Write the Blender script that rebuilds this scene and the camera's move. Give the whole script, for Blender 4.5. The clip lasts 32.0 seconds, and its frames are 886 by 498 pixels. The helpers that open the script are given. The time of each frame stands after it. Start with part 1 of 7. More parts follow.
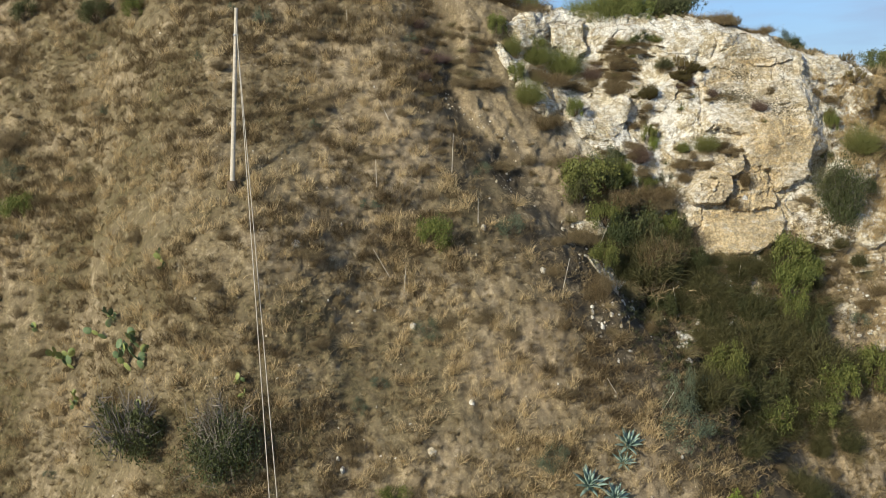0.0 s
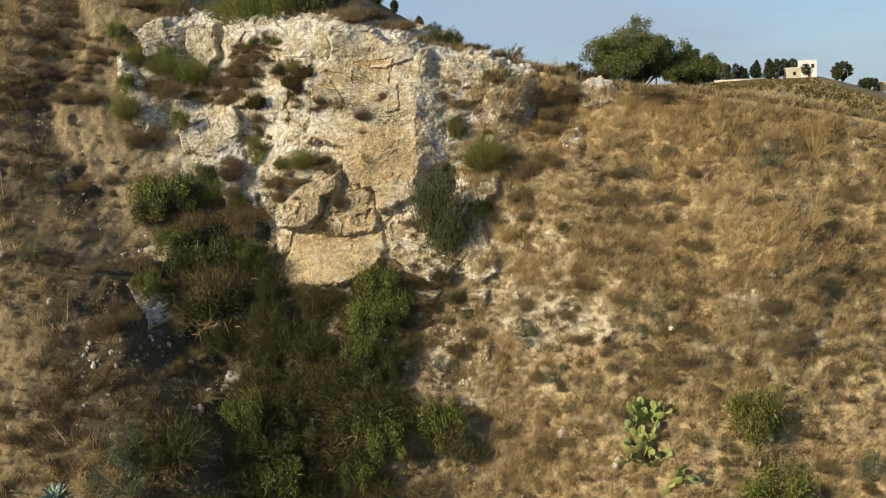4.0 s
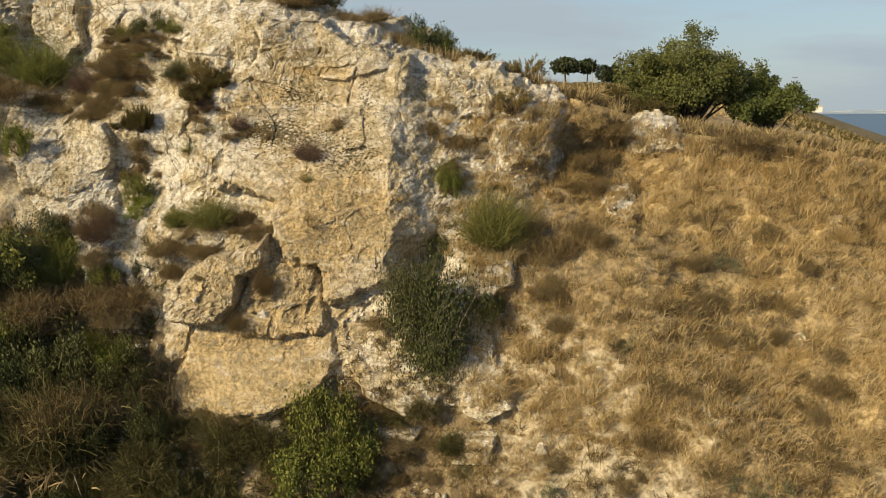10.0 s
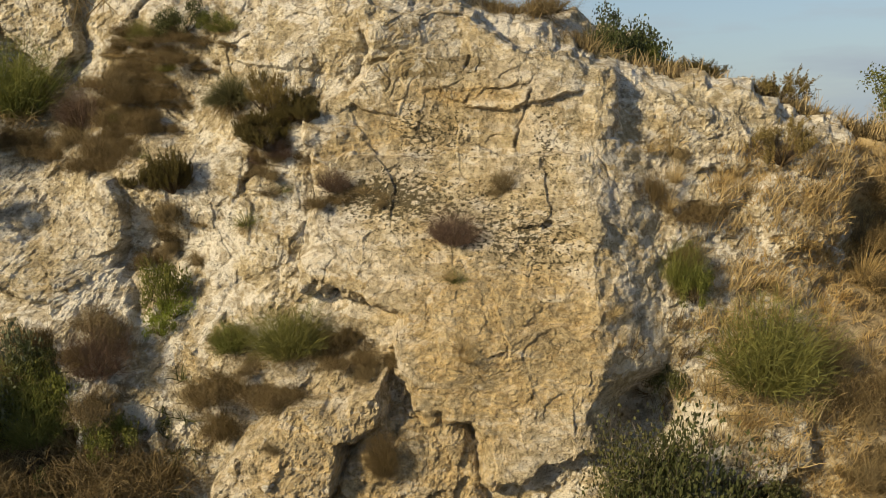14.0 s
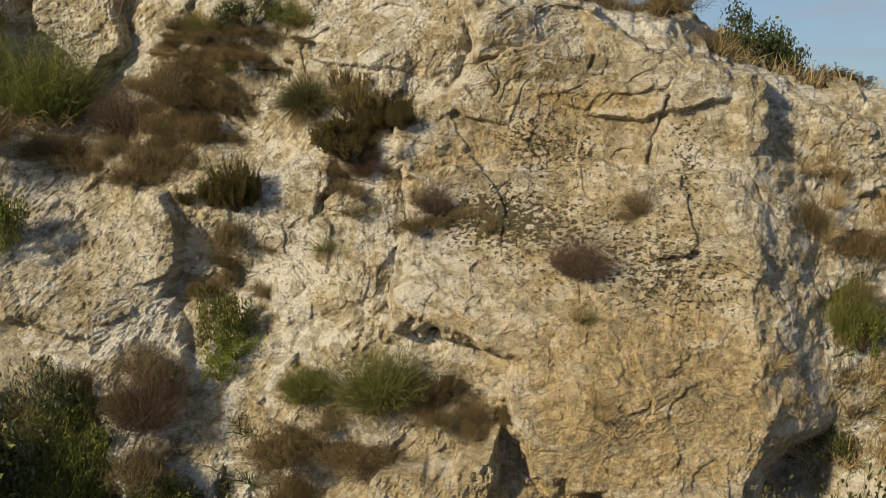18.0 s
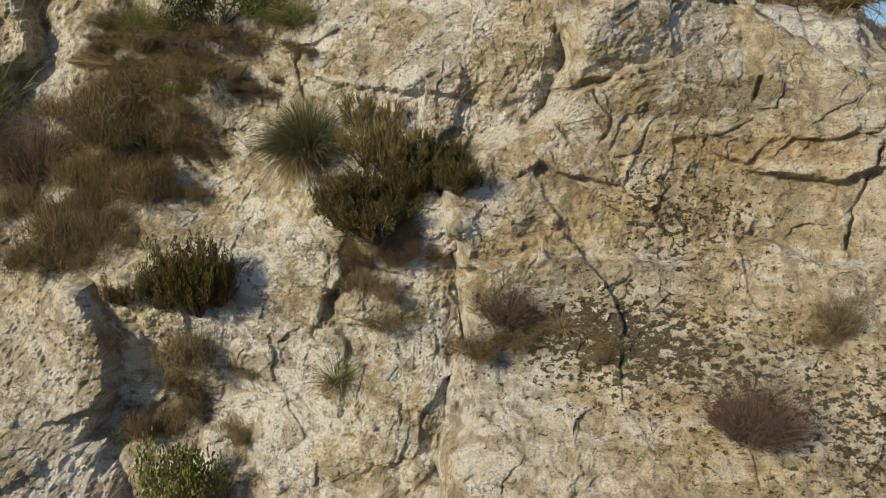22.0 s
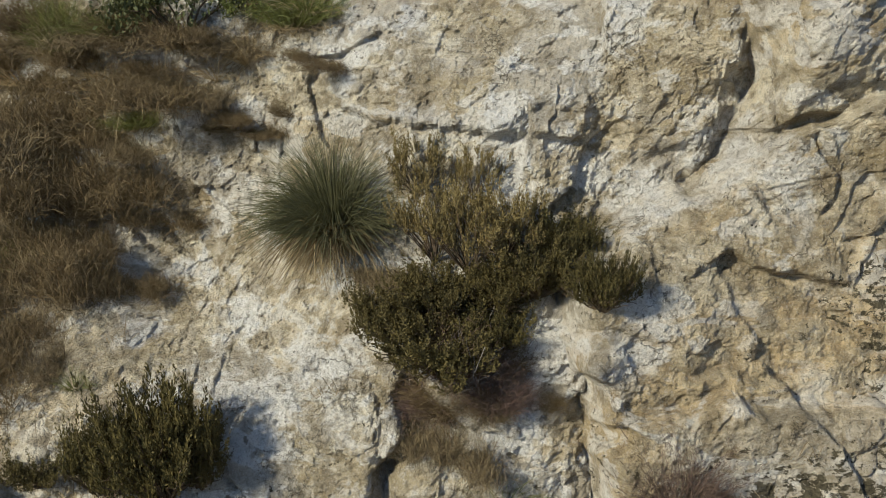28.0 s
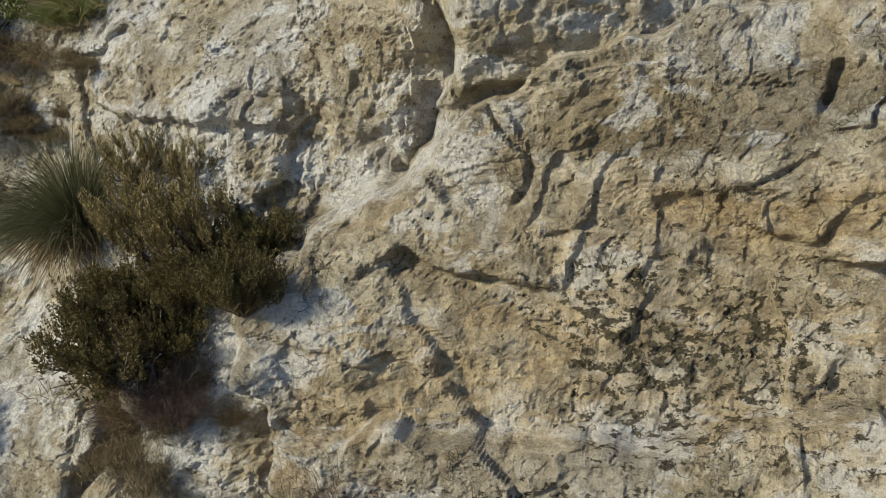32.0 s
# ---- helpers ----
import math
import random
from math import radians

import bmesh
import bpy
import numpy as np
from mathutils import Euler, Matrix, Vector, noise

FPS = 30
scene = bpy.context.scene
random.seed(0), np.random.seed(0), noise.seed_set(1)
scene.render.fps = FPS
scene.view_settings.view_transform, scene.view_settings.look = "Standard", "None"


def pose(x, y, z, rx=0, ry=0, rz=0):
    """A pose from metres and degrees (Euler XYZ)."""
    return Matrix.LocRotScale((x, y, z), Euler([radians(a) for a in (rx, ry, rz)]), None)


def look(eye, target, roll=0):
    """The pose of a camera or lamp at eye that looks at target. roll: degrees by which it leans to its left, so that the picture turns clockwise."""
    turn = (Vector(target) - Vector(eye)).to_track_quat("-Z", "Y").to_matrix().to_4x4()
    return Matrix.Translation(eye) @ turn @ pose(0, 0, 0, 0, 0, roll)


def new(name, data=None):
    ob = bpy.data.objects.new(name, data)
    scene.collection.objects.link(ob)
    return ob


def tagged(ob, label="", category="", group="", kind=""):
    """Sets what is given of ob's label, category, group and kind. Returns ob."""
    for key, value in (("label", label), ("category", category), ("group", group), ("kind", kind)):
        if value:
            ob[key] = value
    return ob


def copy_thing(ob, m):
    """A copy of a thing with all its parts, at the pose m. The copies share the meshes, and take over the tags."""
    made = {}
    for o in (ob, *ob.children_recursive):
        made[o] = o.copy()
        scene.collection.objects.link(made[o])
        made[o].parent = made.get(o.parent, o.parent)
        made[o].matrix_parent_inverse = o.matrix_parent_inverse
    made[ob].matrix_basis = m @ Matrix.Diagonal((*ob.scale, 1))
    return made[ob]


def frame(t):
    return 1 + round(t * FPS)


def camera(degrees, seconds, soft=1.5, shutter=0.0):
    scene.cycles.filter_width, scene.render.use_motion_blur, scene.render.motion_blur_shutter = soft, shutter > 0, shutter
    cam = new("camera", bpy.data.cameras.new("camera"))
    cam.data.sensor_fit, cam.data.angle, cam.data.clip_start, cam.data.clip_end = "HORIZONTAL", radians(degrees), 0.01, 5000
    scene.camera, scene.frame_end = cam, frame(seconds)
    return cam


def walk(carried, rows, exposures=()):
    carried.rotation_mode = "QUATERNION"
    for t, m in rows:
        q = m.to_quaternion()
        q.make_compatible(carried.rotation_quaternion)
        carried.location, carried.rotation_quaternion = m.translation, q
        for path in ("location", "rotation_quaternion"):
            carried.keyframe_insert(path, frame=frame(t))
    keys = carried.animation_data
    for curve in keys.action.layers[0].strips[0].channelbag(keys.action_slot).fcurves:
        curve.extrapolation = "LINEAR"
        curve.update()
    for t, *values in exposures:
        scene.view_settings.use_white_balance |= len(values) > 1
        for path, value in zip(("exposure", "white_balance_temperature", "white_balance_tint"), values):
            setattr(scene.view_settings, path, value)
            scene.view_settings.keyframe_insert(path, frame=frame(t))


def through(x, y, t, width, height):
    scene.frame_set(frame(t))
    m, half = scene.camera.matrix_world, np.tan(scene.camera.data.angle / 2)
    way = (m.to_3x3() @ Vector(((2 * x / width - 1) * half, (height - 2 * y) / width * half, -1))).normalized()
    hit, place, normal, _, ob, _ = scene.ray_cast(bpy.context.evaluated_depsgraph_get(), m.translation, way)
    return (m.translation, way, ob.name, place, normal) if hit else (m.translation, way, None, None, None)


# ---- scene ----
cam = camera(50.8, 32.0, soft=1.0)
PATH = [
    (0, (-5.918, -1.63, 11.404), (-5.708, 0.343, 11.146), -2.0),
    (0.5, (-3.067, -1.411, 11.544), (-2.926, 0.567, 11.284), -2.4),
    (1, (0.16, -1.088, 11.666), (0.235, 0.893, 11.4), -2.6),
    (1.5, (3.733, -0.711, 11.67), (3.739, 1.27, 11.399), -2.9),
    (2, (7.555, -0.23, 11.495), (7.48, 1.751, 11.23), -3.1),
    (2.5, (11.387, 0.493, 11.276), (11.234, 2.471, 11.02), -3.6),
    (3, (15.136, 1.313, 11.047), (14.91, 3.285, 10.801), -4.2),
    (3.5, (18.326, 2.153, 11.18), (18.051, 4.118, 10.93), -3.4),
    (4, (20.841, 2.898, 11.49), (20.518, 4.852, 11.217), -3.2),
    (4.5, (22.478, 3.768, 11.508), (22.129, 5.719, 11.241), -2.9),
    (6.5, (21.976, 7.743, 11.944), (21.67, 9.7, 11.665), -0.2),
    (7, (21.19, 8.561, 12.141), (20.925, 10.524, 11.861), 0.1),
    (7.5, (20.253, 9.203, 12.393), (20.042, 11.171, 12.107), 0.9),
    (8, (19.426, 9.768, 12.574), (19.257, 11.739, 12.275), 0.2),
    (8.5, (18.742, 10.602, 12.702), (18.611, 12.574, 12.399), -0.1),
    (9, (18.101, 11.759, 12.773), (17.999, 13.733, 12.471), -0.0),
    (9.5, (17.507, 13.19, 12.954), (17.411, 15.163, 12.642), -0.1),
    (10, (16.69, 14.862, 13.066), (16.599, 16.835, 12.754), -0.1),
    (10.5, (16.081, 16.652, 13.185), (15.976, 18.627, 12.887), 0.0),
    (11, (15.303, 18.452, 13.305), (15.207, 20.43, 13.022), 0.4),
    (11.5, (14.601, 19.889, 13.437), (14.517, 21.864, 13.131), 0.1),
    (12, (13.973, 21.032, 13.448), (13.908, 23.007, 13.14), 0.3),
    (12.5, (13.748, 21.936, 13.399), (13.659, 23.911, 13.098), -0.2),
    (13, (13.397, 22.782, 13.422), (13.304, 24.759, 13.129), -0.2),
    (13.5, (12.854, 23.597, 13.513), (12.79, 25.574, 13.215), 0.0),
    (14, (12.825, 24.174, 13.549), (12.728, 26.151, 13.261), -0.1),
    (14.5, (12.049, 25.025, 13.615), (12.038, 27.003, 13.318), 0.2),
    (16.5, (11.515, 26.13, 13.062), (11.53, 28.12, 12.865), 0.1),
    (17, (11.218, 26.17, 13.095), (11.199, 28.16, 12.894), 0.6),
    (17.5, (11.072, 26.175, 13.199), (10.999, 28.162, 12.983), 0.9),
    (18, (11.086, 26.314, 13.228), (11.008, 28.301, 13.007), 0.9),
    (18.5, (11.051, 26.615, 13.194), (10.975, 28.602, 12.98), 0.8),
    (19, (11.002, 27.046, 13.2), (10.93, 29.034, 12.988), 0.9),
    (19.5, (10.923, 27.551, 13.275), (10.861, 29.538, 13.057), 1.0),
    (20, (10.851, 28.134, 13.38), (10.795, 30.122, 13.162), 0.9),
    (20.5, (10.691, 28.776, 13.529), (10.641, 30.763, 13.301), 1.1),
    (21, (10.48, 29.439, 13.681), (10.438, 31.425, 13.443), 1.2),
    (21.5, (10.245, 30.144, 13.844), (10.211, 32.128, 13.597), 1.1),
    (22, (10.058, 30.837, 13.998), (10.024, 32.819, 13.731), 1.0),
    (22.5, (9.872, 31.428, 14.08), (9.841, 33.41, 13.813), 1.0),
    (23, (9.667, 31.961, 14.17), (9.652, 33.944, 13.907), 1.1),
    (23.2, (9.573, 32.062, 14.188), (9.566, 34.044, 13.92), 1.4),
    (23.5, (9.573, 32.348, 14.234), (9.554, 34.329, 13.954), 0.9),
    (24, (9.515, 32.56, 14.269), (9.5, 34.539, 13.983), 0.9),
    (24.5, (9.487, 32.678, 14.298), (9.48, 34.658, 14.01), 0.8),
    (25, (9.441, 32.847, 14.321), (9.448, 34.826, 14.036), 0.7),
    (25.5, (9.394, 33.092, 14.352), (9.412, 35.071, 14.067), 0.7),
    (27.5, (9.102, 33.944, 14.383), (9.179, 35.921, 14.09), 0.6),
    (28, (9.074, 33.991, 14.361), (9.156, 35.97, 14.078), 0.6),
    (28.5, (9.075, 34.005, 14.353), (9.156, 35.984, 14.076), 0.5),
    (29, (9.076, 33.995, 14.326), (9.157, 35.975, 14.057), 0.8),
    (29.5, (9.21, 34.008, 14.281), (9.242, 35.991, 14.029), 0.2),
    (30, (9.48, 34.041, 14.243), (9.413, 36.026, 14.004), -0.2),
    (30.5, (9.987, 34.146, 14.204), (9.796, 36.124, 13.977), -0.6),
    (31, (10.645, 34.333, 14.2), (10.339, 36.295, 13.969), -1.1),
    (31.5, (11.272, 34.534, 14.185), (10.88, 36.481, 13.95), -1.4),
    (32, (11.882, 34.739, 14.22), (11.407, 36.664, 13.959), -1.8),
]
walk(cam, [(t, look(eye, target, roll)) for t, eye, target, roll in PATH],
     [(0, 0.25, 5280, 10), (4, 0.22, 6000, 10), (9, 0.2, 6750, 10), (14.5, 0.07, 6750, 10), (19, -0.13, 6100, 10), (24, 0.05, 5550, 10), (28, 0.15, 5150, 10), (30, 0.16, 5100, 10), (32, 0.12, 5150, 10)])

# ---- sky and sun ----
SUN_WAY = Vector((0.71, 0.61, -0.42)).normalized()
world = bpy.data.worlds.new("world")
scene.world = world
world.use_nodes = True
wn = world.node_tree
sky = wn.nodes.new("ShaderNodeTexSky")
sky.sky_type, sky.sun_disc = "NISHITA", False
sky.sun_elevation = math.asin(-SUN_WAY.z)
sky.sun_rotation = math.atan2(-SUN_WAY.x, -SUN_WAY.y)
sky.air_density, sky.dust_density, sky.ozone_density, sky.altitude = 1.0, 0.4, 2.5, 150
where = wn.nodes.new("ShaderNodeTexCoord")
flatten = wn.nodes.new("ShaderNodeMapping")
flatten.inputs["Scale"].default_value = (1.6, 1.6, 9.0)
wn.links.new(where.outputs["Generated"], flatten.inputs["Vector"])
billow = wn.nodes.new("ShaderNodeTexNoise")
billow.inputs["Scale"].default_value, billow.inputs["Detail"].default_value, billow.inputs["Roughness"].default_value = 1.9, 7.0, 0.55
wn.links.new(flatten.outputs[0], billow.inputs["Vector"])
cover = wn.nodes.new("ShaderNodeMapRange")
for i, v in zip(range(1, 5), (0.45, 0.62, 0.0, 0.8)):
    cover.inputs[i].default_value = v
wn.links.new(billow.outputs["Fac"], cover.inputs[0])
clouds = wn.nodes.new("ShaderNodeMix")
clouds.data_type = "RGBA"
wn.links.new(cover.outputs[0], clouds.inputs[0])
wn.links.new(sky.outputs[0], clouds.inputs[6])
clouds.inputs[7].default_value = (4.6, 4.7, 4.9, 1)
height = wn.nodes.new("ShaderNodeSeparateXYZ")
wn.links.new(where.outputs["Generated"], height.inputs[0])
low = wn.nodes.new("ShaderNodeMapRange")
for i, v in zip(range(1, 5), (0.0, 0.30, 0.8, 0.0)):
    low.inputs[i].default_value = v
wn.links.new(height.outputs[2], low.inputs[0])
haze = wn.nodes.new("ShaderNodeMix")
haze.data_type = "RGBA"
wn.links.new(low.outputs[0], haze.inputs[0])
wn.links.new(clouds.outputs[2], haze.inputs[6])
haze.inputs[7].default_value = (3.1, 4.0, 4.9, 1)
wn.links.new(haze.outputs[2], wn.nodes["Background"].inputs[0])
wn.nodes["Background"].inputs[1].default_value = 0.098
lamp = bpy.data.lights.new("sun", "SUN")
lamp.energy, lamp.angle, lamp.color = 5.5, radians(4.5), (1.0, 0.81, 0.50)
sun = new("sun", lamp)
sun.rotation_mode = "QUATERNION"
sun.rotation_quaternion = SUN_WAY.to_track_quat("-Z", "Y")

# ---- materials ----
class Mat:
    """A small helper round one node material."""

    def __init__(self, name, rough=0.9, spec=0.2):
        self.m = bpy.data.materials.new(name)
        self.m.use_nodes = True
        self.t = self.m.node_tree
        self.b = self.t.nodes["Principled BSDF"]
        self.b.inputs["Roughness"].default_value = rough
        self.b.inputs["Specular IOR Level"].default_value = spec
        self.geo = self.t.nodes.new("ShaderNodeNewGeometry")

    def node(self, kind, **inputs):
        n = self.t.nodes.new(kind)
        for k, v in inputs.items():
            self.put(n.inputs[k], v)
        return n

    def put(self, socket, v):
        if hasattr(v, "links"):
            self.t.links.new(v, socket)
        else:
            socket.default_value = v

    def place(self, sx=1.0, sy=1.0, sz=1.0, turn=0.0):
        n = self.node("ShaderNodeMapping", Vector=self.geo.outputs["Position"])
        n.inputs["Scale"].default_value = (sx, sy, sz)
        n.inputs["Rotation"].default_value = (0, radians(turn), 0)
        return n.outputs[0]

    def noise(self, scale, detail=5.0, rough=0.6, vec=None, warp=0.0):
        n = self.node("ShaderNodeTexNoise", Vector=vec or self.geo.outputs["Position"], Scale=scale, Detail=detail, Roughness=rough, Distortion=warp)
        return n.outputs["Fac"]

    def cells(self, scale, vec=None, feature="DISTANCE_TO_EDGE"):
        n = self.node("ShaderNodeTexVoronoi", Vector=vec or self.geo.outputs["Position"], Scale=scale)
        n.feature = feature
        return n.outputs["Distance"]

    def span(self, v, a, b, c=0.0, d=1.0):
        n = self.node("ShaderNodeMapRange", Value=v)
        for i, x in zip(range(1, 5), (a, b, c, d)):
            n.inputs[i].default_value = x
        return n.outputs[0]

    def math(self, op, a, b=0.0):
        n = self.t.nodes.new("ShaderNodeMath")
        n.operation = op
        self.put(n.inputs[0], a)
        self.put(n.inputs[1], b)
        return n.outputs[0]

    def mix(self, f, a, b):
        n = self.t.nodes.new("ShaderNodeMix")
        n.data_type = "RGBA"
        self.put(n.inputs[0], f)
        self.put(n.inputs[6], (*a, 1) if isinstance(a, tuple) else a)
        self.put(n.inputs[7], (*b, 1) if isinstance(b, tuple) else b)
        return n.outputs[2]

    def attr(self, name):
        n = self.t.nodes.new("ShaderNodeAttribute")
        n.attribute_name = name
        return n.outputs["Fac"]

    def random(self, island=False):
        return self.geo.outputs["Random Per Island"] if island else self.t.nodes.new("ShaderNodeObjectInfo").outputs["Random"]

    def done(self, colour, height=None, strength=0.5, distance=0.05):
        self.put(self.b.inputs["Base Color"], (*colour, 1) if isinstance(colour, tuple) else colour)
        if height is not None:
            n = self.node("ShaderNodeBump", Height=height, Strength=strength, Distance=distance)
            self.t.links.new(n.outputs[0], self.b.inputs["Normal"])
        return self.m


def soil_material():
    m = Mat("dry_soil", 0.95, 0.1)
    big, mid, fine = m.noise(0.22, 4, 0.6), m.noise(1.1, 6, 0.65), m.noise(9.0, 6, 0.7)
    grit = m.noise(38.0, 4, 0.75)
    streak = m.noise(2.4, 6, 0.7, m.place(1.0, 0.35, 0.35, 24))
    earth = m.mix(m.span(mid, 0.35, 0.65), (0.19, 0.15, 0.098), (0.32, 0.255, 0.165))
    straw = m.mix(m.span(fine, 0.4, 0.62), (0.24, 0.185, 0.11), (0.44, 0.35, 0.21))
    c = m.mix(m.span(streak, 0.42, 0.58), earth, straw)
    olive = m.mix(m.span(fine, 0.4, 0.6), (0.075, 0.064, 0.032), (0.17, 0.14, 0.068))
    c = m.mix(m.math("MULTIPLY", m.attr("olive"), m.span(big, 0.35, 0.6, 0.3, 1.0)), c, olive)
    gold = m.mix(m.span(fine, 0.42, 0.56), (0.33, 0.245, 0.115), (0.66, 0.52, 0.28))
    c = m.mix(m.math("MULTIPLY", m.attr("golden"), m.span(mid, 0.36, 0.6)), c, gold)
    chalk = m.mix(m.span(fine, 0.38, 0.62), (0.42, 0.36, 0.25), (0.66, 0.60, 0.47))
    c = m.mix(m.span(m.math("ADD", m.attr("chalk"), m.math("MULTIPLY", mid, 0.9)), 0.82, 1.12), c, chalk)
    # dark gully soil, and shade of the spur's flank painted with the same colour
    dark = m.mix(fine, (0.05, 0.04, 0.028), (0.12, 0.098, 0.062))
    c = m.mix(m.span(m.math("ADD", m.attr("humus_and_shade"), m.math("MULTIPLY", m.math("SUBTRACT", mid, 0.5), 0.9)), 0.35, 0.8), c, dark)
    litter = m.math("ADD", m.noise(2.6, 7, 0.68), m.math("MULTIPLY", m.math("SUBTRACT", big, 0.5), 0.35))
    c = m.mix(m.span(litter, 0.52, 0.60, 0.0, 0.62), c, m.mix(fine, (0.075, 0.058, 0.034), (0.19, 0.15, 0.09)))
    c = m.mix(m.span(litter, 0.36, 0.44, 0.45, 0.0), c, m.mix(fine, (0.36, 0.29, 0.18), (0.56, 0.47, 0.32)))
    c = m.mix(m.span(grit, 0.62, 0.72), c, m.mix(0.5, c, (0.5, 0.44, 0.33)))
    c = m.mix(m.span(grit, 0.30, 0.40, 0.65, 0.0), c, (0.075, 0.055, 0.035))
    h = m.math("ADD", m.math("MULTIPLY", fine, 1.0), m.math("MULTIPLY", grit, 0.4))
    return m.done(c, h, 0.9, 0.09)


def rock_material(name, ochre=0.5, lichen=0.3, white=0.3, bed=6.0, tilt=8.0):
    """Pale limestone: chalk-white bloom, ochre stains, dark lichen crusts."""
    m = Mat(name, 0.92, 0.12)
    big, mid = m.noise(0.55, 6, 0.55, warp=0.5), m.noise(2.3, 8, 0.56, warp=0.5)
    fine, grit = m.noise(11.0, 8, 0.62), m.noise(46.0, 5, 0.8)
    layers = m.noise(bed * 0.3, 8, 0.6, m.place(0.3, 0.6, 2.8, tilt), 0.5)
    # cream body, mottled at three scales
    c = m.mix(m.span(mid, 0.44, 0.55), (0.47, 0.39, 0.235), (0.80, 0.72, 0.53))
    c = m.mix(m.span(layers, 0.50, 0.60, 0, 0.6), c, (0.60, 0.50, 0.325))
    c = m.mix(m.span(fine, 0.43, 0.48, 0.55, 0.0), c, (0.30, 0.25, 0.165))
    rust = m.mix(m.span(fine, 0.4, 0.6), (0.42, 0.305, 0.15), (0.71, 0.555, 0.30))
    stain = m.math("ADD", m.math("MULTIPLY", big, 0.6), m.math("MULTIPLY", layers, 0.5))
    c = m.mix(m.math("MULTIPLY", m.span(stain, 0.54, 0.62), ochre), c, rust)
    # chalk-white bloom in patches with ragged edges
    bloom = m.math("ADD", m.noise(1.0, 8, 0.6, warp=0.6), m.math("MULTIPLY", m.math("SUBTRACT", fine, 0.5), 0.35))
    c = m.mix(m.math("MULTIPLY", m.span(bloom, 0.47, 0.535), white), c, m.mix(m.span(grit, 0.35, 0.65), (0.78, 0.75, 0.67), (0.93, 0.91, 0.86)))
    c = m.mix(m.span(m.noise(24, 6, 0.78), 0.55, 0.60, 0.0, 0.35), c, (0.87, 0.845, 0.78))
    grey = m.span(m.noise(1.5, 8, 0.6, m.place(1.0, 1.0, 0.6, -20)), 0.555, 0.63, 0, 0.6)
    c = m.mix(grey, c, m.mix(m.span(fine, 0.4, 0.6), (0.40, 0.385, 0.36), (0.68, 0.665, 0.64)))
    c = m.mix(m.math("MULTIPLY", m.attr("ochre"), m.span(m.noise(2.6, 8, 0.72, m.place(0.45, 1, 1.7, tilt)), 0.34, 0.52)), c, rust)
    # weathered olive-brown slab
    slab = m.span(m.math("ADD", m.attr("brown"), m.math("MULTIPLY", layers, 0.9)), 0.88, 1.0, 0, 0.85)
    c = m.mix(slab, c, m.mix(m.span(layers, 0.44, 0.58), (0.20, 0.155, 0.075), (0.44, 0.35, 0.185)))
    # hand-wide mottling, brown against white
    mottle = m.math("ADD", m.noise(4.6, 7, 0.55, m.place(0.7, 1, 1.35, tilt), 0.6), m.math("MULTIPLY", m.math("SUBTRACT", layers, 0.5), 0.5))
    c = m.mix(m.span(mottle, 0.44, 0.485, 0.6, 0.0), c, m.mix(m.span(fine, 0.42, 0.58), (0.27, 0.215, 0.12), (0.50, 0.42, 0.27)))
    c = m.mix(m.math("MULTIPLY", m.span(mottle, 0.55, 0.585, 0.0, 0.6), m.span(m.attr("ochre"), 0.2, 1.2, 1.0, 0.25)), c, m.mix(m.span(grit, 0.4, 0.6), (0.74, 0.71, 0.63), (0.93, 0.91, 0.85)))
    # dirt in patches, then specks and grain
    dirt = m.math("ADD", m.noise(3.4, 8, 0.6, m.place(1, 1, 0.8, 15), 0.4), m.math("MULTIPLY", m.math("SUBTRACT", grit, 0.5), 0.25))
    c = m.mix(m.span(dirt, 0.565, 0.615, 0, 0.7), c, m.mix(m.span(grit, 0.4, 0.6), (0.20, 0.165, 0.10), (0.42, 0.36, 0.25)))
    c = m.mix(m.span(m.noise(17, 5, 0.55), 0.63, 0.67, 0, 0.75), c, (0.19, 0.16, 0.11))
    c = m.mix(m.span(grit, 0.39, 0.45, 0.4, 0.0), c, (0.23, 0.195, 0.135))
    dust = m.noise(95.0, 4, 0.8)
    c = m.mix(m.span(dust, 0.40, 0.47, 0.3, 0.0), c, (0.26, 0.22, 0.155))
    c = m.mix(m.span(dust, 0.54, 0.60, 0.0, 0.22), c, (0.90, 0.87, 0.80))
    # dark lichen: broad fields broken into small ragged crusts
    field = m.math("ADD", m.attr("lichen"), m.math("MULTIPLY", m.span(m.noise(0.8, 3, 0.6), 0.5, 0.75), lichen * 0.6))
    crust = m.math("ADD", m.noise(16.0, 9, 0.72, m.place(0.8, 1, 1.2, 6)), m.math("MULTIPLY", field, 0.15))
    dark = m.mix(m.span(grit, 0.4, 0.6), (0.04, 0.034, 0.02), (0.14, 0.12, 0.07))
    c = m.mix(m.span(crust, 0.640, 0.652, 0, 0.94), c, dark)
    # hair joints, upright and along the beds, broken off here and there
    bent = m.node("ShaderNodeVectorMath", **{"Vector": m.place(1.0, 1.0, 0.8, tilt)})
    m.put(bent.inputs[1], m.node("ShaderNodeTexNoise", Vector=m.geo.outputs["Position"], Scale=2.6, Detail=6.0, Roughness=0.6).outputs["Color"])
    joint = m.math("MINIMUM", m.span(m.cells(1.7, bent.outputs[0]), 0.003, 0.013), m.span(m.cells(6.5, bent.outputs[0]), 0.002, 0.022, 0.5, 1.0))
    joint = m.math("MAXIMUM", joint, m.span(m.noise(1.9, 5, 0.65), 0.43, 0.50))
    c = m.mix(m.math("MULTIPLY", m.math("SUBTRACT", 1.0, joint), 0.68), c, (0.075, 0.06, 0.04))
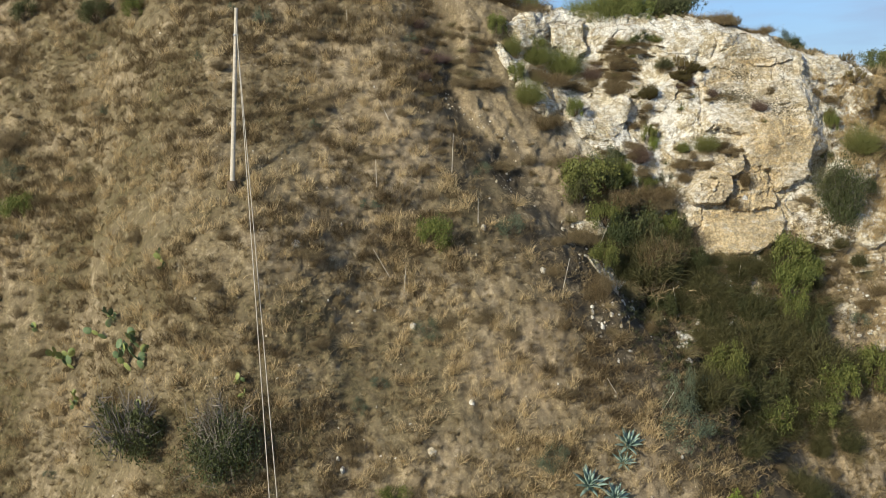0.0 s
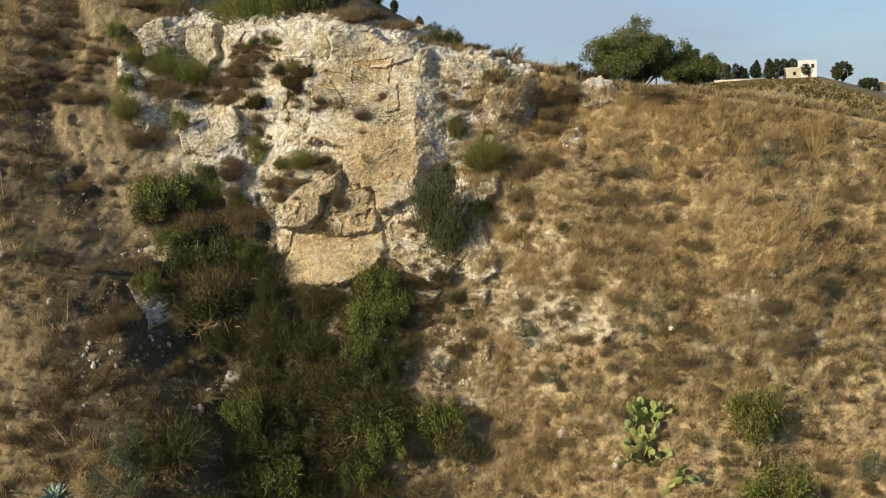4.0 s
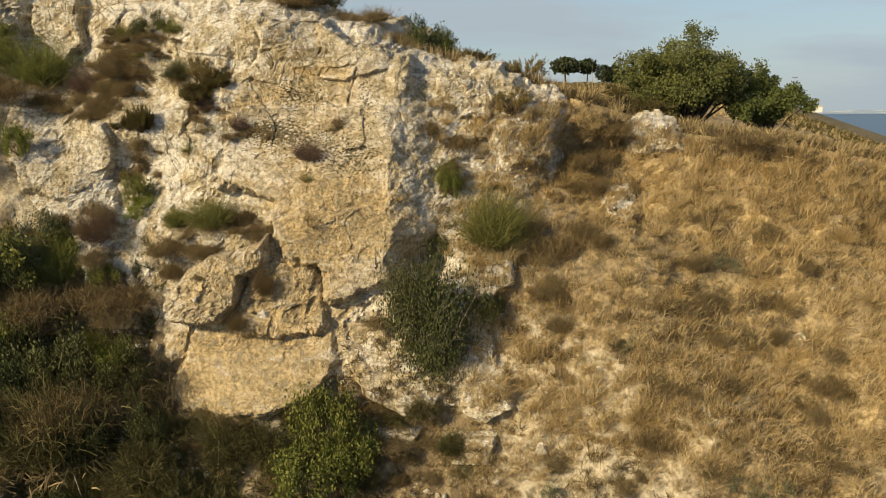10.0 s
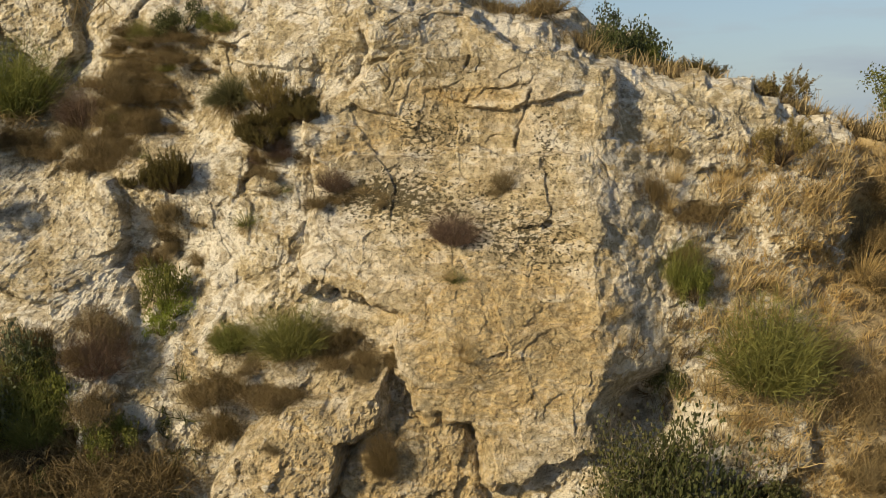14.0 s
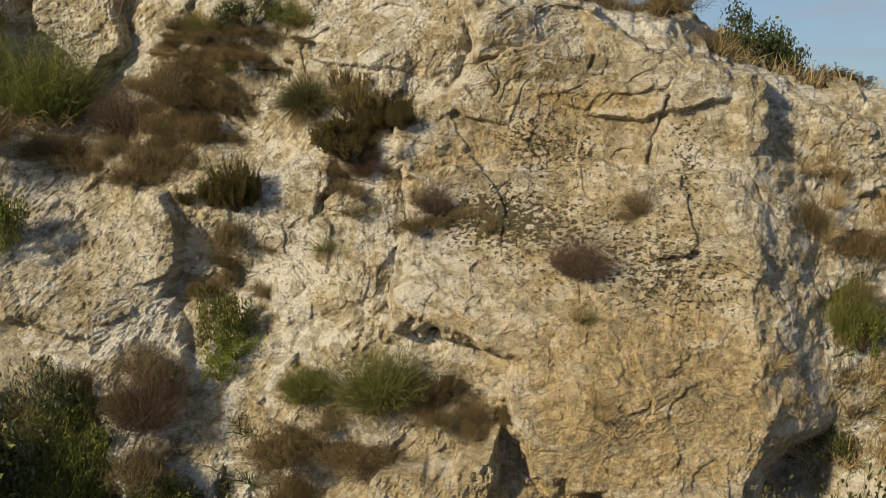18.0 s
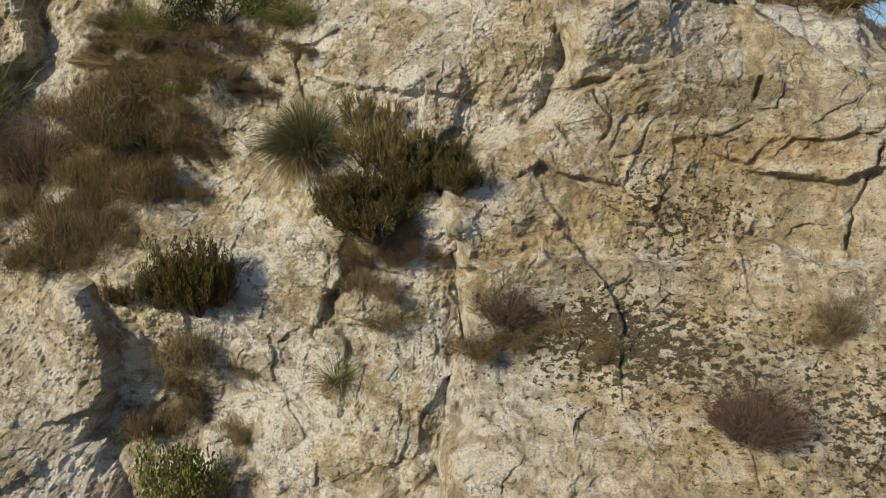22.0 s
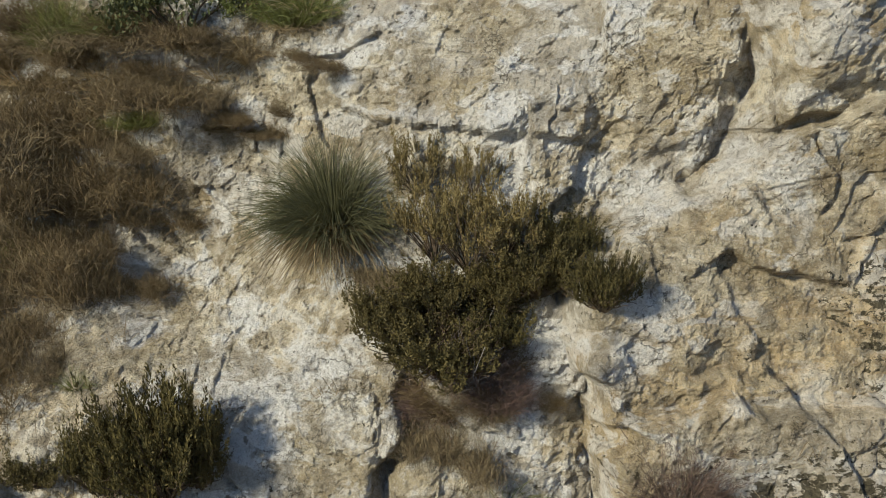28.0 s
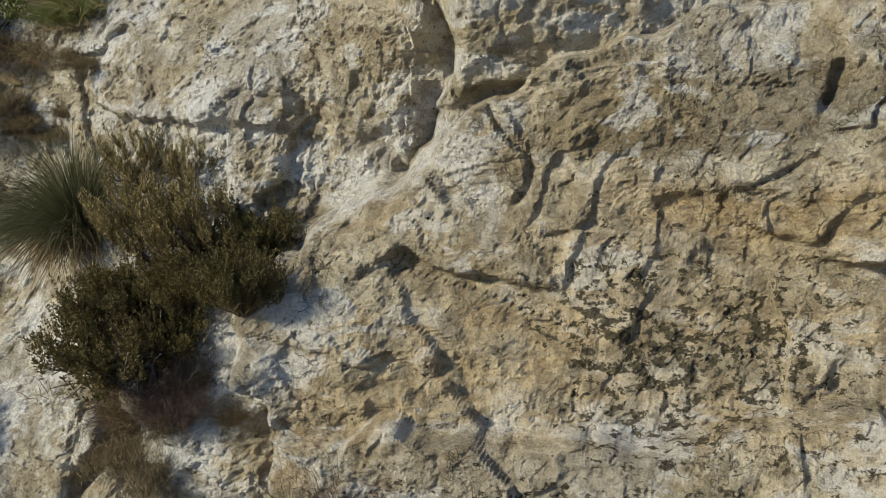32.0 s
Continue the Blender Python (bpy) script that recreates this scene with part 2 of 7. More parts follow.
    h = m.math("ADD", m.math("MULTIPLY", fine, 1.0), m.math("MULTIPLY", mid, 1.2))
    h = m.math("ADD", h, m.math("MULTIPLY", joint, 0.35))
    h = m.math("ADD", h, m.math("MULTIPLY", m.math("ADD", grit, m.math("MULTIPLY", dust, 0.4)), 0.55))
    h = m.math("ADD", h, m.math("MULTIPLY", m.noise(5.0, 8, 0.7, m.place(0.5, 1.0, 1.6, tilt)), 0.7))
    return m.done(c, h, 1.0, 0.07)


def leaf_material(name, a, b, rough=0.6, through=0.25):
    """Foliage, twigs and straw: each leaf its own shade between two colours, a little light passing through."""
    m = Mat(name, rough, 0.25)
    patch = m.noise(3.0, 3, 0.6)
    f = m.math("ADD", m.math("MULTIPLY", m.random(True), 0.65), m.math("MULTIPLY", m.span(patch, 0.3, 0.7), 0.35))
    c = m.mix(f, a, b)
    c = m.mix(m.math("MULTIPLY", m.random(), 0.25), c, (0.16, 0.12, 0.05))
    m.put(m.b.inputs["Base Color"], c)
    if through:
        tr = m.node("ShaderNodeBsdfTranslucent", Color=c)
        mixer = m.node("ShaderNodeMixShader", Fac=through)
        m.t.links.new(m.b.outputs[0], mixer.inputs[1])
        m.t.links.new(tr.outputs[0], mixer.inputs[2])
        m.t.links.new(mixer.outputs[0], m.t.nodes["Material Output"].inputs["Surface"])
    return m.m


def plain(name, a, b, scale=8.0, rough=0.8, metal=0.0, bump=0.3):
    m = Mat(name, rough, 0.3)
    m.b.inputs["Metallic"].default_value = metal
    n = m.noise(scale, 5, 0.65)
    return m.done(m.mix(m.span(n, 0.3, 0.7), a, b), n, bump, 0.02)


SOIL = soil_material()
ROCK = rock_material("limestone", 0.4, 0.35, 0.5)
ROCK_OCHRE = rock_material("ochre_limestone", 0.6, 0.5, 0.6)
ROCK_WHITE = rock_material("chalky_limestone", 0.25, 0.1, 0.9)
STRAW = leaf_material("straw", (0.38, 0.285, 0.14), (0.66, 0.53, 0.30), 0.7, 0.25)
STRAW_DULL = leaf_material("dull_straw", (0.12, 0.092, 0.048), (0.40, 0.31, 0.165), 0.75, 0.2)
STRAW_GOLD = leaf_material("golden_straw", (0.40, 0.28, 0.12), (0.62, 0.47, 0.22), 0.7, 0.3)
BROWN = leaf_material("brown_scrub_leaf", (0.085, 0.066, 0.036), (0.27, 0.21, 0.115), 0.8, 0.15)
RUST = leaf_material("rusty_dry_stems", (0.06, 0.044, 0.022), (0.225, 0.165, 0.08), 0.8, 0.2)
GREY_TWIG = leaf_material("grey_dead_twig", (0.10, 0.09, 0.078), (0.29, 0.26, 0.225), 0.9, 0.0)
TWIG = leaf_material("dark_twig", (0.05, 0.036, 0.024), (0.13, 0.095, 0.06), 0.9, 0.0)
GREEN = leaf_material("bush_leaf", (0.065, 0.09, 0.02), (0.23, 0.245, 0.06), 0.6, 0.25)
DARK_GREEN = leaf_material("dark_bush_leaf", (0.035, 0.05, 0.018), (0.095, 0.11, 0.04), 0.6, 0.2)
BROOM = leaf_material("broom_stem", (0.11, 0.13, 0.03), (0.24, 0.25, 0.075), 0.65, 0.25)
BRIGHT = leaf_material("bright_green_leaf", (0.16, 0.23, 0.03), (0.30, 0.36, 0.06), 0.6, 0.35)
HEATH = leaf_material("heath_sprig", (0.024, 0.024, 0.010), (0.165, 0.135, 0.040), 0.7, 0.25)
REED = leaf_material("tussock_blade", (0.045, 0.055, 0.026), (0.17, 0.175, 0.085), 0.55, 0.2)
GREYGREEN = leaf_material("grey_green_leaf", (0.07, 0.095, 0.06), (0.15, 0.175, 0.11), 0.7, 0.2)
CAROB = leaf_material("tree_leaf", (0.05, 0.075, 0.02), (0.20, 0.225, 0.07), 0.5, 0.25)
CYPRESS = leaf_material("cypress_needle", (0.016, 0.03, 0.014), (0.045, 0.06, 0.024), 0.8, 0.1)
PAD = plain("cactus_pad", (0.15, 0.19, 0.055), (0.30, 0.32, 0.10), 9, 0.55)
PAD_DARK = plain("dark_cactus_pad", (0.07, 0.11, 0.045), (0.14, 0.18, 0.075), 9, 0.55)
AGAVE = plain("agave_leaf", (0.16, 0.23, 0.19), (0.30, 0.38, 0.31), 6, 0.5)
BARK = plain("bark", (0.07, 0.055, 0.04), (0.16, 0.13, 0.10), 14, 0.9)
POLE_WOOD = plain("weathered_wood", (0.34, 0.30, 0.235), (0.55, 0.50, 0.41), 10, 0.85)
STEEL = plain("dull_steel", (0.25, 0.25, 0.25), (0.38, 0.38, 0.38), 12, 0.5, 0.6)
CABLE = plain("pale_cable", (0.42, 0.38, 0.31), (0.55, 0.50, 0.42), 20, 0.6)
WALL_WHITE = plain("white_render", (0.72, 0.70, 0.66), (0.82, 0.80, 0.76), 3, 0.8)
WALL_TAN = plain("tan_render", (0.50, 0.44, 0.34), (0.60, 0.54, 0.43), 3, 0.85)
WALL_YELLOW = plain("yellow_render", (0.62, 0.46, 0.17), (0.72, 0.56, 0.24), 3, 0.85)
GLASS_DARK = plain("dark_pane", (0.02, 0.025, 0.03), (0.04, 0.045, 0.05), 3, 0.15)

# ---- the lie of the land: depth of the hillside over x (along) and z (up) ----
def step(v):
    v = np.clip(v, 0.0, 1.0)
    return v * v * (3 - 2 * v)


def bell(x, z, cx, cz, rx, rz):
    """A smooth hump of height 1."""
    return np.exp(-((x - cx) / rx) ** 2 - ((z - cz) / rz) ** 2)


def spur(x, z):
    """The grassy spur with the pole."""
    return 28.9 + 0.62 * z + 0.006 * z * np.abs(z) + 0.16 * np.clip(-10 - x, 0, 6.5) ** 1.9 + 0.55 * np.maximum(0, -16.5 - x) - 0.5 * bell(x, z, -8, 8, 4, 6)


def back(x, z):
    """The gully's head, the cliff and the slope to the right of it."""
    y = 32.75 + 0.477 * z - 0.9 * step((x - 18) / 4) * np.clip(1 - z / 13, -0.2, 2.5) + 0.12 * np.maximum(0, x - 27)
    y = y + 2.4 * bell(x, z, 5.0, 13.6, 2.6, 3.2) + 0.7 * bell(x, z, 7.8, 8.2, 1.6, 2.0)
    y = y + 0.12 * bell(x, z, 15.9, 11.7, 0.9, 1.7) + 1.4 * bell(x, z, 15.2, 9.0, 0.6, 0.6)
    y = y + 0.5 * bell(x, z, 20.6, 11.6, 1.8, 1.0) + 0.6 * bell(x, z, 8.0, 14.0, 1.2, 1.4)
    y = y - 0.6 * bell(x, z, 22.6, 5.6, 2.2, 1.6) - 0.5 * bell(x, z, 13.0, 13.9, 1.7, 1.5)
    return y + 0.4 * bell(x, z, 10.7, 4.1, 1.6, 1.0) + 1.1 * bell(x, z, 6.6, 3.0, 2.2, 3.2)


def edge(z):
    """Where the spur breaks off into the gully."""
    return -1.8 + 0.78 * np.maximum(0, 12 - z) + 0.18 * np.sin(1.3 * z) + 0.1 * np.sin(3.1 * z + 1)


def swells(x, z):
    """Steep faces, shelves and hollows: where the hillside stands forward (minus) or back."""
    # the slopes on either side
    y = -1.45 * bell(x, z, 26.4, 6.5, 2.6, 2.2) + 0.59 * bell(x, z, 23.8, 7.8, 2.6, 2.2) - 0.72 * bell(x, z, 19.9, 7.8, 2.6, 2.2) + 1.26 * bell(x, z, 19.9, 11.7, 2.6, 2.2)
    y = y - 1.6 * bell(x, z, -10.0, 7.5, 5.0, 4.0) + 0.38 * bell(x, z, -4.8, 3.9, 2.6, 2.2) - 0.88 * bell(x, z, -2.2, 13.0, 2.6, 2.2)
    # the gully and the slab at the cliff's foot
    y = y + 0.82 * bell(x, z, 12.5, 7.5, 5.0, 4.0) + 0.76 * bell(x, z, 17.5, 0.0, 5.0, 4.0) + 0.70 * bell(x, z, 14.7, 3.9, 2.6, 2.2)
    y = y - 0.50 * bell(x, z, 6.9, 2.6, 2.6, 2.2) + 0.59 * bell(x, z, 9.5, 6.0, 1.0, 0.7)
    # the prow's steep lower face, the shelf above it and the crown
    y = y - 0.57 * bell(x, z, 12.4, 10.5, 1.4, 1.0) + 0.57 * bell(x, z, 12.4, 13.3, 1.4, 1.0) - 0.69 * bell(x, z, 11.0, 15.0, 1.0, 0.7)
    y = y - 0.46 * bell(x, z, 14.7, 11.3, 0.9, 1.8) + 0.40 * bell(x, z, 10.7, 12.3, 0.9, 0.5) + 0.45 * bell(x, z, 7.8, 13.3, 0.8, 0.7) - 0.45 * bell(x, z, 19.3, 12.7, 1.2, 0.8)
    # the crags at the gully's head
    y = y - 0.78 * bell(x, z, 6.9, 14.3, 2.6, 2.2) - 0.70 * bell(x, z, 7.0, 12.5, 1.0, 0.7) + 0.85 * bell(x, z, 7.5, 11.2, 1.4, 1.0)
    return y + 0.43 * bell(x, z, 1.7, 15.6, 2.6, 2.2) - 0.62 * bell(x, z, 3.0, 11.7, 2.6, 2.2)


def hillside(x, z):
    roll = 0.115 * np.maximum(0, x - edge(z) + 3.0) ** 2
    s = step((x - edge(z)) / (1.8 + 0.12 * np.maximum(0, 9 - z)))
    return (spur(x, z) + np.minimum(roll, 2.2)) * (1 - s) + back(x, z) * s + swells(x, z)


def crest(x):
    """Height of the hill's edge above the cliff and the slopes."""
    return np.interp(x, [-400, -60, -20, -2, 0, 2, 5, 7, 8.5, 9.5, 10.7, 12.8, 14.6, 16.8, 18.8, 20.2, 21.5, 24.9, 29, 34, 60, 120, 400],
                     [31, 25, 21.6, 19.55, 18.1, 16.8, 15.95, 15.55, 15.8, 15.95, 15.85, 15.15, 14.32, 13.85, 13.18, 12.82, 12.28, 11.9, 11.1, 9.8, 2, -16, -60])


def scatter(ix, iz, k):
    """A repeatable random number for each grid point."""
    h = (ix.astype(np.int64) * 374761393 + iz.astype(np.int64) * 668265263 + k * 974634599) & 0x7FFFFFFF
    h = ((h ^ (h >> 13)) * 1274126177) & 0x7FFFFFFF
    h = ((h ^ (h >> 16)) * 73856093) & 0x7FFFFFFF
    return ((h >> 7) & 0xFFFF) / 65535.0


def ripple(x, z, k=0):
    """Smooth noise about 0, one wave a metre."""
    ix, iz = np.floor(x), np.floor(z)
    u, v = step(x - ix), step(z - iz)
    a, b = scatter(ix, iz, k), scatter(ix + 1, iz, k)
    c, d = scatter(ix, iz + 1, k), scatter(ix + 1, iz + 1, k)
    return (a * (1 - u) + b * u) * (1 - v) + (c * (1 - u) + d * u) * v - 0.5


def rough(x, z, octaves=4, k=0, gain=0.5):
    out, size = 0.0, 1.0
    for n in range(octaves):
        out = out + size * ripple(x * 2.03**n + 17.3 * n, z * 2.03**n + 9.1 * n, k + n)
        size *= gain
    return out


def ridges(x, z, octaves=4, k=0):
    """Sharp-crested noise about 0."""
    out, size = 0.0, 1.0
    for n in range(octaves):
        out = out + size * (0.25 - np.abs(ripple(x * 2.1**n + 7.3 * n, z * 2.1**n + 3.1 * n, k + n)))
        size *= 0.42
    return out


def facets(x, z, k=0, jump=1.0, lean=0.9, crisp=45.0):
    """Broken stone: flat, tilted facets with narrow steps between them."""
    ix, iz = np.floor(x), np.floor(z)
    total, weight = np.zeros(x.shape), np.full(x.shape, 1e-30)
    for dx in (-1, 0, 1):
        for dz in (-1, 0, 1):
            cx, cz = ix + dx, iz + dz
            ox, oz = x - cx - scatter(cx, cz, k), z - cz - scatter(cx, cz, k + 1)
            plane = jump * (scatter(cx, cz, k + 2) - 0.5) + lean * ox * (scatter(cx, cz, k + 3) - 0.5) + lean * oz * (scatter(cx, cz, k + 4) - 0.62)
            w = np.exp(-crisp * np.minimum(ox * ox + oz * oz, 1.2))
            total, weight = total + w * plane, weight + w
    return total / weight


def inside(x, z, outline):
    """Distance to an outline's border, positive inside."""
    far, within = np.full(x.shape, 1e9), np.zeros(x.shape, bool)
    for (ax, az), (bx, bz) in zip(outline, outline[1:] + outline[:1]):
        ex, ez = bx - ax, bz - az
        f = np.clip(((x - ax) * ex + (z - az) * ez) / (ex * ex + ez * ez), 0, 1)
        far = np.minimum(far, np.hypot(x - ax - f * ex, z - az - f * ez))
        within ^= ((az > z) != (bz > z)) & (x < (bx - ax) * (z - az) / (bz - az + 1e-9) + ax)
    return np.where(within, far, -far)


def way_to(x, z, line):
    """Distance to a line of joined stretches."""
    far = np.full(x.shape, 1e9)
    for (ax, az), (bx, bz) in zip(line, line[1:]):
        ex, ez = bx - ax, bz - az
        f = np.clip(((x - ax) * ex + (z - az) * ez) / (ex * ex + ez * ez + 1e-9), 0, 1)
        far = np.minimum(far, np.hypot(x - ax - f * ex, z - az - f * ez))
    return far


def soil(x, z):
    """The hillside with its lumps, runnels and small terraces."""
    lumps = 0.34 * rough(x * 0.55, z * 0.55, 3, 11) + 0.17 * rough(x * 1.6, z * 1.6, 3, 23) + 0.20 * rough(x * 4.2, z * 4.2, 3, 31)
    scar = bell(x, z, 1.6, 10.0, 1.8, 3.4)
    runnels = scar * 0.20 * rough(x * 2.6 + z * 1.1, z * 0.35, 3, 41)
    return hillside(x, z) - lumps - runnels


def stone(x, z, out, bevel, outline, size, grain, fine=0.035):
    """A rock standing proud of the hillside inside an outline."""
    d = inside(x, z, outline) + (0.30 * rough(x * 1.9, z * 1.9, 3, 51) + 0.14 * rough(x * 5.5, z * 5.5, 3, 53)) * min(1.0, 2 * bevel)
    wx, wz = x + 0.35 * rough(x * 1.3, z * 1.3, 4, 61), z + 0.35 * rough(x * 1.3, z * 1.3, 4, 67)
    big = facets(wx / size + 0.25 * wz / size, wz / (size * 1.25), 71, 0.42, 1.45, 170.0)
    small = facets(wx / size * 3.1 + 5, wz / size * 2.6, 83, 0.3, 1.9, 140.0)
    chip = facets(wx / size * 8 + 3, wz / size * 7, 87, 0.24, 1.9, 90.0)
    flake = facets(wx * 15 + 0.5 * wz, wz * 14, 89, 0.3, 2.0, 55.0)
    relief = 0.36 * size * big + 0.085 * size * small + 0.038 * size * chip + 0.024 * flake + 0.07 * ridges(wx * 1.1 + 0.3 * wz, wz * 1.5, 4, 93) + 0.04 * rough(x * 6.2, z * 7.4, 3, 91, 0.7) + fine * rough(x * 15, z * 19, 3, 95, 0.85)
    beds = (z * 1.05 + 0.16 * x + 0.3 * rough(x * 0.6, z * 0.6, 3, 97)) % 1.0
    relief = relief + 0.07 * size * (step(beds / 0.85) - 2.2 * np.maximum(0, beds - 0.88))
    for rise, fall, line in LEDGES:
        if min(outline)[0] < line[0][0] < max(outline)[0]:
            up = z - np.interp(x, [p[0] for p in line], [p[1] for p in line]) + 0.10 * rough(x * 2.7, z * 0.4, 4, 45, 0.6)
            ends = step((x - line[0][0]) / 0.3) * step((line[-1][0] - x) / 0.3)
            relief = relief + rise / grain * ends * np.where(up > 0, step(up / 0.05) * np.exp(-up / fall), 0)
    hold = step((d + 0.45 * bevel) / bevel)
    # the prow's flank slants back
    flank = step((x - 13.2) / 0.8) * step((z - 9.0) / 0.6) * step((13.7 - z) / 0.8) if out > 0.65 else 0.0
    hold = hold * (1 - flank) + flank * np.clip(1 + np.minimum(d - 0.42, 0) * 0.5 / out, 0, 1)
    y = hillside(x, z) - out * hold - 0.1 * out * np.minimum(np.maximum(d, 0), 2) - grain * relief * (0.25 + 0.75 * hold)
    for wide, deep, line in CRACKS:
        if min(outline)[0] < line[0][0] < max(outline)[0]:
            near = (np.abs(x - line[0][0]) < 2.6) & (np.abs(z - line[0][1]) < 2.6)
            nx, nz = x[near], z[near]
            away = way_to(nx + 0.05 * rough(nx * 5, nz * 5, 3, 33, 0.6), nz + 0.05 * rough(nx * 5, nz * 5, 3, 37, 0.6), line)
            y[near] += deep * step(0.75 + 1.6 * ripple(nx * 4.1, nz * 4.1, 43)) * np.exp(-((away / wide) ** 2))
    return y + 1.6 * (1 - flank) * np.maximum(0, -d) + 1.2 * np.maximum(0, -0.7 - d), d


def surface(x, z):
    """What a plant at x, z grows on."""
    x, z = np.atleast_1d(np.asarray(x, float)), np.atleast_1d(np.asarray(z, float))
    y = soil(x, z)
    for _, _, out, bevel, size, grain, outline in STONES:
        xs, zs = [p[0] for p in outline], [p[1] for p in outline]
        near = (x > min(xs)) & (x < max(xs)) & (z > min(zs)) & (z < max(zs))
        if near.any():
            y[near] = np.minimum(y[near], stone(x[near], z[near], out, bevel, outline, size, grain)[0])
    return y


def land(x, y):
    """Height of the open ground behind the hill's edge."""
    s = np.maximum(0, y - rim(x))
    h = crest(x) + (11.4 - crest(x)) * step(s / 70) + 8.4 * (np.minimum(s, 330) / 330) ** 1.25 - 0.05 * np.maximum(0, s - 330)
    h = h + step((4 - x) / 8) * 3.0 * (1 - np.exp(-s / 9)) + 0.12 * np.minimum(s, 6) * step((14 - x) / 6)
    h = h - 0.33 * np.maximum(0, x - 26 - 0.2 * (y - 38) - 0.045 * np.maximum(0, y - 90)) * step(s / 12)
    h = h + 36 * bell(x, y, -60, 210, 45, 70)
    return np.where(x > 34, np.maximum(h, -60), h)


def rim(x):
    return hillside(x, crest(x)) + 0.45

# ---- rocks: name, label, how far it stands out, bevel, size of its facets, roughness, outline over x and z ----
STONES = []


def rock(name, label, *shape):
    STONES.append((name, label, *shape))


rock("limestone_bedrock", "broken pale limestone bedrock behind the gully", 0.16, 0.90, 0.80, 0.75,
     [(1.90, 15.73), (3.40, 16.47), (5.90, 16.26), (8.44, 15.89), (10.66, 15.75), (12.79, 15.10), (14.60, 14.27), (16.81, 13.75), (18.62, 13.03), (18.42, 11.38), (17.22, 10.36),
      (16.63, 8.72), (16.84, 6.25), (15.03, 5.65), (13.02, 6.48), (8.98, 6.73), (7.36, 8.20), (6.15, 9.23), (4.52, 11.12), (3.30, 12.79), (2.20, 14.20)])
rock("crumbling_wall", "crumbly chalk-white rock wall around the heath bushes", 0.27, 0.60, 0.70, 0.55,
     [(6.81, 15.53), (8.54, 15.58), (10.77, 15.65), (10.88, 13.28), (10.38, 11.64), (9.58, 10.93), (8.36, 10.75), (7.15, 11.29)])
rock("limestone_cliff", "cracked ochre and cream limestone cliff face with dark lichen", 0.70, 0.38, 1.00, 0.36,
     [(10.71, 15.15), (12.40, 15.24), (13.28, 14.63), (14.24, 14.45), (14.90, 14.11), (14.60, 12.92), (14.78, 12.00), (14.81, 10.93), (14.89, 10.16), (14.75, 9.03), (14.42, 8.62), (13.17, 8.19), (12.70, 8.22), (12.59, 9.01), (11.58, 9.09), (11.45, 9.82), (11.42, 10.60), (10.02, 10.93), (9.92, 13.42), (10.48, 13.90), (10.85, 14.39)])
rock("cliff_crown", "crumbly chalk-white limestone crown of the cliff", 0.35, 0.50, 0.70, 0.48,
     [(8.23, 14.58), (8.95, 15.17), (10.66, 15.65), (11.17, 14.82), (10.88, 13.79), (9.86, 14.12), (8.64, 14.36)])
rock("rock_pillar", "white chalky limestone pillar beside the cliff face", 0.26, 0.40, 0.60, 0.5,
     [(7.63, 13.57), (8.75, 13.63), (9.06, 12.59), (9.07, 11.35), (8.46, 10.85), (8.06, 11.47)])
rock("rock_fin", "upright pale limestone fin with a sharp edge", 0.50, 0.20, 0.60, 0.5,
     [(5.72, 11.53), (6.42, 12.56), (6.82, 12.55), (7.04, 11.50), (6.64, 10.99), (6.04, 10.58)])
rock("rock_buttress", "broken white limestone buttress above the gully", 0.45, 0.22, 0.45, 1.1,
     [(5.63, 11.11), (6.84, 11.08), (7.45, 10.05), (7.25, 9.33), (6.76, 8.51), (6.05, 10.06)])
rock("rock_wall", "crumbling white limestone wall full of rubble", 0.30, 0.40, 0.30, 0.90,
     [(6.55, 9.23), (8.06, 10.04), (8.97, 10.02), (8.77, 7.98), (7.46, 7.48), (6.66, 8.20)])
rock("limestone_boulder", "blocky cream limestone boulder jutting under the ledge", 0.95, 0.26, 0.60, 0.95,
     [(9.28, 8.99), (9.98, 9.39), (10.79, 9.48), (11.39, 9.89), (11.40, 9.06), (10.79, 8.76), (10.69, 8.25), (10.19, 7.74), (9.18, 7.76), (8.77, 8.18)])
rock("rock_ledge", "narrow limestone ledge with brushwood on it", 0.40, 0.20, 0.50, 0.70,
     [(8.06, 10.04), (11.39, 10.09), (11.39, 9.78), (10.79, 9.38), (9.28, 9.19), (8.16, 9.53)])
rock("knobbly_boulder", "rounded ochre limestone knob under the cliff", 0.52, 0.32, 0.55, 0.80,
     [(11.10, 9.15), (11.70, 9.35), (12.50, 9.20), (12.80, 8.40), (12.75, 7.60), (12.10, 7.35), (10.55, 7.45), (10.60, 8.30)])
rock("rock_outcrop", "fluted pale limestone outcrop with ochre streaks", 0.50, 0.42, 0.38, 1.15,
     [(16.72, 12.21), (17.11, 12.83), (18.22, 12.92), (18.52, 12.62), (18.32, 11.59), (17.32, 11.18), (17.02, 11.49)])
rock("rock_shoulder", "grey-white limestone shoulder behind the cliff", 0.35, 0.30, 0.50, 0.70,
     [(15.20, 14.07), (16.61, 13.55), (17.01, 13.24), (16.91, 12.52), (16.01, 12.62), (15.51, 13.14)])
rock("rock_outcrop", "small fractured limestone outcrop below a green broom", 0.40, 0.20, 0.35, 0.80,
     [(16.22, 9.24), (17.33, 9.43), (17.33, 8.82), (16.73, 8.31), (15.92, 8.32), (15.71, 8.75)])
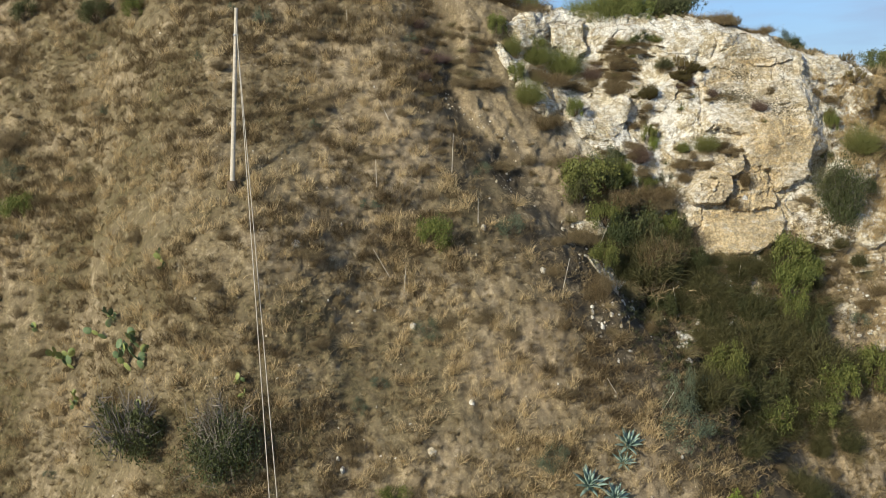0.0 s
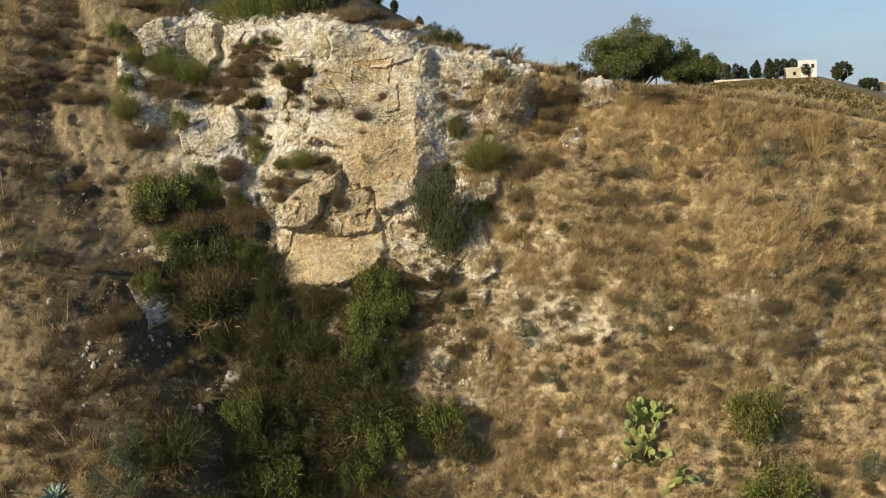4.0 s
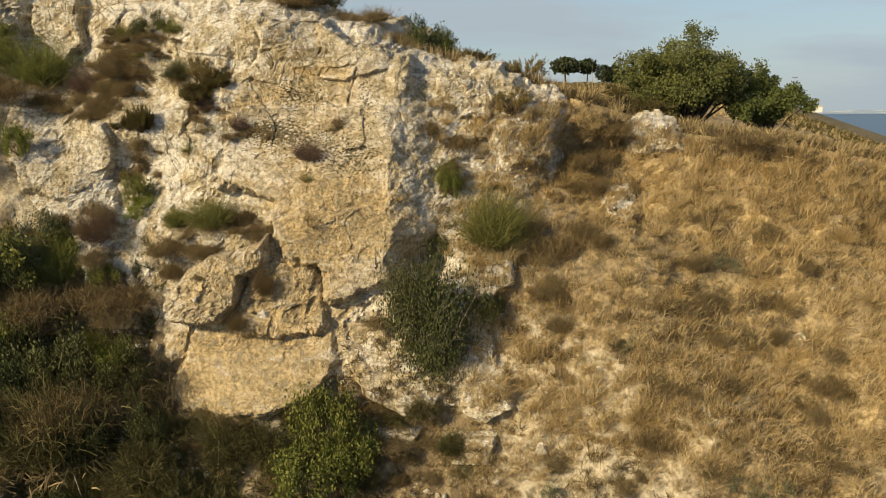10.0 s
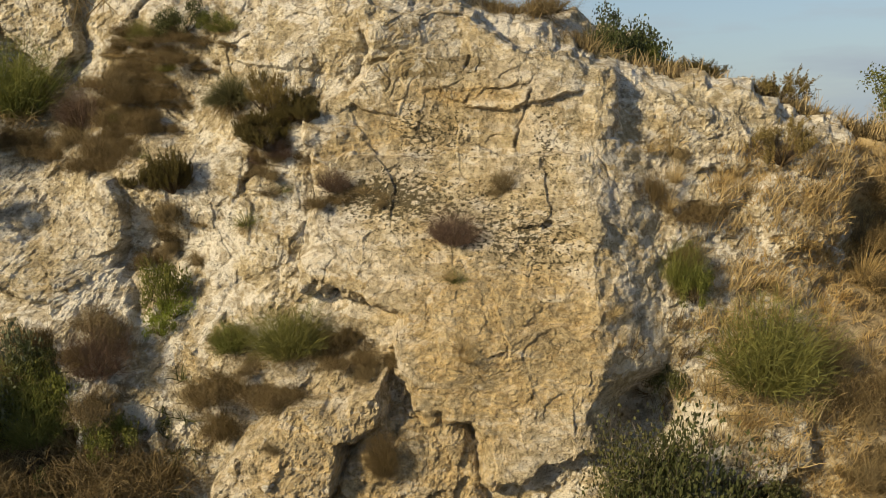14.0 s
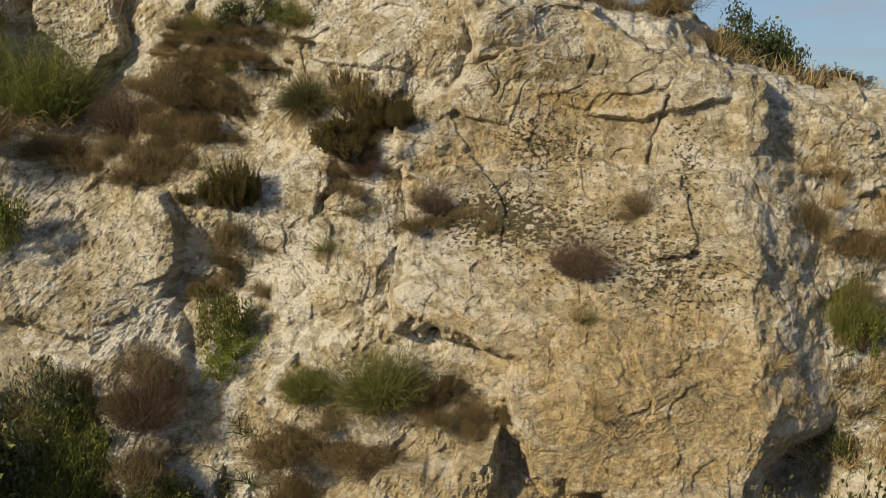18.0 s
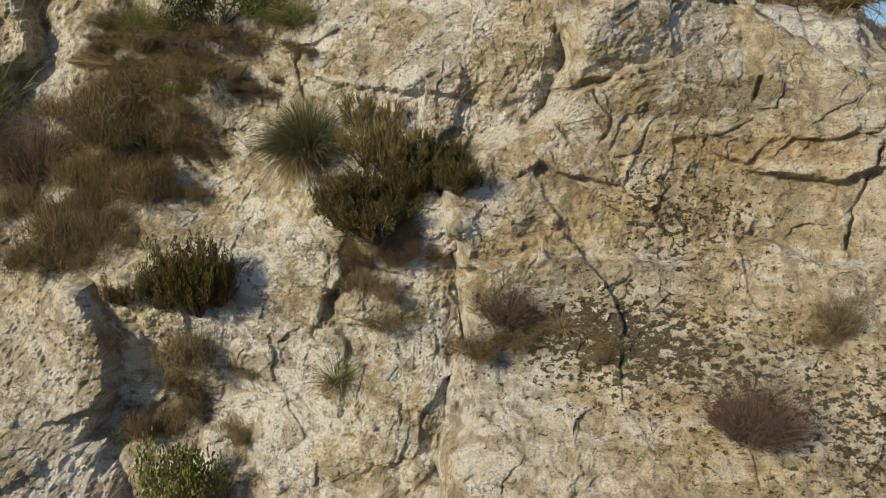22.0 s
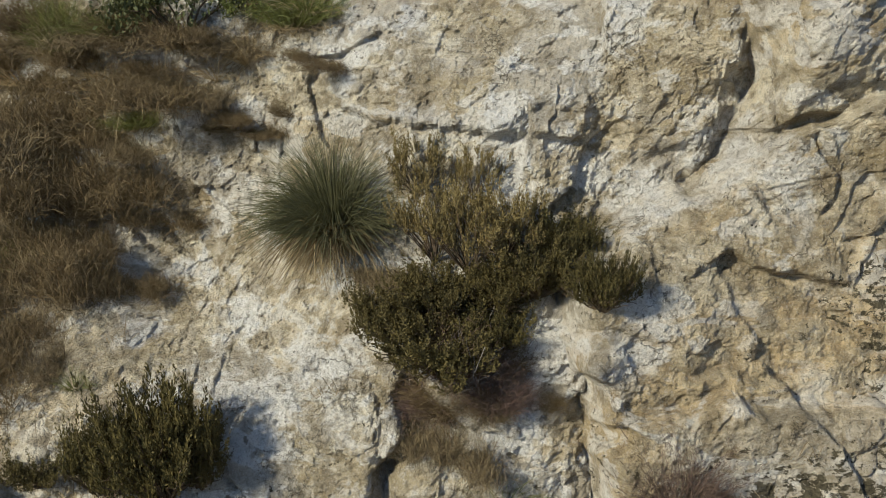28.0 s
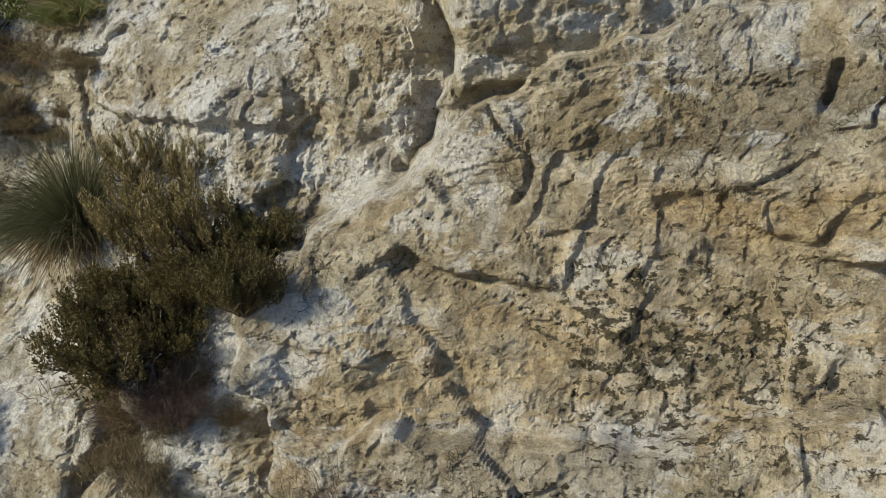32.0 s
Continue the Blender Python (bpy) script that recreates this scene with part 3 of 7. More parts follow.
rock("rock_tooth", "small pale limestone tooth in dry grass", 0.22, 0.25, 0.30, 0.90,
     [(19.63, 10.55), (20.43, 11.07), (20.54, 10.23), (20.14, 10.03)])
rock("rock_tooth", "small pale limestone tooth in dry grass", 0.22, 0.25, 0.30, 0.90,
     [(20.42, 12.31), (20.93, 12.61), (21.53, 12.50), (21.73, 11.88), (20.62, 11.69)])
rock("foot_slab", "smooth ochre limestone slab at the cliff's foot", 0.36, 0.30, 1.40, 0.11,
     [(8.79, 5.81), (9.39, 7.14), (11.30, 7.32), (12.91, 7.41), (13.22, 6.89), (12.51, 6.07), (11.51, 5.57), (9.60, 5.69)])
rock("rock_slab", "white limestone slab in the gully bank", 0.35, 0.18, 0.40, 0.50,
     [(13.11, 7.30), (14.72, 7.09), (15.73, 6.36), (15.43, 5.54), (14.43, 5.75), (13.72, 6.07)])
rock("rock_slab", "white limestone slab in the gully bank", 0.30, 0.15, 0.40, 0.50,
     [(16.13, 6.56), (17.14, 6.87), (17.34, 6.04), (16.74, 5.63), (16.14, 5.84)])
rock("rock_slab", "white limestone slab in the gully bank", 0.28, 0.12, 0.40, 0.50,
     [(14.13, 5.34), (15.13, 5.23), (14.83, 4.83), (14.23, 5.04)])
rock("rock_slab", "white limestone slab in the gully bank", 0.28, 0.12, 0.40, 0.50,
     [(15.74, 5.23), (16.94, 5.32), (16.84, 4.71), (15.94, 4.61)])
rock("rock_pinnacle", "pale limestone pinnacle on the hill's edge", 0.55, 0.60, 0.60, 0.70,
     [(1.70, 15.93), (3.10, 16.56), (3.89, 15.97), (3.58, 14.65), (2.40, 14.52)])
rock("rock_pinnacle", "pale limestone pinnacle on the hill's edge", 0.60, 0.20, 0.60, 0.60,
     [(3.99, 15.87), (5.39, 15.97), (5.58, 14.66), (4.98, 14.16), (3.98, 14.87)])
rock("rock_crag", "white crumbling limestone crag at the gully's head", 0.35, 0.50, 0.50, 0.90,
     [(1.31, 15.21), (2.40, 13.90), (3.39, 13.41), (3.90, 12.17), (3.12, 11.63), (2.01, 12.86)])
rock("rock_crag", "white crumbling limestone crag at the gully's head", 0.40, 0.25, 0.50, 0.80,
     [(3.69, 13.32), (5.80, 13.21), (6.62, 12.45), (6.34, 10.47), (4.73, 10.80), (3.70, 12.27)])
rock("stony_bank", "heap of pale limestone rubble in the gully", 0.20, 0.12, 0.30, 0.90,
     [(3.67, 6.13), (4.77, 5.63), (5.56, 4.82), (4.77, 4.60)])
rock("stony_bank", "heap of pale limestone rubble in the gully", 0.25, 0.12, 0.30, 0.90,
     [(3.66, 7.27), (4.76, 7.37), (5.16, 6.75), (3.96, 6.65)])
rock("stony_bank", "heap of pale limestone rubble in the gully", 0.20, 0.12, 0.30, 0.90,
     [(7.38, 2.87), (8.39, 2.43), (8.50, 2.12), (7.48, 2.35)])
rock("rock_slab", "tilted chalky slab with a shaded flank on the bank", 0.22, 0.14, 0.60, 0.40,
     [(7.72, 14.0), (8.22, 13.95), (8.10, 13.55), (7.78, 13.25), (7.58, 13.5)])
ROCK_KIND = {"foot_slab": "ROCK_OCHRE", "crumbling_wall": "ROCK_WHITE", "limestone_bedrock": "ROCK_WHITE", "limestone_cliff": "ROCK_OCHRE", "cliff_crown": "ROCK_WHITE", "rock_pillar": "ROCK_WHITE", "rock_fin": "ROCK", "rock_buttress": "ROCK_WHITE", "rock_wall": "ROCK_WHITE", "limestone_boulder": "ROCK_OCHRE", "rock_ledge": "ROCK", "knobbly_boulder": "ROCK_OCHRE", "rock_outcrop": "ROCK_WHITE", "rock_shoulder": "ROCK", "rock_tooth": "ROCK_WHITE", "rock_slab": "ROCK_WHITE", "rock_pinnacle": "ROCK", "rock_crag": "ROCK", "stony_bank": "ROCK_WHITE"}

CRACKS = []


def crack(wide, deep, *line):
    CRACKS.append((wide, deep, line))


crack(0.016, 0.04, (12.28, 11.64), (12.44, 10.94), (12.46, 10.24), (12.48, 9.55))
crack(0.016, 0.04, (10.83, 14.82), (10.89, 14.53), (10.97, 14.32))
crack(0.016, 0.04, (11.14, 14.29), (11.19, 14.21), (11.31, 14.09), (11.25, 13.88))
crack(0.016, 0.04, (11.35, 13.74), (11.98, 13.85), (12.42, 14.05), (12.47, 14.27), (12.59, 14.41))
crack(0.016, 0.04, (12.42, 14.05), (12.75, 13.91), (13.40, 13.94), (13.58, 14.23))
crack(0.016, 0.04, (13.45, 13.85), (13.27, 13.35), (13.29, 12.95))
crack(0.016, 0.04, (11.64, 10.87), (11.53, 10.22), (11.49, 9.44))
crack(0.016, 0.04, (10.96, 14.10), (10.98, 13.93), (11.10, 13.81))
crack(0.016, 0.04, (14.44, 12.94), (14.80, 12.41), (15.43, 12.07))
crack(0.016, 0.04, (11.46, 13.60), (11.47, 13.27), (11.50, 13.04))
crack(0.016, 0.04, (10.03, 11.80), (10.81, 11.61), (10.69, 11.37))
crack(0.016, 0.04, (12.16, 11.23), (13.96, 11.42))
crack(0.016, 0.04, (11.23, 10.98), (12.48, 11.16))
crack(0.016, 0.04, (13.02, 10.52), (13.45, 10.57))
crack(0.016, 0.04, (8.92, 12.91), (9.00, 12.23))
crack(0.016, 0.04, (11.55, 10.50), (11.60, 9.47), (11.93, 9.01))
crack(0.016, 0.04, (12.54, 8.79), (12.69, 8.16))
crack(0.016, 0.04, (10.78, 8.62), (10.69, 8.14))
# hollows and open joints
crack(0.090, 0.45, (9.16, 12.86), (9.22, 12.75))
crack(0.045, 0.28, (9.12, 12.85), (9.13, 12.67), (8.97, 12.47), (8.93, 12.28), (8.83, 12.19))
crack(0.028, 0.08, (7.46, 13.72), (7.64, 13.52), (7.91, 13.35))
crack(0.028, 0.08, (10.86, 14.03), (10.98, 13.87), (11.02, 13.74))
crack(0.050, 0.18, (10.12, 13.60), (10.23, 13.74))
crack(0.028, 0.08, (12.44, 14.19), (12.51, 14.39))
crack(0.028, 0.08, (12.43, 13.00), (12.53, 13.12))
crack(0.025, 0.07, (13.25, 13.03), (13.29, 13.35), (13.44, 13.88))

# bedding ledges: how far the rock above steps out (minus: back), over what height it falls back, line over x and z
LEDGES = []


def ledge(rise, fall, *line):
    LEDGES.append((rise, fall, line))


ledge(0.04, 0.35, (11.53, 13.79), (11.95, 13.91), (12.41, 13.88), (13.01, 13.90), (13.41, 14.04))
ledge(-0.18, 0.50, (10.58, 13.94), (11.11, 14.30), (11.71, 14.55), (12.58, 14.67))
ledge(-0.20, 0.80, (9.93, 12.76), (10.66, 12.94), (11.64, 12.85), (12.61, 13.07), (13.27, 12.86), (14.44, 12.94))
ledge(-0.21, 0.90, (9.80, 11.07), (10.91, 10.85), (11.65, 11.15), (12.40, 11.07), (13.24, 11.33), (14.26, 11.19))
ledge(0.14, 0.40, (12.35, 13.61), (13.13, 13.57), (13.83, 13.76), (14.35, 13.85))
ledge(0.09, 0.30, (10.41, 13.56), (10.75, 13.64), (11.02, 13.55), (11.48, 13.47))
ledge(-0.09, 0.30, (10.40, 13.08), (10.79, 13.04), (11.10, 13.03), (11.51, 13.16))
ledge(0.11, 0.30, (8.52, 14.40), (9.12, 14.28), (9.72, 14.26), (10.23, 14.17))
ledge(-0.11, 0.40, (9.73, 13.18), (10.02, 13.43), (10.42, 13.69))
ledge(0.12, 0.40, (13.05, 11.82), (13.73, 11.94), (14.59, 11.57))
ledge(-0.15, 0.40, (11.38, 10.07), (12.32, 10.60), (13.22, 10.42), (14.41, 10.61))
ledge(0.12, 0.30, (5.11, 12.32), (5.62, 12.76), (6.44, 12.59))
ledge(0.15, 0.30, (6.21, 11.14), (6.78, 11.40), (7.38, 11.11))


# ---- the ground: one sheet from the valley over the hillside to the far land ----
def sheet(name, verts, faces, material, smooth=True):
    me = bpy.data.meshes.new(name)
    verts = np.asarray(verts, np.float32).reshape(-1, 3)
    faces = np.asarray(faces, np.int32)
    k = faces.shape[1]
    me.vertices.add(len(verts))
    me.vertices.foreach_set("co", verts.ravel())
    me.loops.add(faces.size)
    me.loops.foreach_set("vertex_index", faces.ravel())
    me.polygons.add(len(faces))
    me.polygons.foreach_set("loop_start", np.arange(0, faces.size, k, dtype=np.int32))
    me.polygons.foreach_set("loop_total", np.full(len(faces), k, np.int32))
    me.polygons.foreach_set("use_smooth", np.full(len(faces), smooth, bool))
    me.update(calc_edges=True)
    me.materials.append(material)
    return me


def grid_faces(rows, columns):
    a = np.arange(rows - 1)[:, None] * columns + np.arange(columns - 1)[None]
    return np.stack([a, a + 1, a + columns + 1, a + columns], -1).reshape(-1, 4)


def mask(me, name, values):
    me.attributes.new(name, "FLOAT", "POINT").data.foreach_set("value", np.asarray(values, np.float32).ravel())


def grown(start, first, factor, n):
    return start + np.cumsum(first * factor ** np.arange(n))


def ground_sheet():
    mid = np.arange(-26, 31, 0.09)
    xs = np.r_[-grown(26, 0.12, 1.1, 62)[::-1], mid, grown(31, 0.12, 1.1, 62)]
    zt = crest(xs)
    foot = np.minimum(-14, zt - 6)
    v = np.linspace(0, 1, 330)[:, None]
    z = foot + (zt - foot) * (v ** 0.8)
    x = np.broadcast_to(xs, z.shape)
    y = soil(x, z) + 0.45 * step((z - zt + 1.1) / 1.1) ** 2
    front = grown(0, 0.5, 1.16, 34)[::-1, None]
    fx, fy = np.broadcast_to(xs, (34, len(xs))), y[:1] - front
    fz = np.maximum(z[:1] - 0.45 * front, -58) + 0.6 * rough(fx * 0.2, fy * 0.2, 3, 5)
    s = grown(0, 0.09, 1.055, 130)[:, None]
    bx, by = np.broadcast_to(xs, (130, len(xs))), y[-1:] + s
    start = z[-1:] - land(xs, y[-1])
    bz = land(bx, by) + start * np.exp(-s) + (0.22 * rough(bx * 0.5, by * 0.5, 3, 7) + 0.10 * rough(bx * 2, by * 2, 3, 9)) * step(s / 0.5)
    co = np.stack([np.r_[fx, x, bx], np.r_[fy, y, by], np.r_[fz, z, bz]], -1)
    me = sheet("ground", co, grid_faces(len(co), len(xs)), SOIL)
    X, Z = co[..., 0], co[..., 2]
    wob = rough(X * 0.35, Z * 0.35, 3, 77)
    face = np.zeros(X.shape)
    face[34 : 34 + 330] = 1
    chalk = bell(X, Z, 6.5, 11.5, 3.6, 3.8) + bell(X, Z, 12, 10.5, 4.5, 4.5) + 0.5 * bell(X, Z, 17.5, 9, 2.5, 4)
    chalk += 0.55 * bell(X, Z, 18.5, 3.5, 2.6, 3.6) + 0.55 * bell(X, Z, 27, 4, 2.2, 3) + 0.35 * bell(X, Z, 22, 5.5, 3, 2) + 0.4 * bell(X, Z, 11, 4.5, 2.4, 2)
    chalk += 0.16 * np.exp(-(((X - edge(np.minimum(Z, 16)) - 1.5) / 0.8) ** 2)) * step((Z - 7.5) / 1.5)
    for cx, cz in ((19.5, 6.7), (22.1, 6.2), (25.6, 5.0), (26.7, 3.6), (16.3, 1.5), (15.2, 3.0), (18.2, 4.6), (24.2, 3.4), (20.8, 4.4), (17.4, 7.2)):
        chalk += 0.75 * bell(X, Z, cx, cz, 0.75, 0.65)
    mask(me, "chalk", np.clip(face * (chalk * 0.85 + wob * 0.25), 0, 1))
    mask(me, "golden", np.clip(step((X - 16.5) / 4) * (0.85 + wob) * face + 0.35 * (1 - face), 0, 1))
    mask(me, "olive", np.clip(np.maximum(step((4.5 - X) / 3) * (0.42 + 0.75 * step((-5 - X) / 6) + 0.9 * wob), step((co[..., 1] - 90) / 60)), 0, 1))
    # dark earth in the gully; the band along the spur's edge is partly painted shade
    humus_and_shade = 1.1 * bell(X, Z, 7.2, 4.0, 3.2, 4.2) + 0.8 * bell(X, Z, 5.2, 8.2, 1.4, 1.4) + 0.7 * bell(X, Z, 12.2, 0.8, 3.0, 2.6) + 0.6 * bell(X, Z, -6.4, 1.2, 1.2, 0.8) + 0.72 * np.exp(-(((X - edge(np.minimum(Z, 16)) - 0.2) / 2.1) ** 2)) * (0.72 + 0.28 * step((8.5 - Z) / 2.5))
    humus_and_shade = humus_and_shade + 0.5 * np.exp(-(((X - edge(np.minimum(Z, 16)) - 1.4) / 1.3) ** 2)) * step((Z - 7.5) / 1.5) * (0.55 + 1.6 * rough((X - edge(np.minimum(Z, 16))) * 1.6, Z * 0.25, 3, 91))
    # painted shade: the spur's side towards the gully, turned from the sun
    humus_and_shade = humus_and_shade + 0.34 * step((X + 4) / 4) * step((edge(np.minimum(Z, 16)) - X) / 1.0)
    mask(me, "humus_and_shade", np.clip(face * humus_and_shade + 0.6 * step((co[..., 1] - 100) / 60) * step((20 - X) / 20), 0, 1))
    return tagged(new("ground", me), "dry grassy hillside of brown and golden soil with a chalky gully", "hillside", kind="structure")


def rock_things():
    kinds = {"ROCK": ROCK, "ROCK_OCHRE": ROCK_OCHRE, "ROCK_WHITE": ROCK_WHITE}
    for name, label, out, bevel, size, grain, outline in STONES:
        px, pz = [p[0] for p in outline], [p[1] for p in outline]
        pace = 0.0135 if 7.5 < np.mean(px) < 14.5 and np.mean(pz) > 10 else 0.026 if np.mean(px) < 19 else 0.05
        pace = 0.045 if name == "limestone_bedrock" else pace
        xs, zs = np.arange(min(px) - 0.4, max(px) + (1.1 if name == "limestone_cliff" else 0.4), pace), np.arange(min(pz) - 0.4, max(pz) + 0.4, pace)
        x, z = np.meshgrid(xs, zs)
        y, d = stone(x, z, out, bevel, outline, size, grain)
        # beds and blocks overhang a little
        lift = 0.06 * rough(x * 2.3, z * 2.3, 3, 13)
        co = np.stack([x + 0.5 * lift, y, z + lift * 0.7], -1).reshape(-1, 3)
        faces = grid_faces(len(zs), len(xs))
        faces = faces[(d.ravel()[faces] > np.where((x > 13.7) & (z > 9.3) & (out > 0.65), -1.0, -0.3).ravel()[faces]).all(1)]
        X, Z = x.ravel(), z.ravel()
        field = 0.75 * bell(X, Z, 12.0, 12.15, 1.7, 0.55) + 0.75 * bell(X, Z, 13.4, 11.6, 1.2, 0.45) + 0.7 * bell(X, Z, 13.7, 13.15, 0.35, 0.8) + 0.8 * bell(X, Z, 12.1, 13.2, 0.6, 0.4) + 0.95 * bell(X, Z, 11.1, 12.35, 0.85, 0.32) + 0.5 * bell(X, Z, 11.5, 13.45, 0.35, 0.35)
        stain = 0.5 * bell(X, Z, 12.7, 11.4, 2.0, 3.0) + 1.1 * bell(X, Z, 12.4, 13.85, 0.9, 0.13) + 0.95 * bell(X, Z, 11.3, 13.2, 0.7, 0.3) + 1.6 * bell(X, Z, 13.2, 10.2, 1.4, 1.1) + 0.5 * bell(X, Z, 12.9, 13.6, 0.9, 0.3) + 2.4 * bell(X, Z, 11.0, 6.5, 2.3, 0.95) + 0.9 * bell(X, Z, 10.2, 8.6, 1.3, 1.0) + 1.2 * bell(X, Z, 12.0, 8.2, 0.9, 0.9)
        slab = 1.1 * bell(X, Z, 12.1, 14.22 + 0.1 * (X - 12), 0.85, 0.2)
        top = new(name)
        pieces = {"limestone_bedrock": 34, "limestone_cliff": 14, "crumbling_wall": 9}.get(name, 4 if (max(px) - min(px)) > 1.6 else 2)
        rng = np.random.default_rng(len(name))
        seeds = np.stack([rng.uniform(min(px), max(px), pieces), rng.uniform(min(pz), max(pz), pieces)], -1)
        cx, cz = X[faces].mean(1), Z[faces].mean(1)
        cx, cz = cx + 0.25 * rough(cx * 0.8, cz * 0.8, 2, 61), cz + 0.25 * rough(cx * 0.8, cz * 0.8, 2, 67)
        owner = np.argmin((cx[:, None] - seeds[:, 0]) ** 2 + 1.4 * (cz[:, None] - seeds[:, 1]) ** 2, 1)
        for n in range(pieces):
            some = faces[owner == n]
            if len(some) < 30:
                continue
            used, back_to = np.unique(some, return_inverse=True)
            me = sheet("rock_face", co[used], back_to.reshape(some.shape), kinds[ROCK_KIND[name]], False)
            mask(me, "lichen", field[used])
            mask(me, "ochre", stain[used])
            mask(me, "brown", slab[used])
            ob = new("rock_face", me)
            ob.parent = top
        tagged(top, label, "cliff" if "cliff" in name else "rock")


ground_sheet()
rock_things()

# the sea and the coast beyond it
def sea_material():
    m = Mat("sea", 0.35, 0.4)
    n = m.noise(0.02, 4, 0.6)
    return m.done(m.mix(n, (0.035, 0.075, 0.13), (0.05, 0.10, 0.165)), m.noise(0.4, 3, 0.6), 0.2, 0.3)


water = sheet("sea", [(60, -800, -46), (4900, -800, -46), (4900, 4900, -46), (-900, 4900, -46), (-900, 900, -46), (60, 900, -46)], [(0, 1, 2, 5), (5, 2, 3, 4)], sea_material())
tagged(new("sea", water), "calm hazy blue sea below the hills", "sea", kind="structure")


def coast():
    # the haze of the distance is painted into the coast's pale blue-grey colour
    m = Mat("haze_tinted_coast", 1.0, 0.0)
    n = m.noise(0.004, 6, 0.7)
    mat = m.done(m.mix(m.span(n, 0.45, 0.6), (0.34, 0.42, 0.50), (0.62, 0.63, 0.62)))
    u = np.linspace(0, 1, 160)
    x, y = 900 + 3900 * u, 4600 - 900 * u**2
    top = -40 + 70 * (0.3 + rough(u * 9, u * 0, 4, 3) * 0.6) * (0.4 + u)
    co = np.stack([np.r_[x, x, x * 1.06], np.r_[y, y + 60, y + 400], np.r_[0 * x - 47, 0.35 * top - 30, np.maximum(top, -40)]], -1)
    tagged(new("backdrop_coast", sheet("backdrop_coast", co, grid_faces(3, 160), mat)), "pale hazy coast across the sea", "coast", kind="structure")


coast()


# ---- plants ----
RNG = np.random.default_rng(5)


def unit(v):
    return v / np.maximum(np.linalg.norm(v, axis=-1, keepdims=True), 1e-9)


def blades(base, way, length, width, droop, bend=0.35):
    """Grass blades and thin stems: a tapering ribbon of two bends each."""
    n = len(base)
    way = unit(way)
    side = unit(np.cross(way, RNG.normal(size=(n, 3))))
    L, W, D = (np.broadcast_to(np.asarray(v, float), n)[:, None] for v in (length, width, droop))
    down = np.array([0, 0, -1.0])
    flat = unit(way * [1, 1, 0.15])
    p1 = base + way * L * 0.5 + flat * L * D * bend * 0.3
    p2 = base + way * L * 0.85 + flat * L * D * bend + down * L * D * 0.35
    v = np.stack([base - side * W, base + side * W, p1 + side * W * 0.8, p1 - side * W * 0.8, p2 + side * W * 0.15, p2 - side * W * 0.15], 1)
    k = np.arange(n)[:, None] * 6
    f = np.concatenate([k + [0, 1, 2, 3], k + [3, 2, 4, 5]])
    return v.reshape(-1, 3), f


def leaves(at, size, up=0.3):
    """Small pointed leaves, each a bent diamond."""
    n = len(at)
    a = unit(RNG.normal(size=(n, 3)) + [0, 0, up])
    b = unit(np.cross(a, RNG.normal(size=(n, 3))))
    S = np.broadcast_to(np.asarray(size, float), n)[:, None]
    c = np.cross(a, b)
    v = np.stack([at, at + a * S * 0.55 + b * S * 0.28 + c * S * 0.08, at + a * S, at + a * S * 0.5 - b * S * 0.28 + c * S * 0.08], 1)
    return v.reshape(-1, 3), np.arange(n * 4).reshape(-1, 4)


def twigs(paths, r0, r1):
    """Three-sided tapering twigs along paths (n, k, 3)."""
    n, k, _ = paths.shape
    d = unit(np.gradient(paths, axis=1))
    s = unit(np.cross(d, np.array([0.31, 0.52, 0.8])))
    t = np.cross(d, s)
    r = (r0 + (r1 - r0) * np.linspace(0, 1, k))[None, :, None]
    ring = np.stack([paths + r * (s * math.cos(a) + t * math.sin(a)) for a in (0, 2.094, 4.189)], 2)
    v = ring.reshape(-1, 3)
    i = np.arange(n)[:, None, None] * k * 3 + np.arange(k - 1)[None, :, None] * 3 + np.arange(3)[None, None]
    j = np.arange(n)[:, None, None] * k * 3 + np.arange(k - 1)[None, :, None] * 3 + np.array([1, 2, 0])[None, None]
    return v, np.stack([i, j, j + 3, i + 3], -1).reshape(-1, 4)


def joined(*parts):
    v, f, n = [], [], 0
    for a, b in parts:
        v.append(a)
        f.append(b + n)
        n += len(a)
    return np.concatenate(v), np.concatenate(f)


LOOSE = {"woody_base", "foliage", "dead_thatch", "dead_skirt", "grass_crown", "twig_tangle", "crown", "limb_spread"}


def part(name, vf, material, parent, label="", smooth=False):
    ob = new(name, sheet(name, *vf, material, smooth))
    ob.parent = parent
    return tagged(ob, label, kind="stuff" if name in LOOSE else "")


def branching(n, reach, height, spread, k=6, wob=0.12):
    """n curved stems from the ground outwards and up."""
    a = RNG.uniform(0, 6.283, n)
    out = RNG.uniform(0.2, 1, n) ** 0.7 * spread
    t = np.linspace(0, 1, k)[None, :, None]
    tip = np.stack([np.cos(a) * out * reach, np.sin(a) * out * reach, height * RNG.uniform(0.45, 1.1, n) * (1.1 - 0.45 * out)], -1)[:, None]
    p = tip * t + np.array([0, 0, 0.25]) * height * (t * (1 - t))
    return p + RNG.normal(size=p.shape) * wob * reach * 0.35 * t


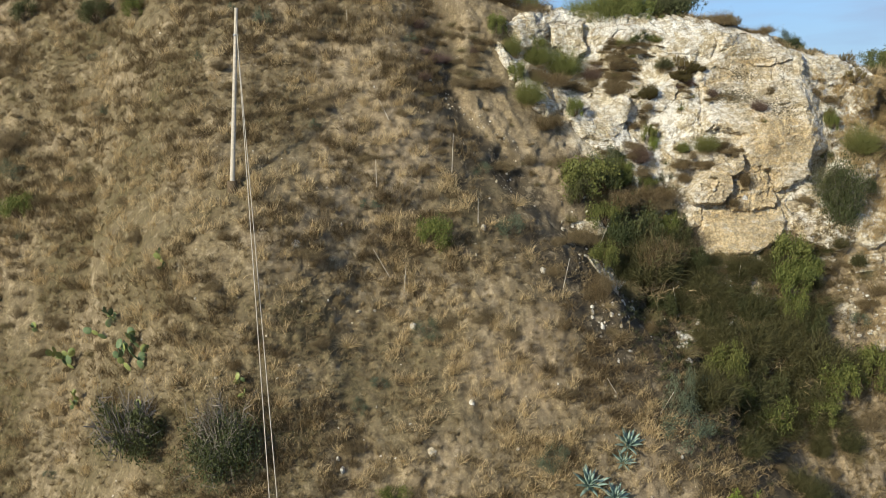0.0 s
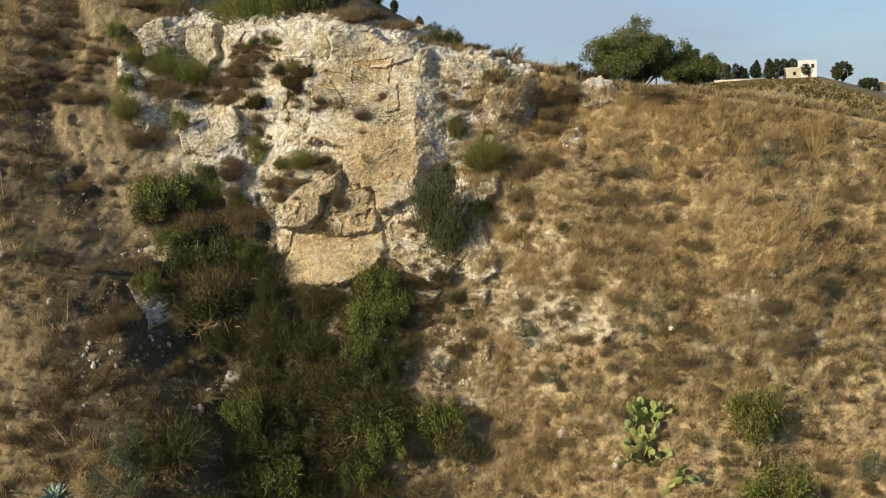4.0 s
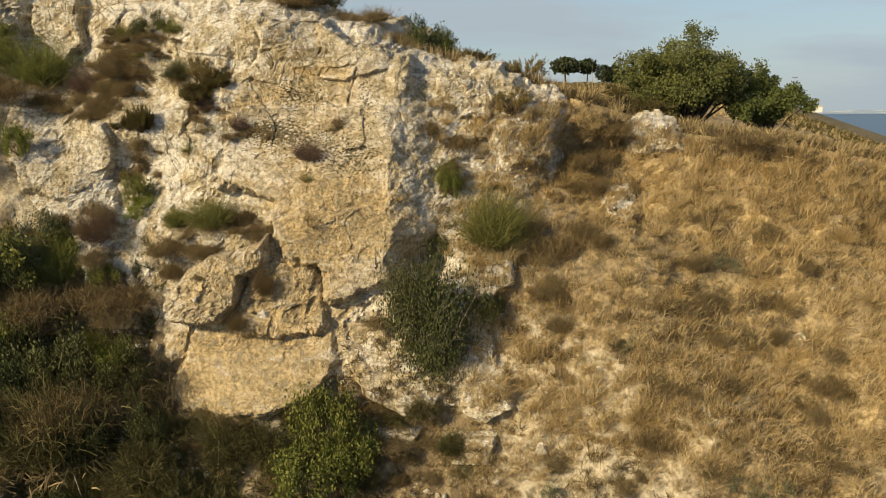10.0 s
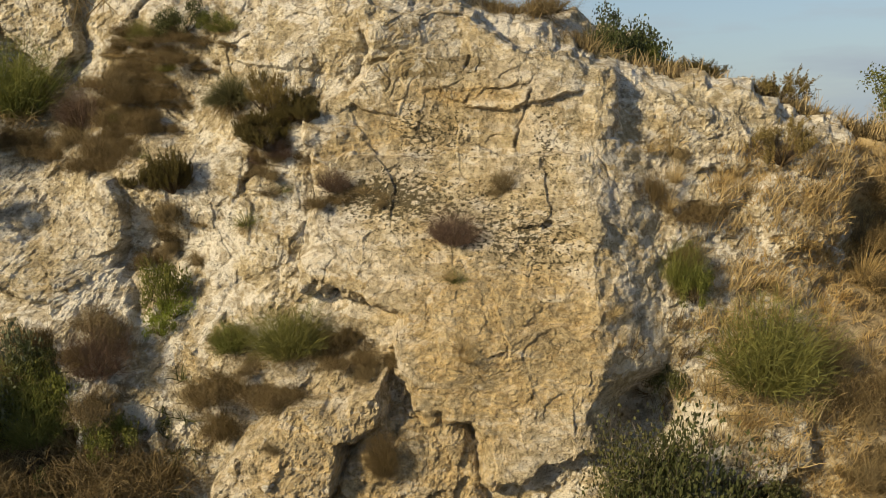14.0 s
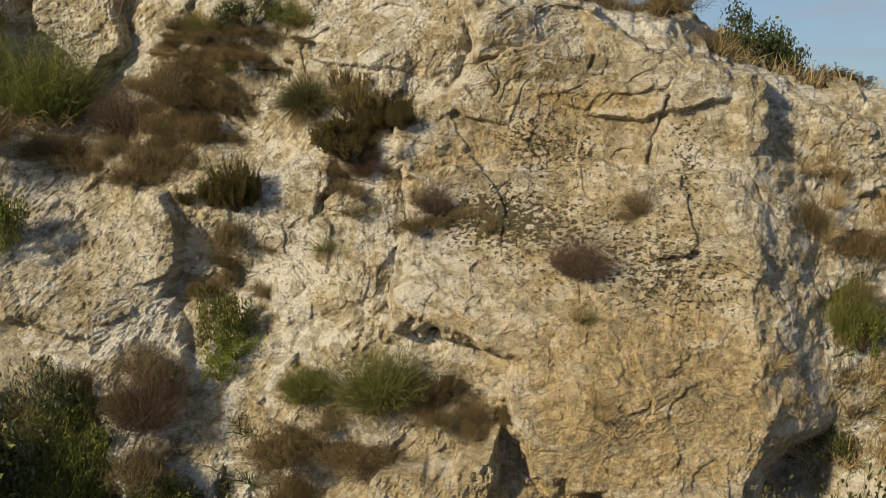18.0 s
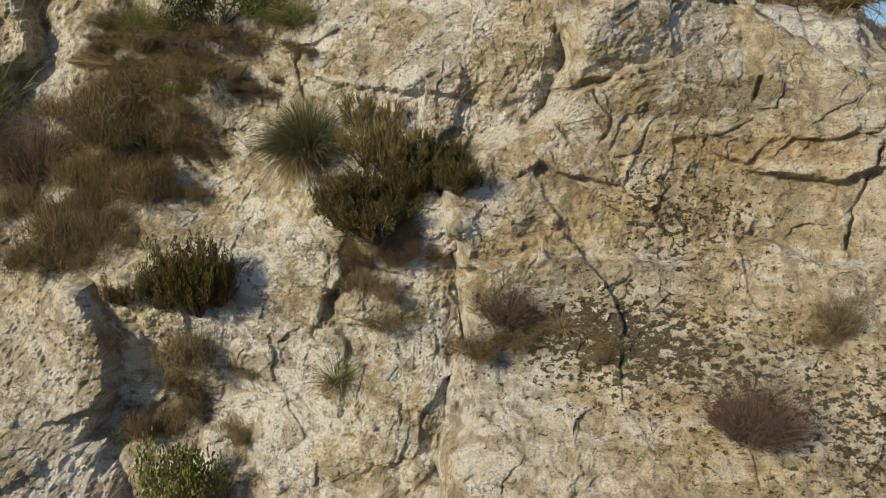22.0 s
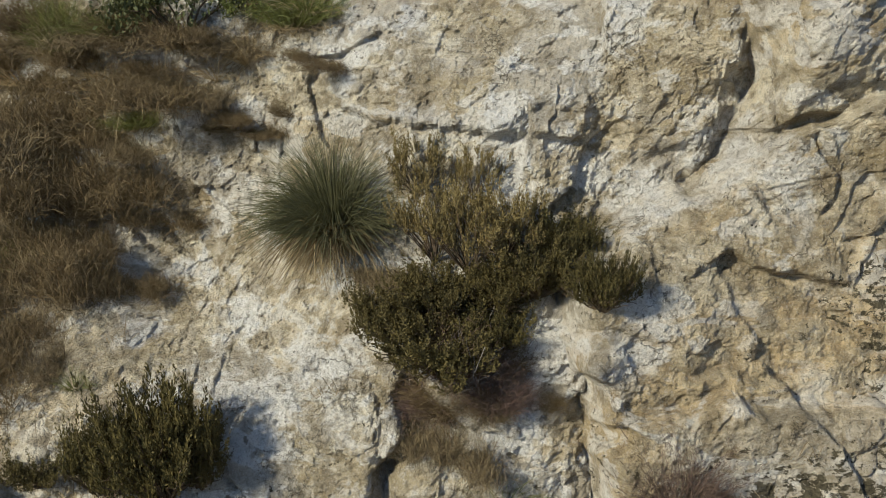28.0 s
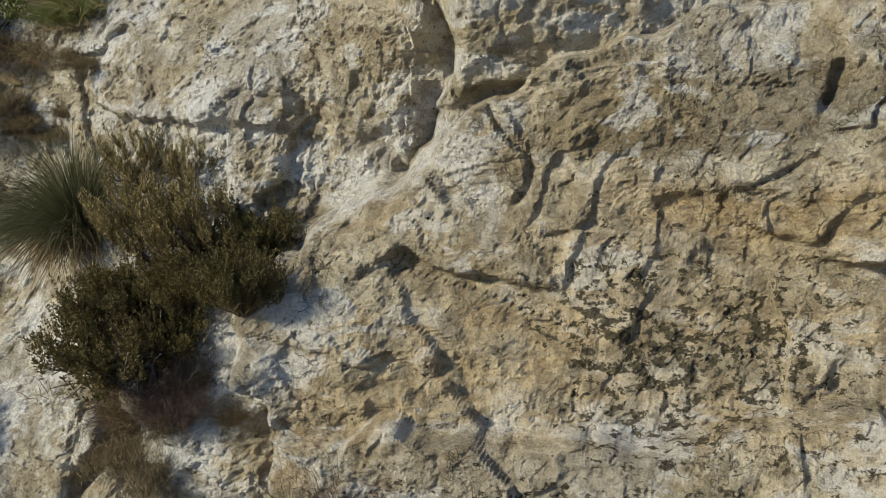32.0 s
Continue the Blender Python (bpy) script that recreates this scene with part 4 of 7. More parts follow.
def bush_kind(name, n_leaf, leaf, mat, twig_mat, lobes=7, flat=0.8, stems=14, category="bush"):
    """A leafy bush about 2 m wide: lobes of small leaves on dark stems."""
    top = new(name)
    paths = branching(stems, 0.9, 0.95 * flat, 0.95)
    part("woody_base", twigs(paths, 0.022, 0.006), twig_mat, top)
    hub = np.concatenate([paths[:, -1], RNG.normal(size=(lobes, 3)) * [0.45, 0.45, 0.22] + [0, 0, 0.55 * flat]])
    pick = RNG.integers(0, len(hub), n_leaf)
    off = unit(RNG.normal(size=(n_leaf, 3))) * (RNG.uniform(0, 1, (n_leaf, 1)) ** 0.5) * RNG.uniform(0.2, 0.42, len(hub))[pick][:, None]
    at = hub[pick] + off * [1, 1, 0.75]
    at[:, 2] = np.abs(at[:, 2]) + 0.02
    part("foliage", leaves(at, RNG.uniform(0.6, 1.3, n_leaf) * leaf), mat, top)
    return tagged(top, category=category)


def broom_kind(name, n, mat, twig_mat, droop=0.25, width=0.006, spread=0.8, thatch=None):
    """A broom or airy scrub: hundreds of thin upright stems that fork."""
    top = new(name)
    a, out = RNG.uniform(0, 6.283, n), RNG.uniform(0, 1, n) ** 0.6 * spread
    way = np.stack([np.cos(a) * out, np.sin(a) * out, RNG.uniform(0.45, 1.0, n)], -1) + RNG.normal(size=(n, 3)) * 0.16
    base = np.stack([np.cos(a) * out * 0.35, np.sin(a) * out * 0.35, 0 * a], -1) + RNG.normal(size=(n, 3)) * [0.06, 0.06, 0]
    long = RNG.uniform(0.5, 1.05, n) / np.maximum(np.linalg.norm(way, axis=1), 0.8)
    main = blades(base, way, long, width, droop)
    m = n * 5
    pick = RNG.integers(0, n, m)
    mid = base[pick] + unit(way[pick]) * (long[pick] * RNG.uniform(0.35, 0.85, m))[:, None]
    side = blades(mid, unit(way[pick]) + RNG.normal(size=(m, 3)) * 0.75, RNG.uniform(0.08, 0.3, m), width * 0.8, 0.3)
    part("foliage", joined(main, side), mat, top)
    part("woody_base", twigs(branching(10, 0.5, 0.6, 0.8), 0.018, 0.005), twig_mat, top)
    if thatch:
        at = RNG.normal(size=(n, 3)) * [0.38, 0.38, 0.1] + [0, 0, 0.12]
        part("dead_thatch", blades(np.abs(at) * [1, 1, 1] * np.where(RNG.random((n, 3)) < 0.5, -1, 1) * [1, 1, 0] + [0, 0, 0.02], RNG.normal(size=(n, 3)) + [0, 0, 0.5], RNG.uniform(0.1, 0.35, n), width, 0.4), thatch, top)
    return tagged(top, category="shrub")


def heath_kind(name, n, mat, twig_mat, tall=1.0, sprigs=7, airy=0.0):
    """A heath: forked stems that end in upright spikes set all round with tiny leaves."""
    top = new(name)
    paths = branching(n, 0.75, 0.72 * tall, 1.0, 7)
    part("woody_base", twigs(paths, 0.014, 0.004), twig_mat, top)
    k = n * sprigs
    branch, u = RNG.integers(0, n, k), RNG.uniform(0.4 + 0.35 * airy, 1.0, k) * 5.99
    i = u.astype(int)
    at = paths[branch, i] + (paths[branch, i + 1] - paths[branch, i]) * (u - i)[:, None] + RNG.normal(size=(k, 3)) * 0.03
    axis = unit(RNG.normal(size=(k, 3)) * 0.28 + unit(at * [1, 1, 0.2]) * 0.35 + [0, 0, 1.0])
    long = RNG.uniform(0.13, 0.30, k)
    part("foliage", spikes(at, axis, long, 30, 0.052), mat, top)
    return tagged(top, category="shrub")


def spikes(at, axis, long, m, leaf):
    """Upright spikes, each a stalk ringed by m small pointed leaves."""
    k = len(at)
    t = RNG.uniform(0.05, 1, (k, m, 1))
    ring = unit(RNG.normal(size=(k, m, 3)))
    base = at[:, None] + axis[:, None] * (long[:, None, None] * t) + ring * 0.008
    way = unit(axis[:, None] * 0.9 + ring * 0.8)
    side = unit(np.cross(way, RNG.normal(size=(k, m, 3)))) * leaf * 0.16
    tip = way * leaf * (1.15 - 0.6 * t)
    v = np.stack([base, base + tip * 0.5 + side, base + tip, base + tip * 0.5 - side], 2)
    return v.reshape(-1, 3), np.arange(k * m * 4).reshape(-1, 4)


def dead_kind(name, n, mat, leaf_mat=None, thick=(0.02, 0.007)):
    """A dead or bare shrub: a tangle of grey forked twigs."""
    top = new(name)
    paths = branching(n, 1.0, 0.85, 1.0, 7, 0.3)
    m = n * 5
    pick, k = RNG.integers(0, n, m), RNG.integers(2, 6, m)
    start = paths[pick, k]
    tip = unit(start + RNG.normal(size=(m, 3)) * 0.6 + [0, 0, 0.2]) * RNG.uniform(0.15, 0.45, m)[:, None]
    t = np.linspace(0, 1, 4)[None, :, None]
    small = start[:, None] + tip[:, None] * t + RNG.normal(size=(m, 4, 3)) * 0.03 * t
    part("twig_tangle", joined(twigs(paths, *thick), twigs(small, thick[1], thick[1] * 0.4)), mat, top)
    if leaf_mat:
        at = start[RNG.integers(0, m, 9000)] + RNG.normal(size=(9000, 3)) * 0.15
        part("foliage", leaves(at, 0.05), leaf_mat, top)
    return tagged(top, category="shrub")


def tussock_kind(name, n, mat, thatch):
    """A big tussock of arching rush-like blades over a dead skirt."""
    top = new(name)
    a, out = RNG.uniform(0, 6.283, n), RNG.uniform(0, 1, n) ** 0.5
    way = np.stack([np.cos(a) * out, np.sin(a) * out, 1.15 - out * 0.9], -1)
    base = np.stack([np.cos(a) * out * 0.2, np.sin(a) * out * 0.2, 0 * a + 0.02], -1)
    part("grass_crown", blades(base, way, RNG.uniform(0.5, 1.1, n), 0.0055 if n < 1000 else 0.0032, RNG.uniform(0.15, 0.85, n)), mat, top)
    m = n // 2
    a = RNG.uniform(0, 6.283, m)
    way = np.stack([np.cos(a), np.sin(a), RNG.uniform(-0.5, 0.35, m)], -1)
    part("dead_skirt", blades(RNG.normal(size=(m, 3)) * [0.15, 0.15, 0.03] + [0, 0, 0.06], way, RNG.uniform(0.3, 0.75, m), 0.005, 0.6), thatch, top)
    return tagged(top, category="grass")


def mat_kind(name, n, mat, mat2):
    """A low, ragged mat of dry stems and grass with an uneven outline."""
    top = new(name)
    hubs = RNG.normal(size=(14, 3)) * [0.42, 0.42, 0.0]
    hub_tall = RNG.uniform(0.35, 1.0, 14)
    for name2, m2, count, w in (("foliage", mat, int(0.72 * n), 0.0040), ("dead_thatch", mat2, n // 4, 0.0032)):
        pick = RNG.integers(0, 14, count)
        base = hubs[pick] + RNG.normal(size=(count, 3)) * [0.17, 0.17, 0.0]
        way = RNG.normal(size=(count, 3)) * 0.55 + [0, 0, 0.7]
        long = RNG.uniform(0.15, 0.75, count) * hub_tall[pick]
        main = blades(base, way, long, w, 0.35)
        k = count * 2
        pick2 = RNG.integers(0, count, k)
        mid = base[pick2] + unit(way[pick2]) * (long[pick2] * RNG.uniform(0.3, 0.8, k))[:, None]
        part(name2, joined(main, blades(mid, unit(way[pick2]) + RNG.normal(size=(k, 3)) * 0.9, RNG.uniform(0.06, 0.22, k), w * 0.8, 0.3)), m2, top)
    part("woody_base", twigs(branching(8, 0.6, 0.45, 0.9), 0.014, 0.004), TWIG, top)
    return tagged(top, category="shrub")


def pad_mesh(material):
    """One cactus pad: a thick egg-shaped disc."""
    v, f = [], []
    rings, seg = 4, 10
    for side in (1, -1):
        for r in range(rings + 1):
            q = r / rings
            for s in range(seg):
                a = 6.283 * s / seg
                w = 0.5 * q * (1 - 0.18 * math.sin(a))
                v.append((w * 0.78 * math.cos(a), side * 0.075 * math.sqrt(max(0.0, 1 - q * q)), 0.52 + w * 1.04 * math.sin(a)))
    for half in (0, 1):
        o = half * (rings + 1) * seg
        for r in range(rings):
            for s in range(seg):
                q = [o + r * seg + s, o + r * seg + (s + 1) % seg, o + (r + 1) * seg + (s + 1) % seg, o + (r + 1) * seg + s]
                f.append(q if half else q[::-1])
    return sheet("pad", v, f, material)


PAD_MESHES = [pad_mesh(PAD), pad_mesh(PAD_DARK)]


def prickly_pear(name, x, z, reach, tall, count, dark, label, seed):
    """A prickly pear: pads that grow out of pads."""
    rnd = random.Random(seed)
    top = new(name)
    top.location = (x, float(surface(x, z)[0]) - 0.02, z)
    size = 0.30 if count > 40 else 0.34 if count > 12 else 0.28
    live = []
    for n in range(max(2, count // 7)):
        dx, dz = rnd.uniform(-0.8, 0.8) * reach, rnd.uniform(-0.1, 0.85) * tall
        live.append((Matrix.Translation((dx, float(surface(x + dx, z + dz)[0]) - top.location.y - 0.05, dz)) @ Euler((rnd.uniform(0.1, 0.9), rnd.uniform(-0.5, 0.5), rnd.uniform(-0.9, 0.9))).to_matrix().to_4x4(), 0))
    made = 0
    while live and made < count:
        m, depth = live.pop(0)
        s = size * rnd.uniform(0.75, 1.15)
        p = new("pad", PAD_MESHES[dark if rnd.random() < 0.8 else 1 - dark])
        p.parent, p.matrix_basis = top, m @ Matrix.Diagonal((s, s, s, 1))
        made += 1
        for _ in range(rnd.choice((1, 2, 2, 3)) if depth < 3 else 0):
            a = rnd.uniform(0.5, 2.64)
            at = Vector((0.37 * math.cos(a) * s, 0, (0.52 + 0.45 * math.sin(a)) * s))
            live.append((m @ Matrix.Translation(at) @ Euler((rnd.uniform(-0.6, 0.6), (1.57 - a) * 0.55, rnd.uniform(-1.4, 1.4))).to_matrix().to_4x4(), depth + 1))
    return tagged(top, label, "cactus", "prickly pears")


def agave_leaf():
    u = np.linspace(0, 1, 7)
    w = 0.075 * np.array([0.75, 0.85, 1, 0.95, 0.75, 0.42, 0.03])
    mid = np.stack([0 * u, u * 0.62, 0.55 * u - 0.12 * u**2], -1)
    v = np.concatenate([mid + np.stack([s * w, 0 * u, up + 0 * u], -1) for s, up in ((-1, 0.035), (0, 0.0), (1, 0.035), (0, -0.03))])
    f = [[a * 7 + i, b * 7 + i, b * 7 + i + 1, a * 7 + i + 1] for a, b in ((0, 1), (1, 2), (2, 3), (3, 0)) for i in range(6)]
    return sheet("leaf", v, f, AGAVE)


AGAVE_LEAF = agave_leaf()


def agave(x, z, size, seed):
    rnd = random.Random(seed)
    top = new("agave")
    top.location = (x, float(surface(x, z)[0]) - 0.05, z)
    top.rotation_euler = (radians(35), 0, 0)
    for n in range(22):
        p = new("leaf", AGAVE_LEAF)
        p.parent = top
        lift = radians(-18 + 58 * n / 22 + rnd.uniform(-6, 6))
        s = size * (1.05 - 0.35 * n / 22) * rnd.uniform(0.85, 1.1)
        p.matrix_basis = pose(0, 0, 0.02 * n / 22, 0, 0, 137.5 * n) @ Euler((lift, 0, 0)).to_matrix().to_4x4() @ Matrix.Diagonal((s, s, s, 1))
    return tagged(top, "blue-green agave rosette on the dry slope", "agave", "agaves")


def grass_on(name, points, tall, count, material, label, lean=(0, -0.35, 1.0), width=0.010, loose=0.5, spread=0.05):
    """A field of dry tufts, too many to count."""
    n = len(points)
    base = np.repeat(points, count, 0) + RNG.normal(size=(n * count, 3)) * [spread, spread * 0.6, spread * 0.4]
    way = np.array(lean) + RNG.normal(size=(n * count, 3)) * loose
    size = np.repeat(np.broadcast_to(tall, n), count) * RNG.uniform(0.45, 1.15, n * count)
    ob = new(name, sheet(name, *blades(base, way, size, width, RNG.uniform(0.1, 0.6, n * count)), material, False))
    return tagged(ob, label, "grass", kind="stuff")


def on_slope(n, x0, x1, z0, z1, keep=None):
    """Random places on the hillside, as (n, 3)."""
    x, z = RNG.uniform(x0, x1, n), RNG.uniform(z0, z1, n)
    ok = z < crest(x) - 0.1
    if keep is not None:
        ok &= RNG.random(n) < keep(x, z)
    x, z = x[ok], z[ok]
    return np.stack([x, surface(x, z), z], -1)


def on_top(n, x0, x1, s0, s1):
    x, s = RNG.uniform(x0, x1, n), RNG.uniform(s0**0.5, s1**0.5, n) ** 2
    y = rim(x) + s
    return np.stack([x, y, land(x, y) + 0.02], -1)


KINDS = {
    "leafy": bush_kind("bush", 3800, 0.075, GREEN, TWIG),
    "dark": bush_kind("bush", 4200, 0.07, DARK_GREEN, TWIG, 9, 0.9, 18),
    "greygreen": bush_kind("bush", 2200, 0.06, GREYGREEN, TWIG, 7, 0.7),
    "bright": bush_kind("bush", 1500, 0.085, BRIGHT, TWIG, 6, 0.8),
    "twiggy": dead_kind("bush", 34, GREY_TWIG, DARK_GREEN, (0.007, 0.0028)),
    "broom": broom_kind("broom_shrub", 800, BROOM, TWIG, 0.2, 0.0042, 0.75, STRAW_DULL),
    "brown": broom_kind("dry_shrub", 700, BROWN, TWIG, 0.3, 0.0045, 0.95),
    "rusty": broom_kind("dry_shrub", 900, RUST, TWIG, 0.4, 0.003, 0.9, STRAW_DULL),
    "purple": broom_kind("leafless_shrub", 900, leaf_material("purple_brown_twig", (0.075, 0.048, 0.042), (0.17, 0.115, 0.095), 0.85, 0.1), TWIG, 0.25, 0.003, 1.0),
    "weed": broom_kind("weed_clump", 520, leaf_material("dark_weed", (0.03, 0.036, 0.013), (0.125, 0.12, 0.045), 0.7, 0.25), TWIG, 0.5, 0.008, 0.95, STRAW_DULL),
    "rush": tussock_kind("long_grass_clump", 420, leaf_material("long_dry_grass", (0.10, 0.095, 0.04), (0.34, 0.28, 0.14), 0.7, 0.25), STRAW_DULL),
    "mat": mat_kind("dry_shrub", 3600, RUST, STRAW_DULL),
    "scrub": mat_kind("scrub_clump", 2600, BROWN, STRAW_DULL),
    "heath": heath_kind("heath_shrub", 85, HEATH, TWIG),
    "heath_brown": heath_kind("heath_shrub", 46, leaf_material("brown_heath_sprig", (0.12, 0.10, 0.035), (0.30, 0.23, 0.09), 0.8, 0.15), TWIG, 1.2, 5, 0.8),
    "dead": dead_kind("dead_shrub", 42, GREY_TWIG),
    "tussock": tussock_kind("tussock", 3600, REED, STRAW_DULL),
    "straw": tussock_kind("straw_tuft", 240, STRAW, STRAW_DULL),
    "gold": tussock_kind("golden_tuft", 260, STRAW_GOLD, STRAW),
    "tuft": tussock_kind("grass_tuft", 220, BROOM, STRAW_DULL),
}
LABELS = {
    "leafy": "leafy green bush on the gully side", "dark": "dense dark green bush in the gully", "greygreen": "low grey-green bush among dry grass",
    "bright": "bush with bright yellow-green leaves", "twiggy": "dark bush with bare grey twigs under the cliff", "broom": "green broom shrub rooted on rock",
    "brown": "dry brown shrub on the slope", "rusty": "rust-brown dried shrub on stony ground", "purple": "purplish-brown leafless airy shrub",
    "heath": "dark olive heath shrub growing from the rock", "heath_brown": "brownish heath shrub with upright sprigs", "dead": "dead shrub with tangled grey branches",
    "weed": "tangled dark green weeds in the shady gully", "rush": "long drooping dry grass in the gully",
    "mat": "low rust-brown mat of dried stems on the bank", "scrub": "low ragged brown scrub on stony ground",
    "tussock": "large green tussock of arching blades", "straw": "pale dry straw tuft", "gold": "golden dry grass tuft", "tuft": "small green grass tuft on the cliff",
}
for ob in KINDS.values():
    ob.location = (0, -40, -70)
USED = set()


def plant(kind, x, z, wide, tall=None, seed=0, label="", y=None):
    """Sets a plant of that kind, so many metres wide and tall, on the hillside at x, z."""
    rnd = random.Random(seed + int(x * 97) + int(z * 131))
    tall = tall or wide * 0.9
    reach = {"leafy": 2.3, "dark": 2.3, "greygreen": 2.3, "bright": 2.3, "heath": 1.15, "heath_brown": 1.15, "dead": 2.2, "tussock": 1.35, "twiggy": 2.0, "mat": 1.9, "scrub": 1.9}.get(kind, 1.5)
    if kind in ("brown", "rusty") and (wide > 0.75 or rnd.random() < 0.45):
        kind, tall = "scrub" if kind == "brown" else "mat", min(tall, 0.8 * wide)
    if kind in ("brown", "rusty", "greygreen", "purple", "mat", "scrub"):
        tall, wide = tall * rnd.uniform(0.85, 1.25), wide * rnd.uniform(0.8, 1.1)
    depth = wide * rnd.uniform(0.7, 0.9)
    if y is None:
        at = float(surface(x, z)[0])
    else:
        # on the open ground behind the hill's edge
        at = float(rim(np.array([x]))[0]) + rnd.uniform(0.1, 0.9)
        z = float(land(np.array([x]), np.array([at]))[0]) - 0.06
    m = Matrix.Translation((x, at + 0.03, z)) @ pose(0, 0, 0, rnd.uniform(8, 24) if y is None else 0, rnd.uniform(-6, 6), 0) @ Matrix.Diagonal((wide / reach, depth / reach, tall, 1)) @ pose(0, 0, 0, 0, 0, rnd.uniform(0, 360))
    first = KINDS[kind]
    if kind in USED:
        ob = copy_thing(first, m)
        ob.matrix_basis = m
    else:
        USED.add(kind)
        ob = first
        ob.matrix_basis = m
    return tagged(ob, label or LABELS[kind], group=LABELS[kind].split(" on ")[0].split(" in ")[0] + "s")


# ---- shrubs and tufts one by one: kind, x, z, width, height ----
plant("leafy", -2.60, 6.91, 1.72, 1.50)
plant("brown", -13.68, 7.74, 1.01, 0.83)
plant("greygreen", 0.54, 7.17, 1.45, 1.23)
plant("greygreen", -3.09, 3.86, 1.44, 1.03)
plant("brown", -2.09, 4.26, 0.83, 0.67)
plant("brown", 2.01, 9.72, 0.68, 0.58)
plant("leafy", -20.42, 7.99, 1.92, 1.37)
plant("leafy", -15.22, 17.15, 1.40, 1.12)
plant("dead", -13.58, 0.51, 3.19, 2.98)
plant("dead", -10.35, 0.54, 2.82, 2.82)
plant("greygreen", 0.82, -0.28, 1.52, 1.21)
plant("leafy", 12.55, 3.75, 2.5, 1.9)
plant("leafy", 12.9, 4.85, 2.3, 1.9)
plant("leafy", 13.5, 4.3, 1.9, 1.5)
plant("dark", 8.7, 4.9, 1.3, 1.3)
plant("leafy", 12.35, 2.75, 1.9, 1.5)
plant("leafy", 13.45, 0.10, 2.3, 2.0)
plant("leafy", 12.6, -0.75, 1.9, 1.4)
plant("dark", 5.6, 6.0, 1.9, 1.6)
plant("dark", 7.3, 4.6, 1.7, 1.6)
plant("dark", 6.9, 3.3, 1.5, 1.3)
plant("dark", 10.6, 0.3, 1.8, 1.4)
plant("leafy", 8.9, 0.3, 1.6, 1.2)
plant("greygreen", 5.75, 1.2, 1.9, 1.5)
plant("bright", 6.97, -2.21, 1.31, 1.09)
plant("leafy", -4.76, -1.20, 1.59, 0.89)
plant("brown", -14.62, 11.63, 0.90, 0.70)
plant("brown", -17.12, 9.42, 1.15, 0.84)
plant("brown", -18.51, 11.31, 0.88, 0.66)
plant("brown", -20.87, 11.40, 1.83, 1.37)
plant("brown", -6.98, 7.01, 1.02, 0.51)
plant("brown", -12.50, 6.64, 0.88, 0.70)
plant("dark", -17.67, 17.15, 2.09, 1.49)
plant("dark", -21.97, 17.69, 1.91, 1.27)
plant("greygreen", -20.88, 9.61, 1.40, 1.12)
plant("leafy", 4.39, 8.41, 3.17, 1.92)
plant("bright", 4.14, 8.83, 1.14, 1.03)
plant("dark", 6.26, 5.88, 2.64, 2.20)
plant("greygreen", 5.74, 0.36, 2.57, 1.58)
plant("greygreen", 15.52, 2.50, 1.09, 0.79)
plant("dark", 8.10, 5.84, 1.72, 1.51)
plant("weed", 10.43, 2.16, 1.63, 1.47)
plant("weed", 10.76, 3.08, 1.43, 1.64)
plant("weed", 11.68, 1.96, 1.41, 1.62)
plant("weed", 13.70, 3.08, 1.44, 0.96)
plant("weed", 8.98, 1.62, 1.82, 1.32)
plant("brown", 4.06, 5.08, 1.40, 1.05)
plant("twiggy", 15.49, 6.67, 2.42, 3.03)
plant("broom", 16.86, 9.61, 1.77, 1.45)
plant("greygreen", 22.16, 4.75, 1.06, 0.67)
plant("greygreen", 18.30, 3.82, 1.28, 0.69)
plant("leafy", 26.16, -1.06, 2.85, 1.71)
plant("greygreen", 29.00, -0.23, 1.37, 1.37)
plant("leafy", 25.69, 0.88, 2.30, 2.11)
plant("gold", 28.46, 9.49, 1.28, 1.70)
plant("gold", 28.66, 10.17, 0.86, 1.29)
plant("straw", 30.29, 10.08, 1.09, 1.31)
plant("straw", 27.36, 10.15, 0.85, 1.06)
plant("gold", 25.16, 9.77, 0.73, 0.83)
plant("straw", 22.68, 10.51, 0.74, 0.84)
plant("straw", 22.09, 10.86, 1.06, 0.85)
plant("straw", 21.45, 10.27, 0.73, 1.05)
plant("greygreen", 26.87, 9.28, 1.46, 0.94)
plant("brown", 29.50, 8.35, 1.53, 0.85)
plant("brown", 26.42, 10.50, 1.02, 0.68)
plant("brown", 24.37, 9.21, 0.83, 0.58)
plant("brown", 19.68, 4.61, 0.94, 0.71)
plant("brown", 24.18, 4.20, 0.93, 0.70)
plant("brown", 26.52, 3.77, 1.10, 0.71)
plant("brown", 18.85, 2.54, 0.94, 0.63)
plant("brown", 28.18, 2.88, 0.79, 0.71)
plant("brown", 23.57, 3.35, 1.08, 0.77)
plant("brown", 20.91, 6.66, 0.79, 0.48)
plant("rusty", 18.98, 10.83, 1.06, 1.27)
plant("rusty", 19.85, 12.28, 1.19, 1.19)
plant("brown", 18.34, 8.70, 0.99, 0.83)
plant("rusty", 18.55, 9.51, 1.25, 1.25)
plant("brown", 21.34, 3.04, 0.92, 0.61)
plant("brown", 17.66, 0.81, 1.09, 0.62)
plant("brown", 19.20, 0.34, 1.23, 0.69)
plant("brown", 16.30, 1.33, 0.94, 0.63)
plant("greygreen", 22.13, 4.11, 1.15, 0.58)
plant("gold", 19.06, 2.99, 0.78, 0.78)
plant("gold", 20.22, 2.99, 0.77, 0.77)
plant("brown", 25.00, 2.92, 0.78, 0.62)
plant("brown", 23.34, 8.26, 0.98, 0.65)
